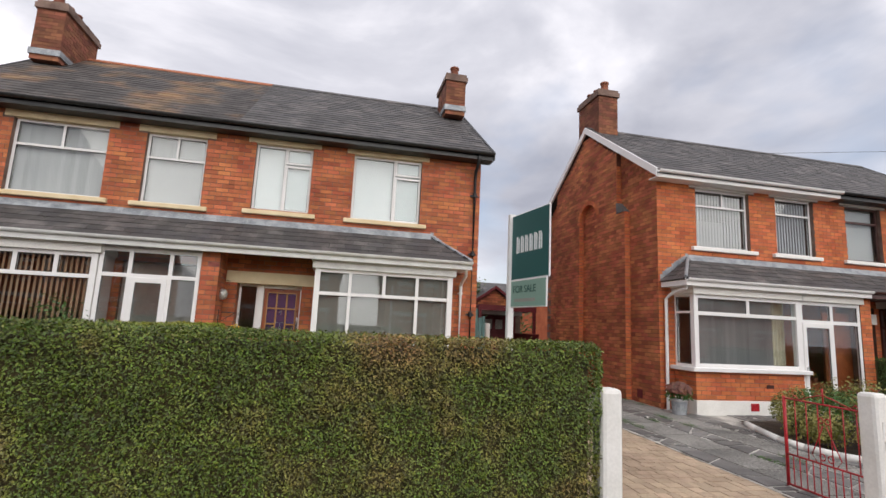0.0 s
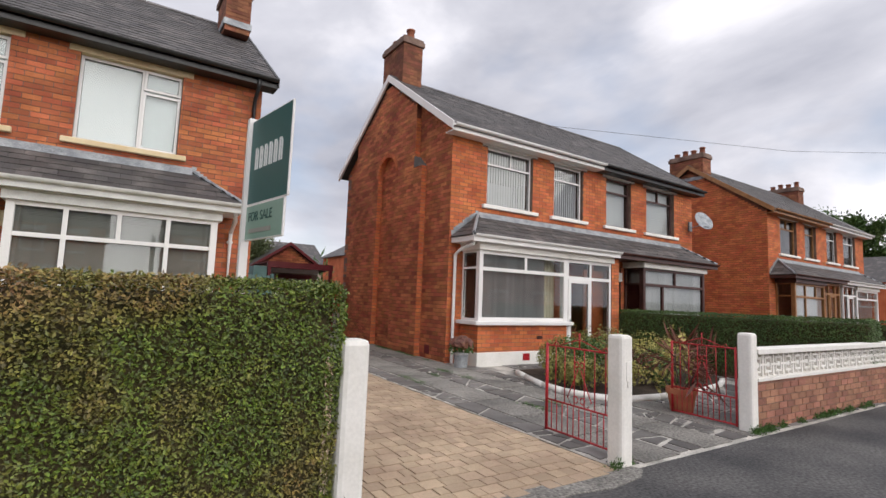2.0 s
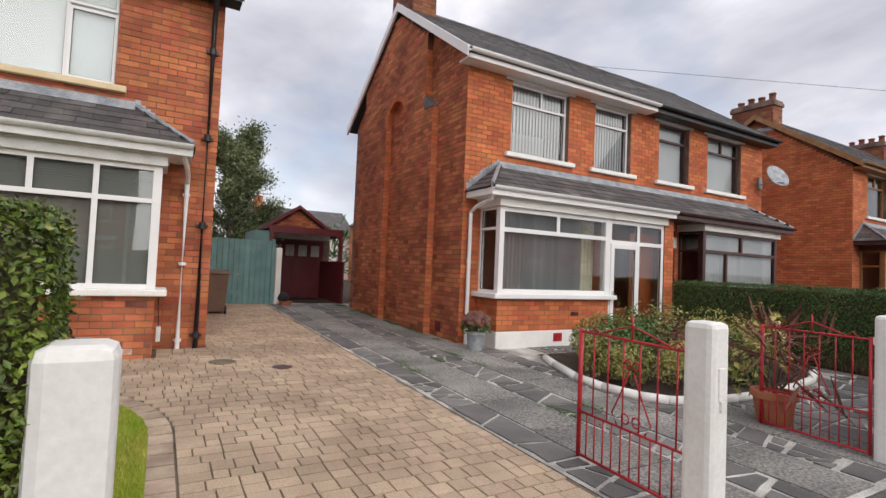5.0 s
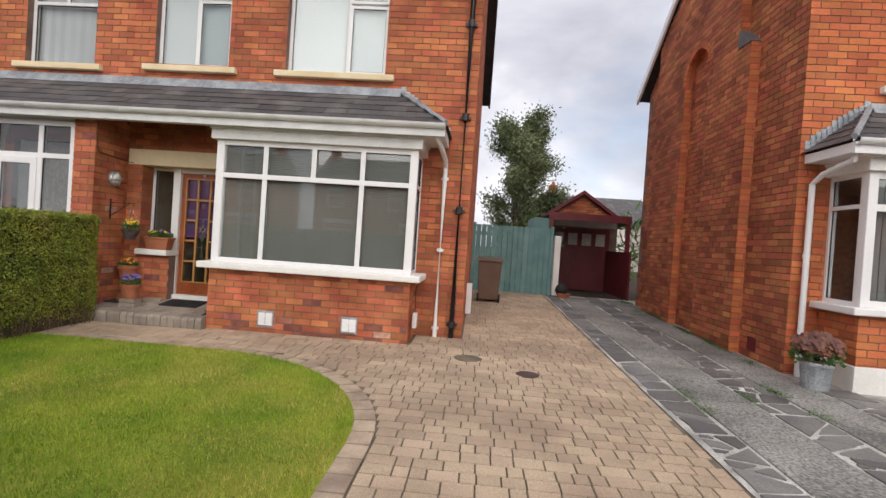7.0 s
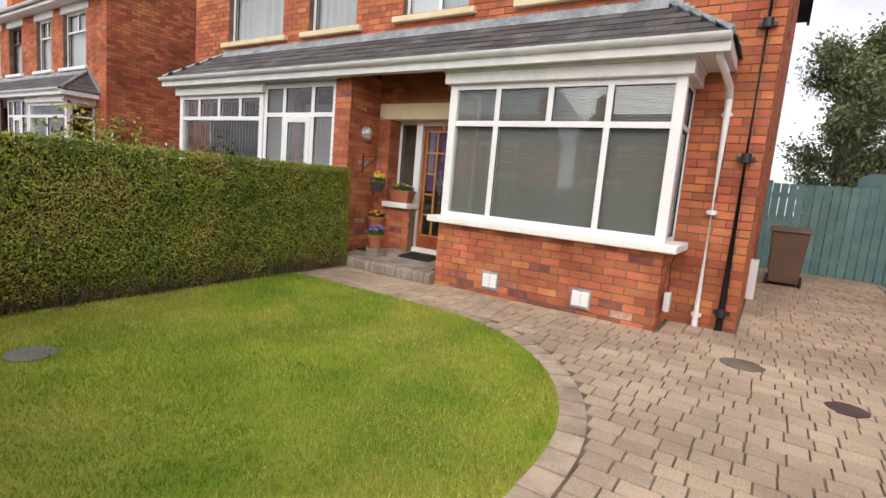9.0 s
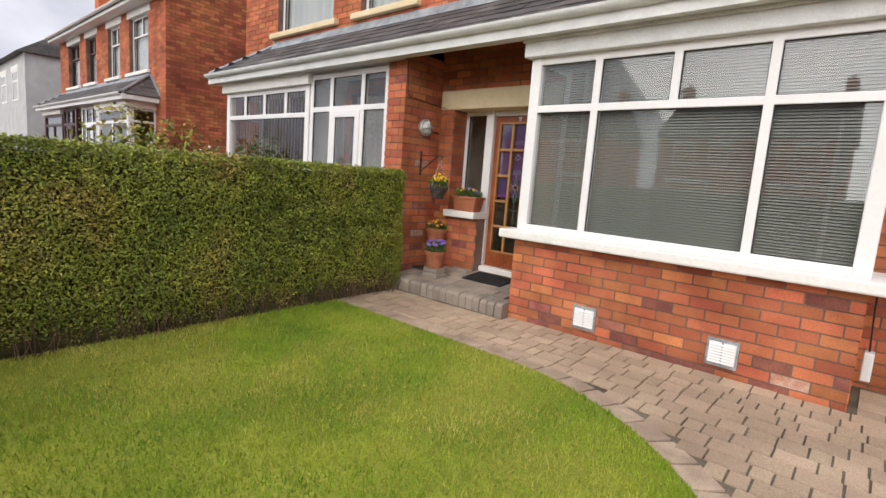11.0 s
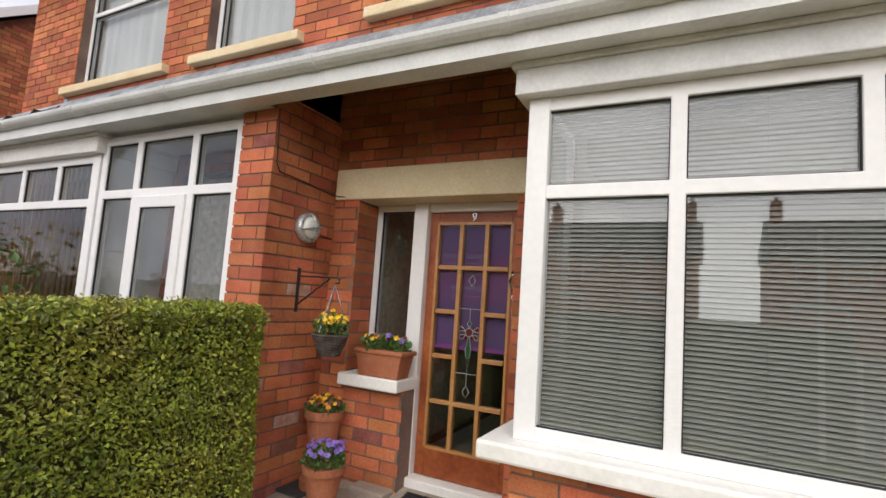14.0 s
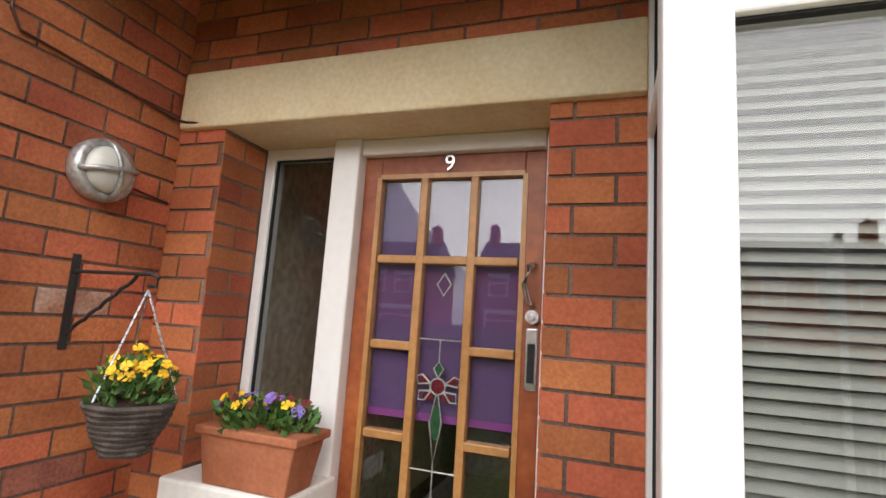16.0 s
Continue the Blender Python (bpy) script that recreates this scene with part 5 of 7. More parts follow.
link("inner_shelf", Geo().box(pa + 0.1, pa + 0.8, py + 0.2, py + 0.42, 0.1, 0.8), M["brick_b"], house_b1)
for k in range(3):
    pp = pot("flower_pot", (pa + 0.2 + 0.22 * k, py + 0.31, 0.802), 0.05, 0.065, 0.11, "small pot with red flowers inside the porch")
    flowers(pp, (pa + 0.2 + 0.22 * k, py + 0.31, 0.90), 0.08, 0.08, 0.14, 60, (("petal_orange", 8, 0.02),), 50 + k)
wall(house_b1, "pier", (pb, b1["yb0"]), (1, 0), 0.3, 0.05, b1["zh"], [], M["brick_b"], M["mortar"], thick=0.6, seed=61)
# open porch of the brown-framed house
link("porch_door", Geo().box(12.0, 12.75, 9.85, 9.9, 0.2, 2.2), M["dark_red"], house_b2, "dark red front door deep in an open porch")
link("porch_lintel", Geo().box(11.9, 12.85, 9.55, 9.65, 2.2, 2.45), M["white_paint"], house_b2)
for H_, P_, nm in ((house_d1, d1, "wood_frame"), (house_d2, d2, "upvc"), (house_c1, c1, "upvc"), (house_c2, c2, "brown_frame")):
    glazed_porch(H_, P_, nm, (P_["px0"] - 0.05, P_["px1"] + 0.05), "glazed porch door")

# white plinth, vent and air brick of the orange house
pl = thing("plinth", "white painted plinth under the orange brick bay", "plinth", at=(8.6, 8.99, 0.06))
link("plinth_face", Geo().box(b1["bx0"] - 0.03, b1["bx1"], b1["yb0"] - 0.035, b1["yb0"] - 0.002, 0.06, 0.42).box(b1["bx0"] - 0.03, b1["bx0"] - 0.002, b1["yb0"] - 0.002, 9.61, 0.06, 0.42), M["white_paint"], pl, bevel=0.006)
rv = thing("air_vent", "red painted air brick in the white plinth", "vent", at=(8.7, 8.95, 0.2))
link("grille", Geo().box(8.50, 8.70, 8.925, 8.936, 0.22, 0.37), M["gate_red"], rv)
for k in range(5):
    link("slat", Geo().box(8.51, 8.69, 8.920, 8.926, 0.23 + 0.027 * k, 0.242 + 0.027 * k), M["gate_red"], rv)
av = thing("air_brick", "dark perforated air brick below the bay sill", "vent", at=(9.1, 8.99, 0.6))
link("grille", Geo().box(8.95, 9.13, 8.958, 8.968, 0.68, 0.755), M["brown_frame"], av)
dpb = thing("downpipe", "white downpipe at the orange house's corner", "downpipe", at=(7.06, 9.55, 0.07))
link("pipe", Geo().tube([(7.0, 8.85, 2.85), (7.0, 8.9, 2.7), (6.99, 9.37, 2.6), (6.98, 9.53, 2.5), (6.98, 9.54, 0.13)], 0.034, 16), M["upvc"], dpb)
for z in (0.5, 1.6):
    link("clip", Geo().lathe((6.98, 9.54, z), [(0.04, 0), (0.04, 0.05)], 12), M["upvc"], dpb)
dish = thing("satellite_dish", "grey satellite dish on the brick corner", "satellite dish", at=(16.7, 9.5, 4.3))
g = Geo().lathe((0, 0, 0), [(0.0, 0.0), (0.12, 0.01), (0.25, 0.05), (0.33, 0.09), (0.335, 0.10), (0.25, 0.06), (0.0, 0.012)], 24, cap=False)
mm = look((16.45, 9.2, 4.3), (12.0, -6.0, 12.0)) @ pose(0, 0, 0, 180, 0, 0)
g.v = [tuple(mm @ Vector(p)) for p in g.v]
link("reflector", g, M["lead"], dish, smooth=True)
link("arm", Geo().tube([(16.45, 9.61, 4.15), (16.45, 9.3, 4.2), (16.3, 8.9, 4.1)], 0.018, 8).box(16.37, 16.53, 9.57, 9.62, 4.05, 4.35), M["lead"], dish)

# the chimney breast of the orange house's gable, with its tall arched recess
BXF, GB = 6.72, (M["brick_gable"], M["mortar_dark"])
breast = link("chimney_breast", Geo().box(6.87, 6.92, 10.75, 14.45, 0.1, 4.6), M["mortar_dark"], house_b1)
for y0, y1, z0, z1, sd in ((10.70, 12.03, 0.05, 4.72, 71), (11.05, 12.03, 4.724, 5.32, 72), (13.05, 14.55, 0.05, 5.32, 73)):
    wall(breast, "breast_wall", (BXF, y1), (0, -1), y1 - y0, z0, z1, [], *GB, thick=0.15, seed=sd)
roofline = lambda u: 5.36 + 2.10 * (1 - abs(14.55 - u - 12.57) / 2.95)
wall(breast, "breast_wall", (BXF, 14.55), (0, -1), 3.5, 5.324, 6.3, [], *GB, thick=0.15, seed=74, top=roofline)
# front-facing returns: light falling on them is put into a brighter brick and mortar
for y0, z0, z1, sd in ((10.70, 0.05, 4.72, 75), (11.05, 4.72, 6.0, 76), (13.05, 0.05, 4.95, 77)):
    wall(breast, "breast_return", (BXF, y0), (1, 0), 0.15, z0, z1, [], M["brick_b"], M["mortar"], thick=0.1, seed=sd)
link("weathering", Geo().prism([(10.68, 4.72), (11.05, 4.72), (11.05, 5.0), (11.01, 5.0)], lambda p: (BXF - 0.02, p[0], p[1]), lambda p: (6.858, p[0], p[1])), M["crazy"], breast)
for sg in (-1, 1):
    arc = [(12.54 + sg * 0.51 * math.cos(a * math.pi / 20), 4.80 + 0.51 * math.sin(a * math.pi / 20)) for a in range(11)]
    link("spandrel", Geo().prism([(12.54 + sg * 0.51, 5.32)] + arc + [(12.54, 5.32)], lambda p: (BXF + 0.004, p[0], p[1]), lambda p: (6.858, p[0], p[1])), M["brick_gable"], breast)
g = Geo()
for k in range(17):
    a0, a1 = math.pi * k / 17 + 0.02, math.pi * (k + 1) / 17 - 0.02
    g.prism([(12.54 + r * math.cos(a), 4.80 + r * math.sin(a)) for r, a in ((0.50, a0), (0.50, a1), (0.615, a1), (0.615, a0))], lambda p: (BXF - 0.008, p[0], p[1]), lambda p: (BXF + 0.06, p[0], p[1]))
link("arch_ring", g, M["brick_b"], breast, kind="stuff")
gv = thing("air_vent", "rusty iron air vent low in the gable", "vent", at=(6.975, 10.6, 0.3))
link("grille", Geo().box(6.84, 6.852, 10.25, 10.45, 0.27, 0.46), M["dark_red"], gv, bevel=0.004)


# ---- hedges ----
def hedge(name, x0, x1, y0, y1, h, label, n, faces, mat="leaf", size=0.026, seed=1, group="", bulge=0.05, top_mat="leaf_top", round_=0.08):
    """A clipped hedge: dark twiggy core with leaves over its faces; faces: n(orth), s(outh), e, w, t(op)."""
    H = thing(name, label, "hedge", group, at=((x0 + x1) / 2, (y0 + y1) / 2, gz(y0)))
    rng = random.Random(seed)
    zb = gz((y0 + y1) / 2)
    c = Geo().box(x0 + 0.07, x1 - 0.07, y0 + 0.07, y1 - 0.07, zb - 0.02, h - 0.07)
    link("hedge_core", c, M["hedge_core"], H, bevel=0.06)
    areas = {"s": (x1 - x0) * h, "n": (x1 - x0) * h, "e": (y1 - y0) * h, "w": (y1 - y0) * h, "t": (x1 - x0) * (y1 - y0)}
    tot = sum(areas[f] for f in faces)
    def bump(a, b):
        return noise.noise((a * 2.1, b * 2.1, seed * 3.7)) * bulge + noise.noise((a * 7, b * 7, seed)) * bulge * 0.5
    for f in faces:
        cnt = int(n * areas[f] / tot)
        def place(r, f=f):
            d = -abs(r.gauss(0, 0.018)) + (r.random() < 0.06) * 0.015
            if f in "sn":
                u, v = r.uniform(x0, x1), zb + 0.02 + (h - zb) * r.random() ** 0.85
                edge = max(0.0, round_ - (h - v)) / round_
                edge2 = max(0.0, round_ - min(u - x0, x1 - u)) / round_
                k = d + bump(u, v) - 0.05 * edge ** 2 - 0.05 * edge2 ** 2
                if v < zb + 0.3:
                    k -= 0.08 * (1 - (v - zb) / 0.3)
                y = y0 - k if f == "s" else y1 + k
                return (u, y, v), (0, -1 if f == "s" else 1, 0.3)
            if f in "ew":
                u, v = r.uniform(y0, y1), zb + 0.02 + (h - zb) * r.random() ** 0.85
                edge = max(0.0, round_ - (h - v)) / round_
                edge2 = max(0.0, round_ - min(u - y0, y1 - u)) / round_
                k = d + bump(u, v) - 0.05 * edge ** 2 - 0.05 * edge2 ** 2
                if v < zb + 0.3:
                    k -= 0.10 * (1 - (v - zb) / 0.3)
                x = x1 + k if f == "e" else x0 - k
                return (x, u, v), (1 if f == "e" else -1, 0, 0.3)
            a, b = r.uniform(x0, x1), r.uniform(y0, y1)
            e = max(0.0, round_ - min(a - x0, x1 - a, b - y0, y1 - b)) / round_
            return (a, b, h + d + bump(a, b) * 0.6 - 0.05 * e ** 2), (0, 0, 1)
        link("leaf_mass" if f != "t" else "top_leaf_mass", leaves(cnt, place, size, rng, face=True), M[mat], H, kind="stuff")
        if f == "t" and top_mat:
            link("pale_tip_mass", leaves(cnt // 3, place, size, rng, face=True), M[top_mat], H, kind="stuff")
    g = Geo()
    for _ in range(int(60 * (x1 - x0 + y1 - y0))):
        if "s" in faces and rng.random() < (x1 - x0) / (x1 - x0 + y1 - y0):
            x, y = rng.uniform(x0, x1), y0 + rng.uniform(0.02, 0.08)
        else:
            x, y = (x1 if "e" in faces else x0) - rng.uniform(0.0, 0.08) * (1 if "e" in faces else -1), rng.uniform(y0, y1)
        z = zb - 0.01
        q = [(x, y, z)]
        for k in range(3):
            x, y, z = x + rng.gauss(0, 0.03), y + rng.gauss(0, 0.03), z + rng.uniform(0.05, 0.16)
            q.append((x, y, z))
        g.tube(q, 0.004, 4, False, 0.0015)
    link("stem_mass", g, M["twig"], H, kind="stuff")
    return H


hedge("hedge", -5.6, 1.92, 3.45, 3.97, 1.565, "tall clipped privet hedge along the footpath", 210000, "sent", "leaf_front", 0.0235, 1)
hedge("hedge", -9.5, -5.65, 3.55, 4.2, 1.6, "clipped privet hedge further along the footpath", 5000, "st", "leaf", 0.06, 2)
hedge("hedge", -2.78, -2.02, 4.2, 9.38, 1.52, "clipped privet hedge dividing the front gardens", 120000, "ent", "leaf", 0.025, 3)
hedge("hedge", 11.95, 12.6, 3.75, 9.1, 1.42, "dense dark green hedge between two front gardens", 32000, "swt", "leaf_dark", 0.035, 4, top_mat=None)
hedge("hedge", 17.6, 18.3, 3.6, 8.5, 1.35, "dark green hedge two gardens along", 5000, "swt", "leaf_dark", 0.07, 5, top_mat=None)
hedge("hedge", 19.0, 33.0, 3.7, 4.4, 1.7, "green hedge further along the footpath", 7000, "swt", "leaf_dark", 0.08, 6, top_mat=None)


def shrub(name, x, y, z0, r, h, mat, label, n=700, size=0.05, seed=1, flat=1.0, flower=None, aspect=0.5):
    S = thing(name, label, "shrub", "", at=(x, y, z0))
    rng = random.Random(seed)
    lobes = [(rng.gauss(0, r * 0.4), rng.gauss(0, r * 0.4), rng.uniform(0.35, 0.75) * h, rng.uniform(0.45, 0.75) * r) for _ in range(7)]
    def place(q):
        lx, ly, lz, lr = q.choice(lobes)
        v = Vector((q.gauss(0, 1), q.gauss(0, 1), q.gauss(0, 1))).normalized()
        k = lr * q.uniform(0.7, 1.05)
        p = Vector((x + lx, y + ly, z0 + lz)) + Vector((v.x * k, v.y * k, v.z * k * h / (2 * r) * flat))
        p.z = max(p.z, z0 + 0.02)
        return tuple(p), tuple(v)
    link("leaf_mass", leaves(n, place, size, rng, aspect, face=aspect > 0.2), M[mat], S, kind="stuff")
    g = Geo()
    for lx, ly, lz, lr in lobes:
        g.tube([(x, y, z0 - 0.02), (x + lx * 0.5, y + ly * 0.5, z0 + lz * 0.5), (x + lx, y + ly, z0 + lz)], 0.014, 6, False, 0.006)
    link("stem", g, M["bark"], S, kind="stuff")
    if flower:
        link("bloom", leaves(60, place, 0.05, rng, 0.9), M[flower], S, kind="stuff")
    return S


# ---- lawn ----
EX, EY, ERX, ERY = 0.0, 6.45, 2.15, 2.05
def lawn_right(y):
    return EX + ERX * math.sqrt(max(0.0, 1 - ((y - EY) / ERY) ** 2)) if y > EY else EX + ERX
edge_pts = [(2.15, 4.1), (2.15, 6.45)] + [(EX + ERX * math.cos(a * math.pi / 48), EY + ERY * math.sin(a * math.pi / 48)) for a in range(1, 25)] + [(-2.3, 8.5)]
lawn = thing("lawn", "mown green lawn with pale worn patches", "lawn", at=(0, 6.5, 0.03), kind="structure")
g = Geo()
g.v = [(x, y, gz(y) + 0.012) for x, y in edge_pts + [(-2.3, 4.1)]]
g.f = [tuple(range(len(g.v)))]
link("turf", g, M["lawn"], lawn)
rng = random.Random(77)
green, dry = Geo(), Geo()
for _ in range(120000):
    y = 4.12 + 4.75 * rng.random() ** 0.9
    x = -2.45 + 4.7 * rng.random()
    if x > lawn_right(y) - 0.01 or (y > 8.49):
        continue
    dense = noise.noise((x * 1.3, y * 1.3, 5.0))
    hgt = rng.uniform(0.018, 0.038) * (1 + 0.25 * dense)
    if x > lawn_right(y) - 0.12:
        hgt *= 1.3
    worn = noise.noise((x * 0.9 + 3, y * 0.9, 1.0)) + 0.6 * noise.noise((x * 2.6, y * 2.6, 9.0)) + 0.35 * math.exp(-((x + 1.6) ** 2 + (y - 6.3) ** 2) / 1.2) + 0.8 * math.exp(-((x - 2.02) ** 2 + (y - 7.3) ** 2 / 3) / 0.05)
    g = dry if rng.random() < min(0.85, max(0.04, 0.22 + worn * 1.25)) else green
    a = rng.uniform(0, 6.283)
    w = 0.0028
    lx, ly = rng.gauss(0, 0.011), rng.gauss(0, 0.011)
    b = len(g.v)
    z = gz(y) + 0.01
    g.v += [(x - w * math.cos(a), y - w * math.sin(a), z), (x + w * math.cos(a), y + w * math.sin(a), z), (x + lx, y + ly, z + hgt)]
    g.f.append((b, b + 1, b + 2))
link("grass", green, M["grass"], lawn, kind="stuff")
link("dry_grass", dry, M["dry_grass"], lawn, kind="stuff")
cov = thing("drain_cover", "small grey cover sunk in the lawn", "drain cover", at=(-1.5, 6.0, 0.03))
link("plate", Geo().lathe((-1.04, 5.4, gz(5.4) + 0.008), [(0.15, 0), (0.15, 0.014), (0.13, 0.018), (0.03, 0.018), (0.02, 0.012), (0.0, 0.012)], 20), M["crazy"], cov)

# ---- gate posts, gates and front wall ----
def post(x0, x1, y0, y1, h, label):
    p = thing("gate_post", label, "gate post", "gate posts", at=((x0 + x1) / 2, (y0 + y1) / 2, 0))
    link("shaft", Geo().box(x0, x1, y0, y1, -0.02, h), M["white_paint"], p, bevel=0.035)
    return p
post(1.90, 2.08, 3.43, 3.61, 1.24, "white painted gate post at the hedge's end")
gp = post(4.79, 4.965, 3.61, 3.79, 1.23, "white painted gate post between the two drives")
link("latch_plate", Geo().box(4.85, 4.91, 3.602, 3.615, 0.80, 0.98).box(4.865, 4.895, 3.595, 3.61, 0.74, 0.80), M["white_paint"], gp, bevel=0.004)
post(7.41, 7.585, 3.66, 3.84, 1.23, "white painted gate post joined to the wall")
post(15.95, 16.2, 3.62, 3.87, 1.15, "white painted post at the wall's end")


def iron_gate(name, m, W, label):
    """A red wrought-iron gate leaf; local x runs from the hinge."""
    G = thing(name, label, "gate", "iron gates")
    def bar(nm, pts, r):
        ob = link(nm, Geo().tube(pts, r, 8), M["gate_red"], G, smooth=True)
        return ob
    bar("hinge_stile", [(0, 0, 0.03), (0, 0, 1.02)], 0.014)
    bar("latch_stile", [(W, 0, 0.03), (W, 0, 1.02)], 0.018)
    bar("rail", [(0, 0, 1.0), (W, 0, 1.0)], 0.010)
    bar("rail", [(0, 0, 0.38), (W, 0, 0.38)], 0.010)
    bar("rail", [(0, 0, 0.05), (W, 0, 0.05)], 0.012)
    for k in range(1, 12):
        bar("picket", [(W * k / 12, 0, 0.05), (W * k / 12, 0, 0.38)], 0.006)
    for k in range(1, 7):
        bar("bar", [(W * k / 7, 0, 0.38), (W * k / 7, 0, 1.0)], 0.006)
    bar("scroll", [(W * 0.1, 0, 1.0), (W * 0.14, 0, 1.05), (W * 0.19, 0, 1.02), (W * 0.16, 0, 1.01)], 0.006)
    bar("scroll", [(W * 0.2, 0, 1.01), (W * 0.35, 0, 1.06), (W * 0.5, 0, 1.10), (W * 0.65, 0, 1.06), (W * 0.8, 0, 1.01)], 0.006)
    bar("scroll", [(W * 0.9, 0, 1.0), (W * 0.86, 0, 1.05), (W * 0.81, 0, 1.02), (W * 0.84, 0, 1.01)], 0.006)
    bar("finial", [(W * 0.5, 0, 1.0), (W * 0.5, 0, 1.17)], 0.008)
    for sg in (-1, 1):
        bar("scroll", [(W * (0.5 + sg * 0.02), 0, 0.78), (W * (0.5 + sg * 0.09), 0, 0.62), (W * (0.5 + sg * 0.17), 0, 0.46), (W * (0.5 + sg * 0.12), 0, 0.39)], 0.006)
        bar("scroll", [(W * 0.5 + sg * (0.05 + 0.035 * math.cos(a)), 0, 0.45 + 0.035 * math.sin(a)) for a in [k * 0.6 for k in range(11)]], 0.006)
        bar("scroll", [(W * 0.5 + sg * (0.04 + 0.03 * math.cos(a)), 0, 0.83 + 0.03 * math.sin(a)) for a in [k * 0.6 for k in range(11)]], 0.006)
    G.matrix_world = m
    return G
iron_gate("iron_gate", pose(4.985, 3.81, 0.02, 0, 0, 85), 1.05, "red wrought iron gate leaf standing open")
iron_gate("iron_gate", pose(7.43, 3.86, 0.02, 0, 0, 85), 0.92, "red wrought iron gate leaf by the far post")

fwall = thing("front_wall", "low brick wall topped by white pierced blocks", "garden wall", at=(11, 3.45, 0))
bw0 = wall(fwall, "brick_base", (7.585, 3.68), (1, 0), 8.36, -0.02, 0.62, [], M["brick_front"], M["mortar"], thick=0.2, seed=81)
link("lower_coping", Geo().box(7.585, 15.945, 3.66, 3.90, 0.621, 0.665), M["white_paint"], fwall, bevel=0.006)
link("coping", Geo().box(7.585, 15.945, 3.655, 3.905, 0.96, 1.03), M["white_paint"], fwall, bevel=0.01)
g = Geo()
w_, h_ = 0.298, 0.295
for a, b, c, d in ((0, 0.02, 0, h_), (w_ - 0.02, w_, 0, h_), (0.06, 0.24, 0.045, 0.07), (0.06, 0.24, h_ - 0.07, h_ - 0.045), (0.06, 0.085, 0.07, h_ - 0.07), (0.215, 0.24, 0.07, h_ - 0.07), (0.02, 0.06, 0.135, 0.16), (0.24, w_ - 0.02, 0.135, 0.16), (0.137, 0.162, 0, 0.045), (0.137, 0.162, h_ - 0.045, h_), (0.115, 0.185, 0.12, 0.175), (0.085, 0.115, 0.135, 0.16)):
    g.box(a, b, -0.04, 0.04, c, d)
data = g.data("screen_block", M["white_paint"])
for k in range(28):
    ob = new("screen_block", data)
    ob.location = (7.59 + 0.2985 * k, 3.78, 0.6655)
    ob.parent = fwall

# ---- for-sale sign ----
sign = thing("sale_sign", "dark green estate agent board on white post", "sign", at=(1.49, 4.44, 0))
link("post", Geo().box(1.46, 1.52, 4.41, 4.47, 0, 2.80), M["upvc"], sign, bevel=0.004)
SM = pose(1.495, 4.42, 0, 0, 0, -81)
def board(z0, z1, w, mat, nm, tilt=0.0):
    g = Geo().prism([(0, z0), (w, z0 + tilt * 0.2), (w, z1), (0, z1)], lambda p: tuple(SM @ Vector((p[0], -0.008, p[1]))), lambda p: tuple(SM @ Vector((p[0], 0.008, p[1]))))
    b = link(nm, g, M[mat], sign)
    e = Geo()
    for a in (((0, z0), (w, z0)), ((0, z1), (w, z1)), ((w, z0), (w, z1)), ((0, z0), (0, z1))):
        e.tube([tuple(SM @ Vector((p[0], 0, p[1]))) for p in a], 0.009, 6)
    link("board_edge", e, M["upvc"], b)
    return b
b_ = board(2.14, 2.77, 0.66, "sign_green", "board")
def on_board(poly, mat, parent, name):
    link(name, Geo().prism(poly, lambda p: tuple(SM @ Vector((p[0], -0.011, p[1]))), lambda p: tuple(SM @ Vector((p[0], -0.0085, p[1])))), M[mat], parent)
for k in range(6):
    x_ = 0.10 + 0.079 * k
    on_board([(x_, 2.39), (x_ + 0.026, 2.39), (x_ + 0.026, 2.55), (x_, 2.55)], "sign_text", b_, "name_bar")
    on_board([(x_ + 0.036, 2.39), (x_ + 0.056, 2.39), (x_ + 0.056, 2.52), (x_ + 0.036, 2.55)], "sign_text", b_, "name_bar")
c_ = board(1.88, 2.125, 0.62, "sign_pale", "slip_board")
lettering("FOR SALE", SM @ pose(0.255, -0.010, 2.04, 90, 0, 0), 0.095, M["sign_dark"], c_, 0.001, "slip_lettering")
on_board([(0.08, 1.925), (0.45, 1.925), (0.45, 1.955), (0.08, 1.955)], "blind", c_, "number_bar")

# ---- teal gate, bin, carport ----
tg = thing("timber_gate", "teal painted boarded double gate, closed", "gate", at=(3.8, 15.6, 0.14))
data = Geo().box(-0.062, 0.062, -0.012, 0.012, 0, 1.74).data("board", M["teal_gate"])
for k in range(14):
    ob = new("board", data)
    ob.location = (2.95 + 0.1385 * k, 16.3, 0.29)
    ob.parent = tg
for z in (0.45, 1.0, 1.65):
    link("ledge", Geo().box(2.86, 4.80, 16.315, 16.35, z + 0.1, z + 0.2), M["teal_gate"], tg)
for x in (2.83, 4.86):
    link("gate_post", Geo().box(x - 0.05, x + 0.05, 16.25, 16.38, 0.2, 2.08), M["teal_gate"], tg, bevel=0.02)
bin_ = thing("wheelie_bin", "brown plastic wheelie bin beside the gate", "bin", at=(3.15, 14.27, 0.12))
link("body", Geo().hexa([(3.04, 14.07, 0.295), (3.46, 14.07, 0.295), (3.51, 14.02, 1.135), (2.99, 14.02, 1.135), (3.04, 14.47, 0.255), (3.46, 14.47, 0.255), (3.51, 14.54, 1.135), (2.99, 14.54, 1.135)]), M["bin"], bin_, bevel=0.02)
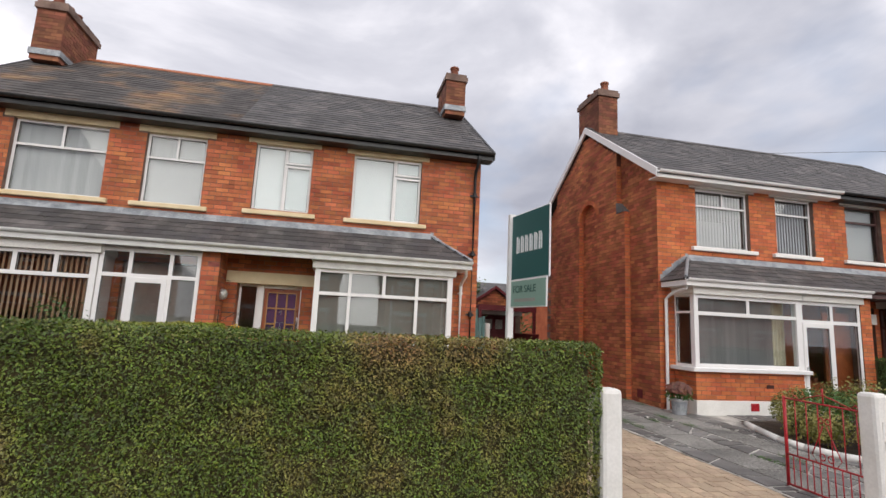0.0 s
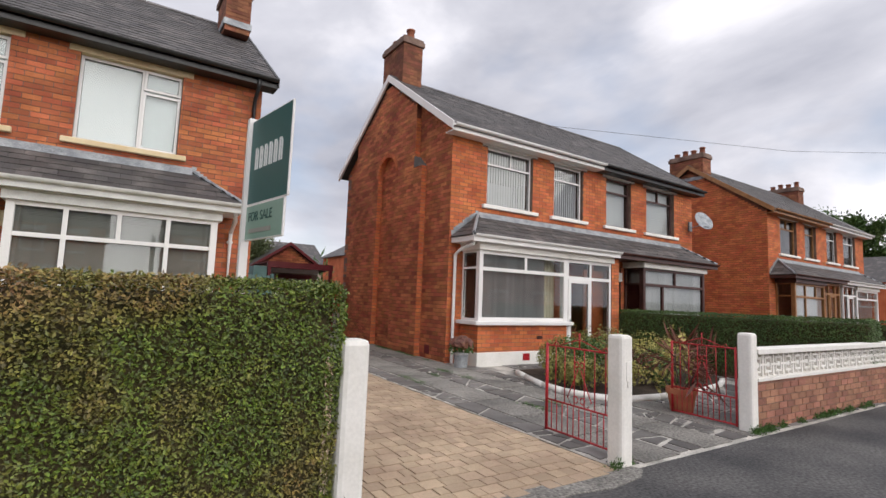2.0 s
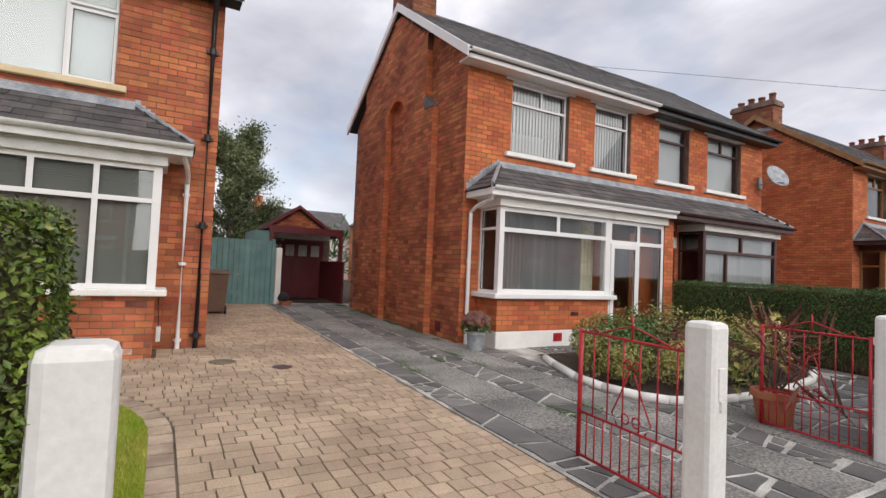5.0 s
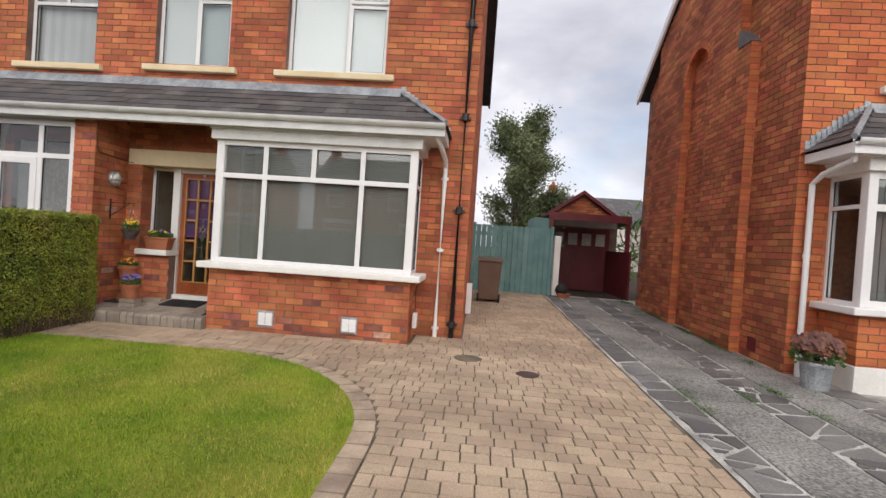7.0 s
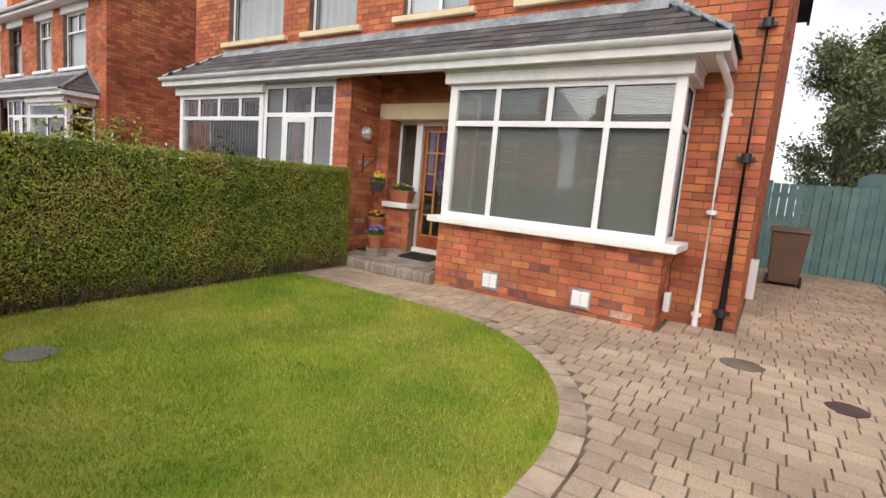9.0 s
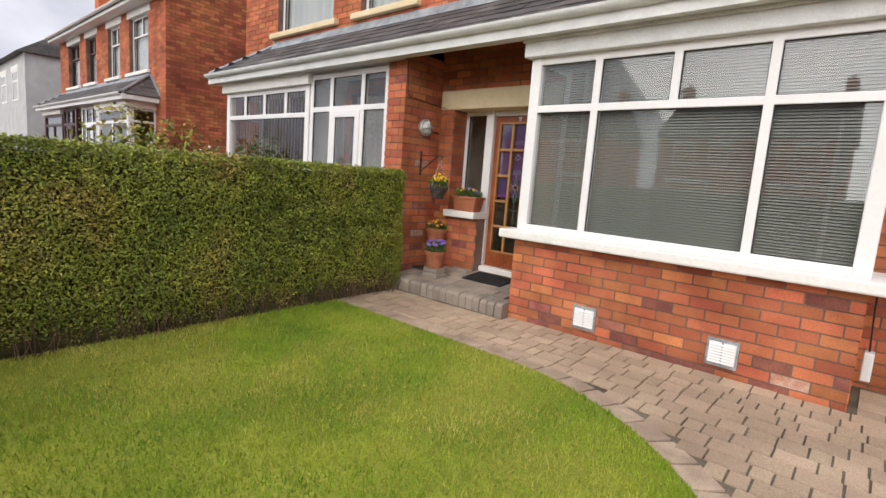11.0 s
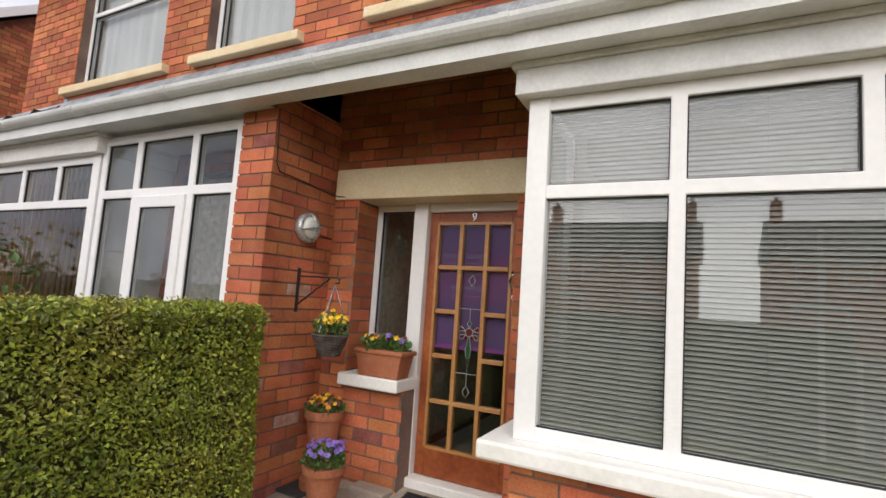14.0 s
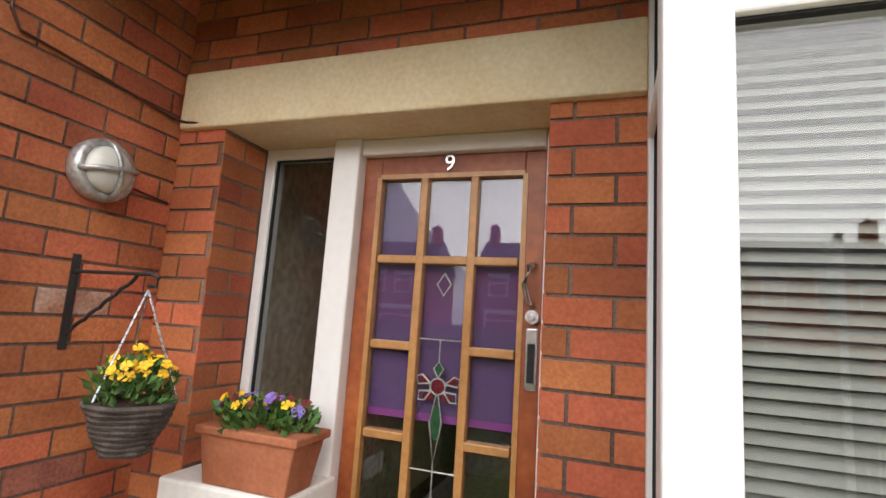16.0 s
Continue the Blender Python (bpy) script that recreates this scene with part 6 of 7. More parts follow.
link("lid", Geo().hexa([(2.96, 13.98, 1.14), (3.54, 13.98, 1.14), (3.53, 14.02, 1.195), (2.97, 14.02, 1.195), (2.96, 14.60, 1.14), (3.54, 14.60, 1.14), (3.53, 14.52, 1.225), (2.97, 14.52, 1.225)]), M["bin"], bin_, bevel=0.015)
link("grip", Geo().tube([(3.01, 14.62, 1.105), (3.49, 14.62, 1.105)], 0.018, 8), M["bin"], bin_)
for x in (3.02, 3.48):
    wv = Geo().lathe((0, 0, -0.025), [(0.06, 0), (0.098, 0.005), (0.098, 0.045), (0.06, 0.05)], 18)
    wv.v = [(x + z, 14.14 + a, 0.33 + b) for a, b, z in wv.v]
    wh = link("wheel", wv, M["rubber"], bin_)
    hv = Geo().lathe((0, 0, -0.028), [(0.055, 0), (0.055, 0.056)], 14)
    hv.v = [(x + z, 14.14 + a, 0.33 + b) for a, b, z in hv.v]
    link("hub", hv, M["lead"], wh)
GZ = gz(18)
gar = thing("garage", "brick garage with dark red doors and carport", "garage", at=(6.1, 19, GZ))
link("garage_wall", Geo().box(5.0, 7.25, 19.0, 19.25, GZ, 2.45).box(5.0, 5.2, 19.25, 24, GZ, 2.45).box(7.05, 7.25, 19.25, 24, GZ, 2.45), M["mortar"], gar)
wall(gar, "gable", (4.95, 18.95), (1, 0), 2.35, 2.45, 3.3, [], M["brick_gable"], M["mortar_dark"], thick=0.2, seed=91, top=lambda u: 2.46 + 0.78 * (1 - abs(u - 1.175) / 1.175))
link("roof", Geo().prism([(4.75, 2.42), (6.12, 3.36), (7.5, 2.42), (7.5, 2.36), (6.12, 3.29), (4.75, 2.36)], lambda p: (p[0], 18.85, p[1]), lambda p: (p[0], 24, p[1])), M["slate"], gar)
link("verge", Geo().prism([(4.75, 2.44), (6.12, 3.39), (7.5, 2.44), (7.5, 2.34), (6.12, 3.27), (4.75, 2.34)], lambda p: (p[0], 18.80, p[1]), lambda p: (p[0], 18.85, p[1])), M["dark_red"], gar)
dr_ = link("garage_door", Geo().box(5.25, 7.0, 18.9, 18.95, GZ, 2.2), M["dark_red"], gar, "dark red garage doors with small panes")
for k in range(5):
    link("door_board", Geo().box(5.27 + 0.345 * k, 5.59 + 0.345 * k, 18.885, 18.9, GZ + 0.05, 1.6), M["dark_red"], dr_)
for k in range(4):
    link("pane", Geo().box(5.32 + 0.42 * k, 5.60 + 0.42 * k, 18.892, 18.898, 1.68, 2.05), M["render_wall"] if k == 0 else M["room"], dr_)
cp = thing("carport", "dark red timber carport before the garage", "carport", at=(6.0, 17.4, GZ))
link("beam", Geo().box(4.85, 7.05, 16.9, 16.98, 2.32, 2.52), M["dark_red"], cp)
link("roof_sheet", Geo().box(4.85, 7.05, 16.95, 18.85, 2.46, 2.50), M["dark_red"], cp)
link("fascia", Geo().box(5.0, 7.0, 18.2, 18.24, 2.22, 2.42), M["gutter_grey"], cp)
for x in (4.92, 6.98):
    link("upright", Geo().box(x - 0.05, x + 0.05, 16.9, 17.0, gz(17) - 0.02, 2.32), M["dark_red"], cp)
link("side_panel", Geo().box(6.90, 6.95, 16.4, 18.85, gz(17), 1.55), M["dark_red"], cp)
link("side_shed", Geo().box(4.45, 4.9, 17.0, 18.8, gz(17), 2.35), M["teal_gate"], cp)
wp = thing("gate_pillar", "white rendered pillar beside the teal gate", "pillar", at=(4.98, 15.75, 0.15))
link("shaft", Geo().box(4.95, 5.11, 16.3, 16.5, 0.2, 1.85), M["white_paint"], wp, bevel=0.02)
tp = pot("flower_pot", (5.2, 16.0, gz(16.0)), 0.14, 0.17, 0.12, "low terracotta bowl by the carport")
bg = thing("garden_bag", "dark bundled garden bag on the pot", "bag", at=(5.1, 15.3, 0.25))
link("bag", Geo().lathe((5.15, 16.05, gz(16.0) + 0.1), [(0.10, 0), (0.16, 0.08), (0.12, 0.2), (0.03, 0.26)], 12), M["rubber"], bg, smooth=True)


# ---- trees and distance ----
def tree(name, x, y, z0, h, r, crown0, mat, label, n, size, seed, narrow=1.0):
    T = thing(name, label, "tree", at=(x, y, z0))
    rng = random.Random(seed)
    trunk = Geo().tube([(x, y, z0), (x + 0.05, y, z0 + h * 0.3), (x - 0.06, y + 0.05, z0 + h * 0.6), (x, y, z0 + h * 0.92)], 0.05 * h ** 0.7, 9, True, 0.02)
    link("trunk", trunk, M["bark"], T, smooth=True)
    ends = []
    g = Geo()
    for k in range(34):
        f = rng.uniform(0.0, 1.0)
        zb = z0 + crown0 + (h - crown0) * f * 0.85
        a = rng.uniform(0, 6.283)
        L = r * (1.05 - 0.75 * abs(f - 0.35)) * rng.uniform(0.55, 1.0)
        e = (x + L * math.cos(a), y + L * math.sin(a), zb + L * rng.uniform(0.3, 0.9))
        g.tube([(x, y, zb - 0.3), ((x + e[0]) / 2, (y + e[1]) / 2, (zb + e[2]) / 2 + 0.1), e], 0.03, 5, False, 0.008)
        ends.append((e, zb, a, L))
    link("limb", g, M["bark"], T, kind="stuff")
    def place(q):
        e, zb, a, L = q.choice(ends)
        f = q.uniform(0.35, 1.1)
        c = Vector((x + (e[0] - x) * f, y + (e[1] - y) * f, zb + (e[2] - zb) * f))
        v = Vector((q.gauss(0, 1), q.gauss(0, 1), q.gauss(0, 1)))
        return tuple(c + v * r * 0.105), (math.cos(a), math.sin(a), -0.7)
    link("crown", leaves(n, place, size, rng, 0.45, -0.1, True), M[mat], T, kind="stuff")
    return T
tree("willow_tree", 4.2, 21.0, 0.15, 6.0, 1.75, 1.0, "tree_leaf", "grey-green feathery tree behind the teal gate", 42000, 0.12, 5)
tree("broadleaf_tree", 58.0, 17.8, 0.1, 10.4, 3.5, 3.0, "leaf_dark", "large dark green tree beyond the row", 26000, 0.34, 6)
tree("broadleaf_tree", 62.0, 10.5, 0.1, 9.0, 3.4, 3.0, "leaf", "distant dark green tree at the street's end", 14000, 0.35, 7)
shrub("palm_shrub", 9.6, 26.0, 0.15, 0.9, 3.2, "herb", "spiky green shrub behind the carport", 260, 0.6, 8, aspect=0.15)
shrub("garden_shrub", 4.9, 17.6, 0.15, 0.5, 2.3, "tree_leaf", "sparse shrub above the teal gate", 300, 0.12, 9)


def plain_house(x0, x1, y0, y1, ze, zr, wallm, along, label, wins=(), chim=()):
    """A far house: walls, pitched roof with its ridge along x or y, windows and chimneys."""
    H = thing("far_house", label, "house", at=((x0 + x1) / 2, (y0 + y1) / 2, 0))
    link("wall", Geo().box(x0, x1, y0, y1, -0.1, ze), M[wallm], H)
    if along == "x":
        ym = (y0 + y1) / 2
        link("roof", Geo().prism([(y0 - 0.3, ze), (ym, zr), (y1 + 0.3, ze)], lambda p: (x0 - 0.2, p[0], p[1]), lambda p: (x1 + 0.2, p[0], p[1])), M["slate"], H)
    else:
        xm = (x0 + x1) / 2
        link("roof", Geo().prism([(x0 - 0.3, ze), (xm, zr), (x1 + 0.3, ze)], lambda p: (p[0], y0 - 0.2, p[1]), lambda p: (p[0], y1 + 0.2, p[1])), M["slate"], H)
    for o, U, w, z0, z1 in wins:
        window(H, o, U, w, z0, z1, "upvc", trans=z0 + (z1 - z0) * 0.65, fw=0.1, deep=0.06)
        N = (U[1], -U[0])
        link("lintel", Geo().slab(o, U, -0.15, w + 0.15, -0.02, 0.01, z1, z1 + 0.22), M["white_paint"], H)
    for cx_, cy_, t in chim:
        link("chimney", Geo().box(cx_ - 0.3, cx_ + 0.3, cy_ - 0.5, cy_ + 0.5, ze, t), M["brick_b"], H)
        link("chimney_pot", Geo().lathe((cx_, cy_, t), [(0.13, 0), (0.1, 0.3)], 10), M["terracotta"], H)
    return H
plain_house(7.8, 15.5, 40, 48, 3.6, 5.9, "white_paint", "x", "pale far house with grey roof beyond gardens", [((9.5, 39.98), (1, 0), 1.2, 2.0, 3.2)], [(8.6, 43.5, 6.6)])
plain_house(14.8, 22.0, 33, 39, 4.4, 6.6, "brick_b", "y", "far brick gable house behind the row", [((17.5, 32.98), (1, 0), 1.2, 2.4, 3.8)])
wins = [((47.98, yy), (0, -1), 1.3, zz, zz + 1.25) for yy in (4, 6.5, 9, 12, 15, 18) for zz in (2.1,)]
plain_house(48, 55, 0, 26, 4.0, 6.2, "brick_b", "y", "far brick terrace across the end of the street", wins, [(51.5, 4, 7.1), (51.5, 16, 7.1)])
plain_house(-36, -27, 10, 17, 5.6, 8.2, "render_wall", "x", "grey rendered house further down the row", [((-30.0, 9.98), (1, 0), 1.4, 3.6, 5.0), ((-33.0, 9.98), (1, 0), 1.4, 3.6, 5.0)], [(-28, 13.5, 9.4)])
for k, xx in enumerate((-24, -10, 4, 18, 32)):
    plain_house(xx, xx + 10.2, -29, -22, 5.4, 8.0, "brick_b", "x", "brick house across the road", [((xx + 2.4, -21.98), (-1, 0), 1.4, 3.6, 5.0), ((xx + 4.4, -21.98), (-1, 0), 1.2, 3.6, 5.0), ((xx + 7.0, -21.98), (-1, 0), 1.2, 3.6, 5.0), ((xx + 9.2, -21.98), (-1, 0), 1.4, 3.6, 5.0), ((xx + 3.4, -21.98), (-1, 0), 2.6, 0.9, 2.5), ((xx + 9.4, -21.98), (-1, 0), 2.6, 0.9, 2.5)], [(xx + 0.5, -25.5, 9.2), (xx + 9.7, -25.5, 9.2)])
ow = thing("overhead_cable", "thin dark overhead cable across the street", "cable", at=(20, 8, 8))
link("wire", Geo().tube([(11.9, 12.9, 7.6), (20, 8, 7.1), (32, 0, 7.4), (40, -6, 7.8)], 0.006, 5), M["black"], ow)

# ---- bed and shrubs of the orange house ----
bed_pts = [(7.45, 7.95), (7.25, 7.5), (6.98, 6.8), (6.93, 6.3), (7.02, 5.85), (7.2, 5.6), (7.5, 5.45), (8.1, 5.38), (8.8, 5.38), (9.6, 5.45), (10.4, 5.6), (11.1, 5.9)]
kerb = thing("bed_kerb", "white painted kerb edging the flower bed", "kerb", at=(7.5, 6, 0.03))
for k, (p, q) in enumerate(zip(bed_pts, bed_pts[1:])):
    link("kerb_stone", Geo().tube([(p[0], p[1], gz(p[1]) + 0.05), (q[0], q[1], gz(q[1]) + 0.05)], 0.055, 8), M["white_paint"], kerb, smooth=True)
g = Geo()
g.v = [(x, y, gz(y) + 0.05) for x, y in bed_pts + [(11.6, 6.3), (11.7, 8.2), (7.5, 8.2)]]
g.f = [tuple(range(len(g.v)))]
link("flower_bed", g, M["soil"], None, "dark soil bed before the orange house", kind="structure", category="flower bed")
M["shrub_yellow"] = mixed("golden_leaf", (0.26, 0.25, 0.05), (0.50, 0.44, 0.14), 6, 30, 0.55, bump=0, vary=0.3, per="island")
M["shrub_red"] = mixed("reddish_leaf", (0.10, 0.035, 0.025), (0.20, 0.07, 0.04), 6, 30, 0.55, bump=0, vary=0.3, per="island")
M["shrub_olive"] = mixed("olive_leaf", (0.15, 0.16, 0.03), (0.32, 0.29, 0.08), 6, 30, 0.55, bump=0, vary=0.3, per="island")
kinds = [("herb", "low green bedding shrub"), ("shrub_olive", "olive green rounded shrub"), ("shrub_yellow", "golden variegated shrub"), ("shrub_red", "reddish brown low shrub")]
for k, (x, y, r, h, m) in enumerate(((7.45, 6.9, 0.32, 0.5, 1), (7.35, 6.2, 0.3, 0.42, 1), (7.8, 5.85, 0.3, 0.5, 2), (7.95, 6.6, 0.4, 0.7, 0), (8.5, 6.1, 0.35, 0.55, 3), (8.6, 6.9, 0.42, 0.75, 1), (9.2, 6.2, 0.38, 0.5, 0), (9.4, 7.2, 0.45, 0.65, 3), (10.0, 6.4, 0.4, 0.55, 1), (10.5, 7.0, 0.45, 0.7, 2), (11.0, 6.6, 0.4, 0.6, 3), (8.0, 7.5, 0.3, 0.6, 1), (9.0, 5.75, 0.25, 0.35, 0), (9.9, 5.8, 0.25, 0.35, 3))):
    shrub("shrub", x, y, gz(y) + 0.05, r * 1.15, h * 1.25, kinds[m][0], kinds[m][1] + " in the flower bed", 1600, 0.055, 100 + k)
shrub("cordyline", 7.7, 4.75, gz(4.7) + 0.3, 0.3, 0.75, "shrub_red", "red spiky plant in a pot by the gate", 90, 0.42, 130, aspect=0.08)
cpot = pot("flower_pot", (7.7, 4.75, gz(4.7)), 0.15, 0.2, 0.34, "large terracotta pot holding a spiky plant")
shrub("climber", 7.95, 5.0, 0.1, 0.3, 1.15, "shrub_yellow", "tall pale-leaved plant by the gate", 260, 0.09, 131)
zp = thing("metal_planter", "grey metal planter with red-green bush", "planter", at=(7.02, 9.25, 0.07))
link("planter_body", Geo().lathe((6.84, 9.0, gz(9)), [(0.13, 0), (0.16, 0.3), (0.165, 0.32), (0.15, 0.32), (0.14, 0.28)], 20), M["lead"], zp)
link("planter_band", Geo().lathe((6.84, 9.0, gz(9) + 0.27), [(0.162, 0), (0.168, 0.01), (0.168, 0.03), (0.162, 0.04)], 20), M["alu"], zp)
flowers(zp, (6.84, 9.0, gz(9) + 0.3), 0.22, 0.22, 0.3, 260, (("shrub_red", 190, 0.06),), 140, 0.07)
# gardens down the row
shrub("garden_bush", -8.3, 8.7, 0.05, 1.15, 2.2, "leaf", "leafy green bush in the next garden", 2600, 0.11, 150)
shrub("garden_bush", -6.4, 8.5, 0.05, 0.5, 1.75, "herb", "light green shrub with pale flowers", 500, 0.09, 151, flower="white_paint")
shrub("garden_bush", -12.0, 7.8, 0.05, 0.9, 1.6, "shrub_olive", "yellow-green bush down the row", 900, 0.12, 152)
shrub("garden_bush", -4.6, 8.9, 0.05, 0.45, 1.85, "leaf_dark", "dark green bush under the neighbour's window", 700, 0.08, 153)

# ---- paving ----
def drive_left(y):
    if y < EY:
        return 2.318
    if y < EY + ERY + 0.15:
        return EX + (ERX + 0.17) * math.sqrt(max(0.0, 1 - ((y - EY) / (ERY + 0.17)) ** 2))
    if y < 9.38:
        return -2.3
    if y < 9.5:
        return -0.55
    if y < 10.15:
        return 2.16
    return 2.81
drive = thing("driveway", "buff block-paved drive with uneven rectangular blocks", "driveway", at=(3.5, 8, 0.05), kind="structure")
g = Geo()
g.v = [(-2.3, 3.5, gz(3.5) + 0.003), (4.74, 3.5, gz(3.5) + 0.003), (4.74, 16.5, gz(16.5) + 0.003), (-2.3, 16.5, gz(16.5) + 0.003)]
g.f = [(0, 1, 2, 3)]
link("joint_bed", g, M["joint"], drive)
rng = random.Random(7)
shared = {}
def paver_data(w, d):
    key = (w, d)
    if key not in shared:
        c = 0.004
        q = Geo()
        q.hexa([(c, c, 0.012), (w - c, c, 0.012), (w - c, d - c, 0.012), (c, d - c, 0.012), (0, 0, -0.02), (w, 0, -0.02), (w, d, -0.02), (0, d, -0.02)])
        shared[key] = q
    return shared[key]
rest = Geo()
datas = {}
y = 3.56
near = 0
while y < 16.3:
    d = rng.choice((0.13, 0.146, 0.146, 0.16))
    x = drive_left(y + d / 2) + 0.012
    x_end = 4.72
    while x < x_end - 0.05:
        w = min(rng.choice((0.10, 0.146, 0.146, 0.196, 0.196)), x_end - x)
        q = paver_data(round(w, 3), d)
        dz = rng.uniform(-0.003, 0.003)
        if 6.6 < y < 9.0 and x > 1.3 and near < 300 and w > 0.09:
            key = (round(w, 3), d)
            if key not in datas:
                datas[key] = q.data("paving_block", M["paver_piece"])
            ob = new("paving_block", datas[key])
            ob.matrix_world = pose(x, y, gz(y) + dz, 0.7, 0, rng.uniform(-0.8, 0.8))
            ob.parent = drive
            near += 1
        else:
            b = len(rest.v)
            for vx, vy, vz in q.v:
                rest.v.append((x + vx, y + vy, gz(y + vy) + vz + dz))
            rest.f += [tuple(b + i for i in f) for f in q.f]
        x += w + 0.005
    y += d + 0.005
link("paving_blocks", rest, M["paver"], drive, kind="stuff")
edging = thing("lawn_edging", "row of buff blocks edging the lawn", "edging", at=(2.2, 6, 0.03), kind="structure")
path_e = [(2.15, 3.72 + 0.21 * k) for k in range(13)]
a = 0.0
while a < 1.56:
    path_e.append((EX + ERX * math.cos(a), EY + ERY * math.sin(a)))
    a += 0.21 / math.hypot(ERX * math.sin(a), ERY * math.cos(a))
path_e += [(-0.2 - 0.21 * k, 8.5) for k in range(10)]
for p, q in zip(path_e, path_e[1:]):
    t = Vector((q[0] - p[0], q[1] - p[1]))
    L = t.length
    t.normalize()
    n = Vector((t.y, -t.x))
    e = Geo()
    c = [(p[0] + t.x * 0.004, p[1] + t.y * 0.004), (q[0] - t.x * 0.004, q[1] - t.y * 0.004)]
    w = 0.165
    outer = [(c[1][0] + n.x * w, c[1][1] + n.y * w), (c[0][0] + n.x * w, c[0][1] + n.y * w)]
    ring = c + outer
    top = gz(p[1]) + 0.016
    e.v = [(x, y, top) for x, y in ring] + [(x, y, top - 0.05) for x, y in ring]
    e.f = [(3, 2, 1, 0), (0, 1, 5, 4), (1, 2, 6, 5), (2, 3, 7, 6), (3, 0, 4, 7)]
    link("edging_block", e, M["edging"], edging)
for nm, x, y, r, m, lb in (("drain_cover", 2.93, 9.04, 0.17, "rubber", "dark round stained cover in the paving"), ("drain_grate", 3.585, 8.55, 0.13, "brown_frame", "small rusty drain grate in the paving")):
    t = thing(nm, lb, "drain cover", at=(x, y, gz(y)))
    link("plate", Geo().lathe((x, y, gz(y) + 0.004), [(r, 0), (r, 0.011), (r * 0.85, 0.012), (0.0, 0.012)], 20), M["joint"] if m == "rubber" else M[m], t)

# crazy paving: convex pieces split off one another
crazy = thing("crazy_paving", "grey crazy paving with pale mortar joints", "paving", at=(6, 6, 0.03), kind="structure")
g = Geo()
g.v = [(4.75, 3.55, gz(3.55) + 0.004), (11.95, 3.55, gz(3.55) + 0.004), (11.95, 16.5, gz(16.5) + 0.004), (4.75, 16.5, gz(16.5) + 0.004)]
g.f = [(0, 1, 2, 3)]
link("mortar_bed", g, M["crazy_joint"], crazy)
rng = random.Random(12)
def split(poly, a, n):
    """Cut a convex polygon by the line through a with normal n."""
    left, right = [], []
    for i, p in enumerate(poly):
        q = poly[(i + 1) % len(poly)]
        dp, dq = (p - a).dot(n), (q - a).dot(n)
        (left if dp >= 0 else right).append(p)
        if dp * dq < 0:
            c = p + (q - p) * (dp / (dp - dq))
            left.append(c)
            right.append(c)
    return left, right
def area(poly):
    return abs(sum(p.x * q.y - q.x * p.y for p, q in zip(poly, poly[1:] + poly[:1]))) / 2
def rect(x0, x1, y0, y1):
    return [Vector((x0, y0)), Vector((x1, y0)), Vector((x1, y1)), Vector((x0, y1))]
work = [rect(4.77, 5.12, 3.6, 16.4), rect(5.76, 6.2, 3.6, 16.4), rect(6.82, 7.25, 3.6, 9.0), rect(7.9, 11.9, 3.6, 9.0)]
done, slabs = [], []
for sx, sw, sy1 in ((5.12, 0.64, 16.4), (6.2, 0.62, 16.4), (7.25, 0.65, 5.6)):
    sy = 3.6
    while sy < sy1 - 0.2:
        sl = min(rng.choice((0.62, 0.92, 0.92)), sy1 - sy)
        slabs.append(rect(sx + 0.01 + rng.uniform(0, 0.012), sx + sw - 0.01 - rng.uniform(0, 0.012), sy + 0.008, sy + sl - 0.008 - rng.uniform(0, 0.02)))
        sy += sl
for p in slabs:
    top = [(v.x, v.y, gz(v.y) + 0.016) for v in p]
    e = Geo()
    e.v = top + [(x, y, z - 0.03) for x, y, z in top]
    e.f = [(0, 1, 2, 3)] + [(i, i + 4, (i + 1) % 4 + 4, (i + 1) % 4) for i in range(4)]
    link("gravel_slab", e, M["gravel_slab"], crazy)
while work:
    poly = work.pop()
    if len(poly) < 3 or area(poly) < 0.01:
        continue
    if area(poly) < rng.choice((0.05, 0.09, 0.14, 0.22)):
        done.append(poly)
        continue
    c = sum(poly, Vector((0, 0))) / len(poly)
    xs, ys_ = [p.x for p in poly], [p.y for p in poly]
    horiz = (max(xs) - min(xs)) > (max(ys_) - min(ys_))
    ang = (0 if horiz else math.pi / 2) + rng.gauss(0, 0.35)
    c = c + Vector((rng.gauss(0, 0.1), rng.gauss(0, 0.1)))
    work += list(split(poly, c, Vector((math.cos(ang), math.sin(ang)))))
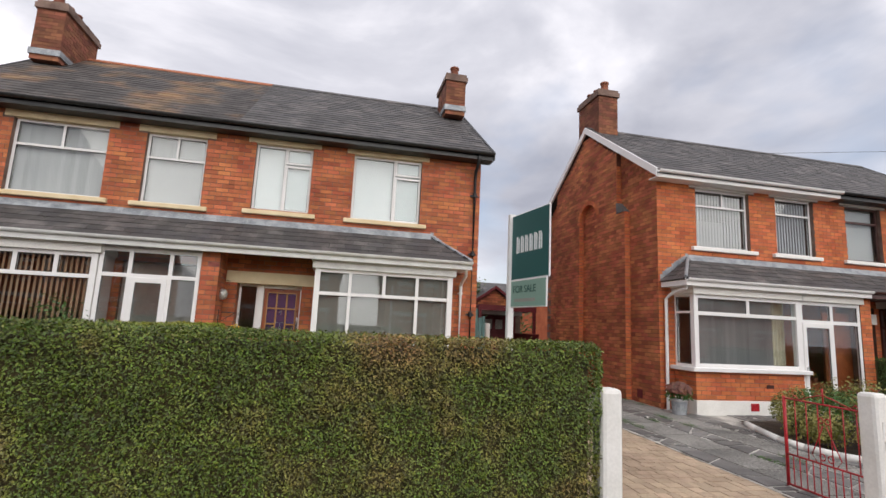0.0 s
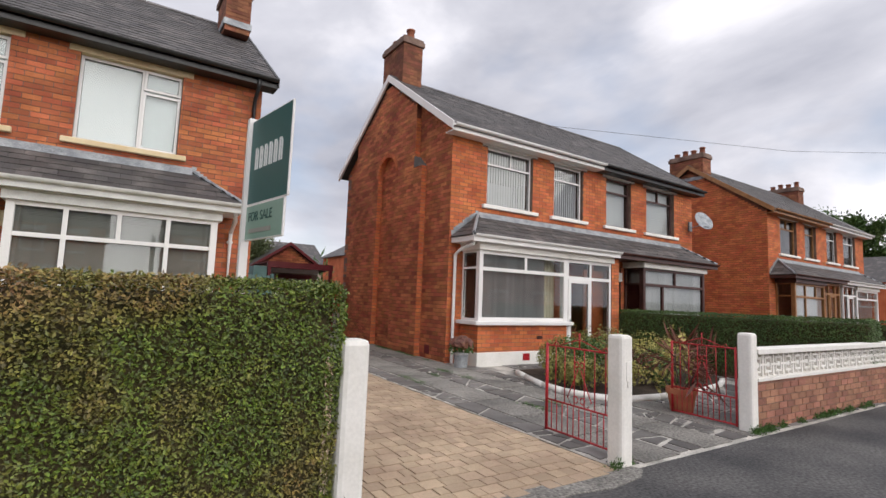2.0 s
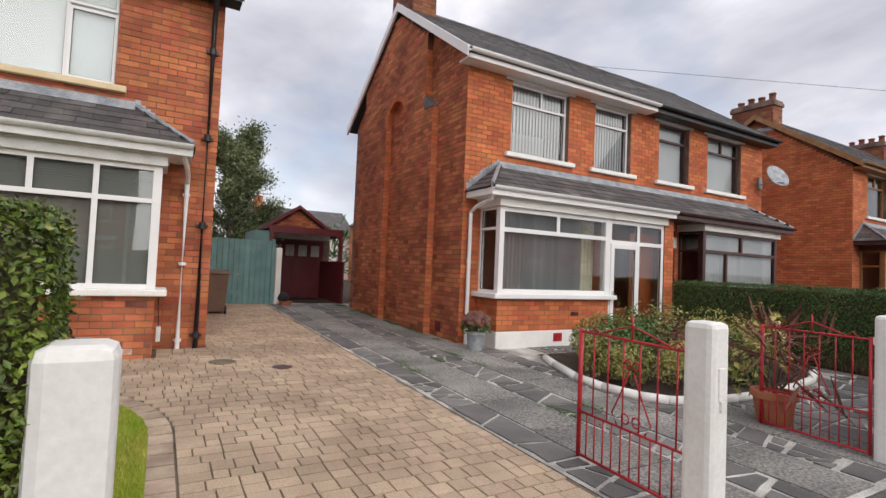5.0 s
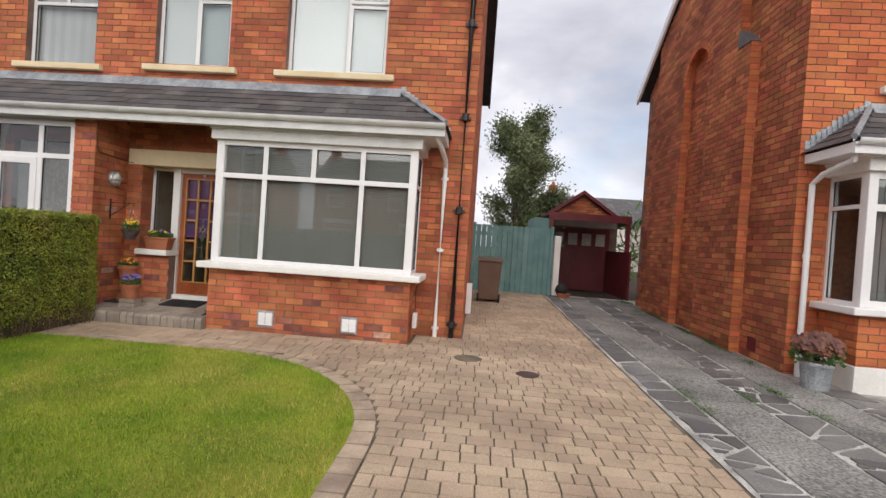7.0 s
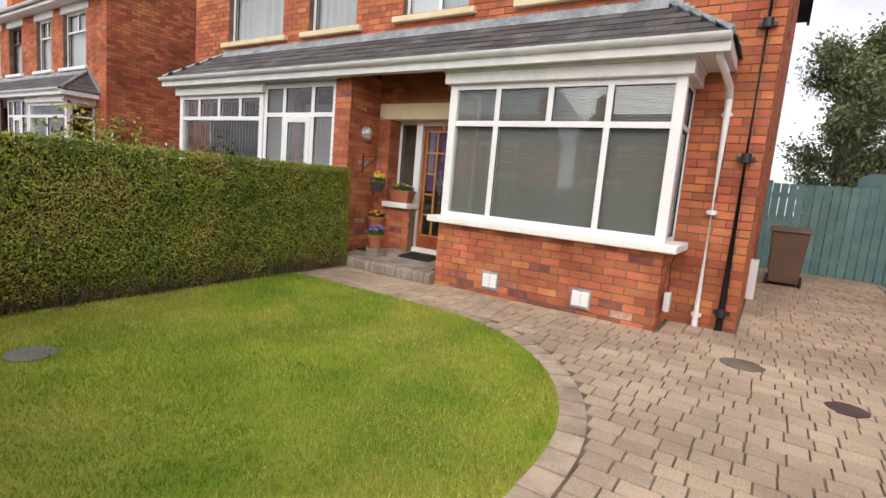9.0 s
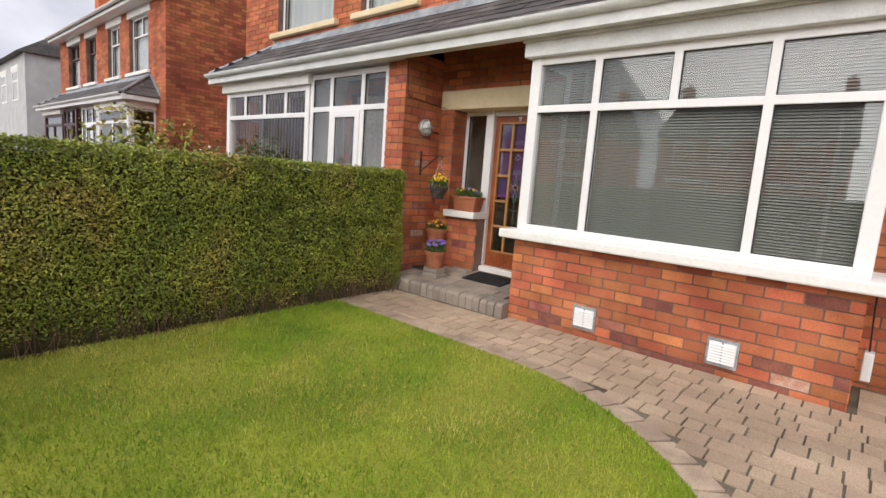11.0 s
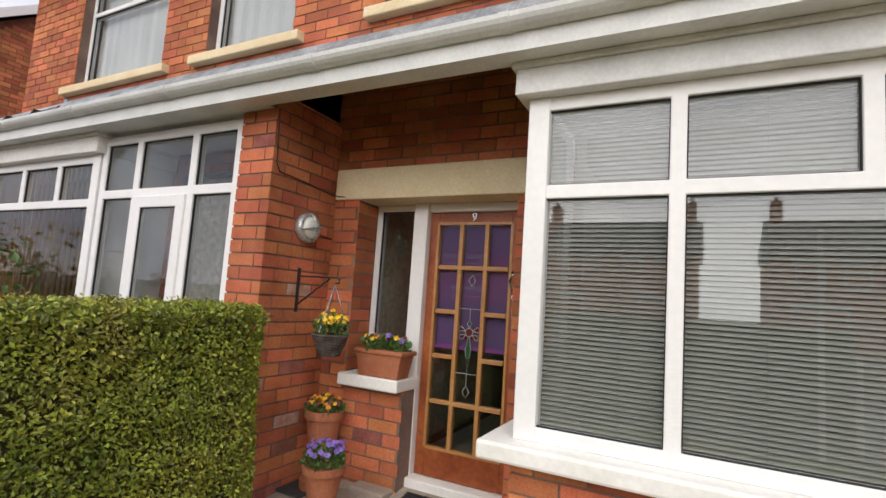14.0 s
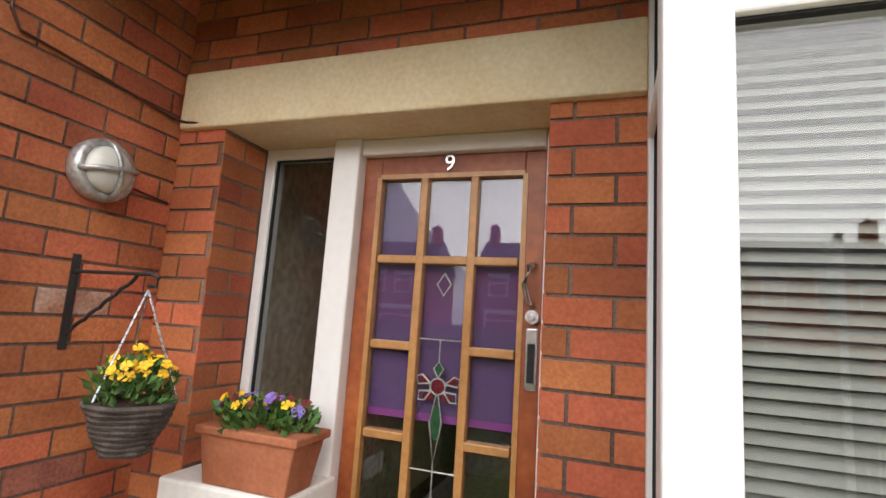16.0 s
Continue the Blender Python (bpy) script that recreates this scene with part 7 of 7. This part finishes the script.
for poly in done:
    c = sum(poly, Vector((0, 0))) / len(poly)
    if (c.x > 7.3 and 5.6 < c.y < 8.2 and c.x < 11.7) or (c.x > 7.3 and c.y > 8.95):
        continue
    e = Geo()
    size = math.sqrt(area(poly))
    k = max(0.5, 1 - 0.045 / size * rng.uniform(0.5, 1.8))
    pts = [c + (p - c) * k for p in poly]
    rough = []
    for p, q in zip(pts, pts[1:] + pts[:1]):
        rough.append(p)
        if (q - p).length > 0.25:
            m_ = (p + q) / 2
            rough.append(m_ + Vector((rng.gauss(0, 0.010), rng.gauss(0, 0.010))))
    dz = rng.uniform(-0.003, 0.004)
    n = len(rough)
    e.v = [(p.x, p.y, gz(p.y) + 0.014 + dz) for p in rough] + [(p.x + (p.x - c.x) * 0.01, p.y + (p.y - c.y) * 0.01, gz(p.y) - 0.01) for p in rough]
    e.f = [tuple(range(n))] + [(i, i + n, (i + 1) % n + n, (i + 1) % n) for i in range(n)]
    link("slab", e, M["crazy"], crazy)

moss = thing("moss", "low moss and weeds along the gable's foot", "moss", at=(6.85, 12, 0.1), kind="stuff")
rng = random.Random(31)
spots = [(6.8 - abs(rng.gauss(0, 0.09)), rng.uniform(9.9, 16.0)) for _ in range(26)] + [(5.14 + rng.choice((0, 0.63, 1.06, 1.68)), rng.uniform(5.5, 9.0)) for _ in range(9)]
def moss_spot(q):
    x, y = q.choice(spots)
    x, y = min(x + q.gauss(0, 0.05), 6.85 if not 10.6 < y < 14.6 else 6.70), y + q.gauss(0, 0.12)
    return (x, y, gz(y) + 0.018 + abs(q.gauss(0, 0.012))), (0, 0, 1)
link("moss_mass", leaves(5000, moss_spot, 0.022, rng, face=True), M["herb"], moss, kind="stuff")

weeds = thing("weeds", "green weeds along the foot of the front wall", "weeds", at=(8.5, 3.62, 0.0), kind="stuff")
rng = random.Random(53)
tufts = [(7.38 + rng.random() ** 1.6 * 4.0, 3.655 - abs(rng.gauss(0, 0.02))) for _ in range(20)] + [(4.72, 3.62), (4.92, 3.66), (7.40, 3.62)]
def weed_spot(q):
    x, y = q.choice(tufts)
    return (x + q.gauss(0, 0.05), min(y + q.gauss(0, 0.025), 3.66), 0.006 + abs(q.gauss(0, 0.035))), (0, -0.4, 1)
link("weed_mass", leaves(2600, weed_spot, 0.035, rng, 0.35), M["herb"], weeds, kind="stuff")
outline = [(2.1, 3.44), (2.5, 3.40), (3.0, 3.43), (3.4, 3.36), (3.9, 3.40), (4.3, 3.33), (4.75, 3.38), (4.95, 3.50), (4.92, 3.64), (4.3, 3.66), (3.2, 3.65), (2.1, 3.66)]
link("concrete_strip", Geo().prism(outline, lambda p: (p[0], p[1], 0.013), lambda p: (p[0], p[1], -0.02)), M["gravel_slab"], None, "rough grey concrete strip before the block paving", kind="structure", category="paving")
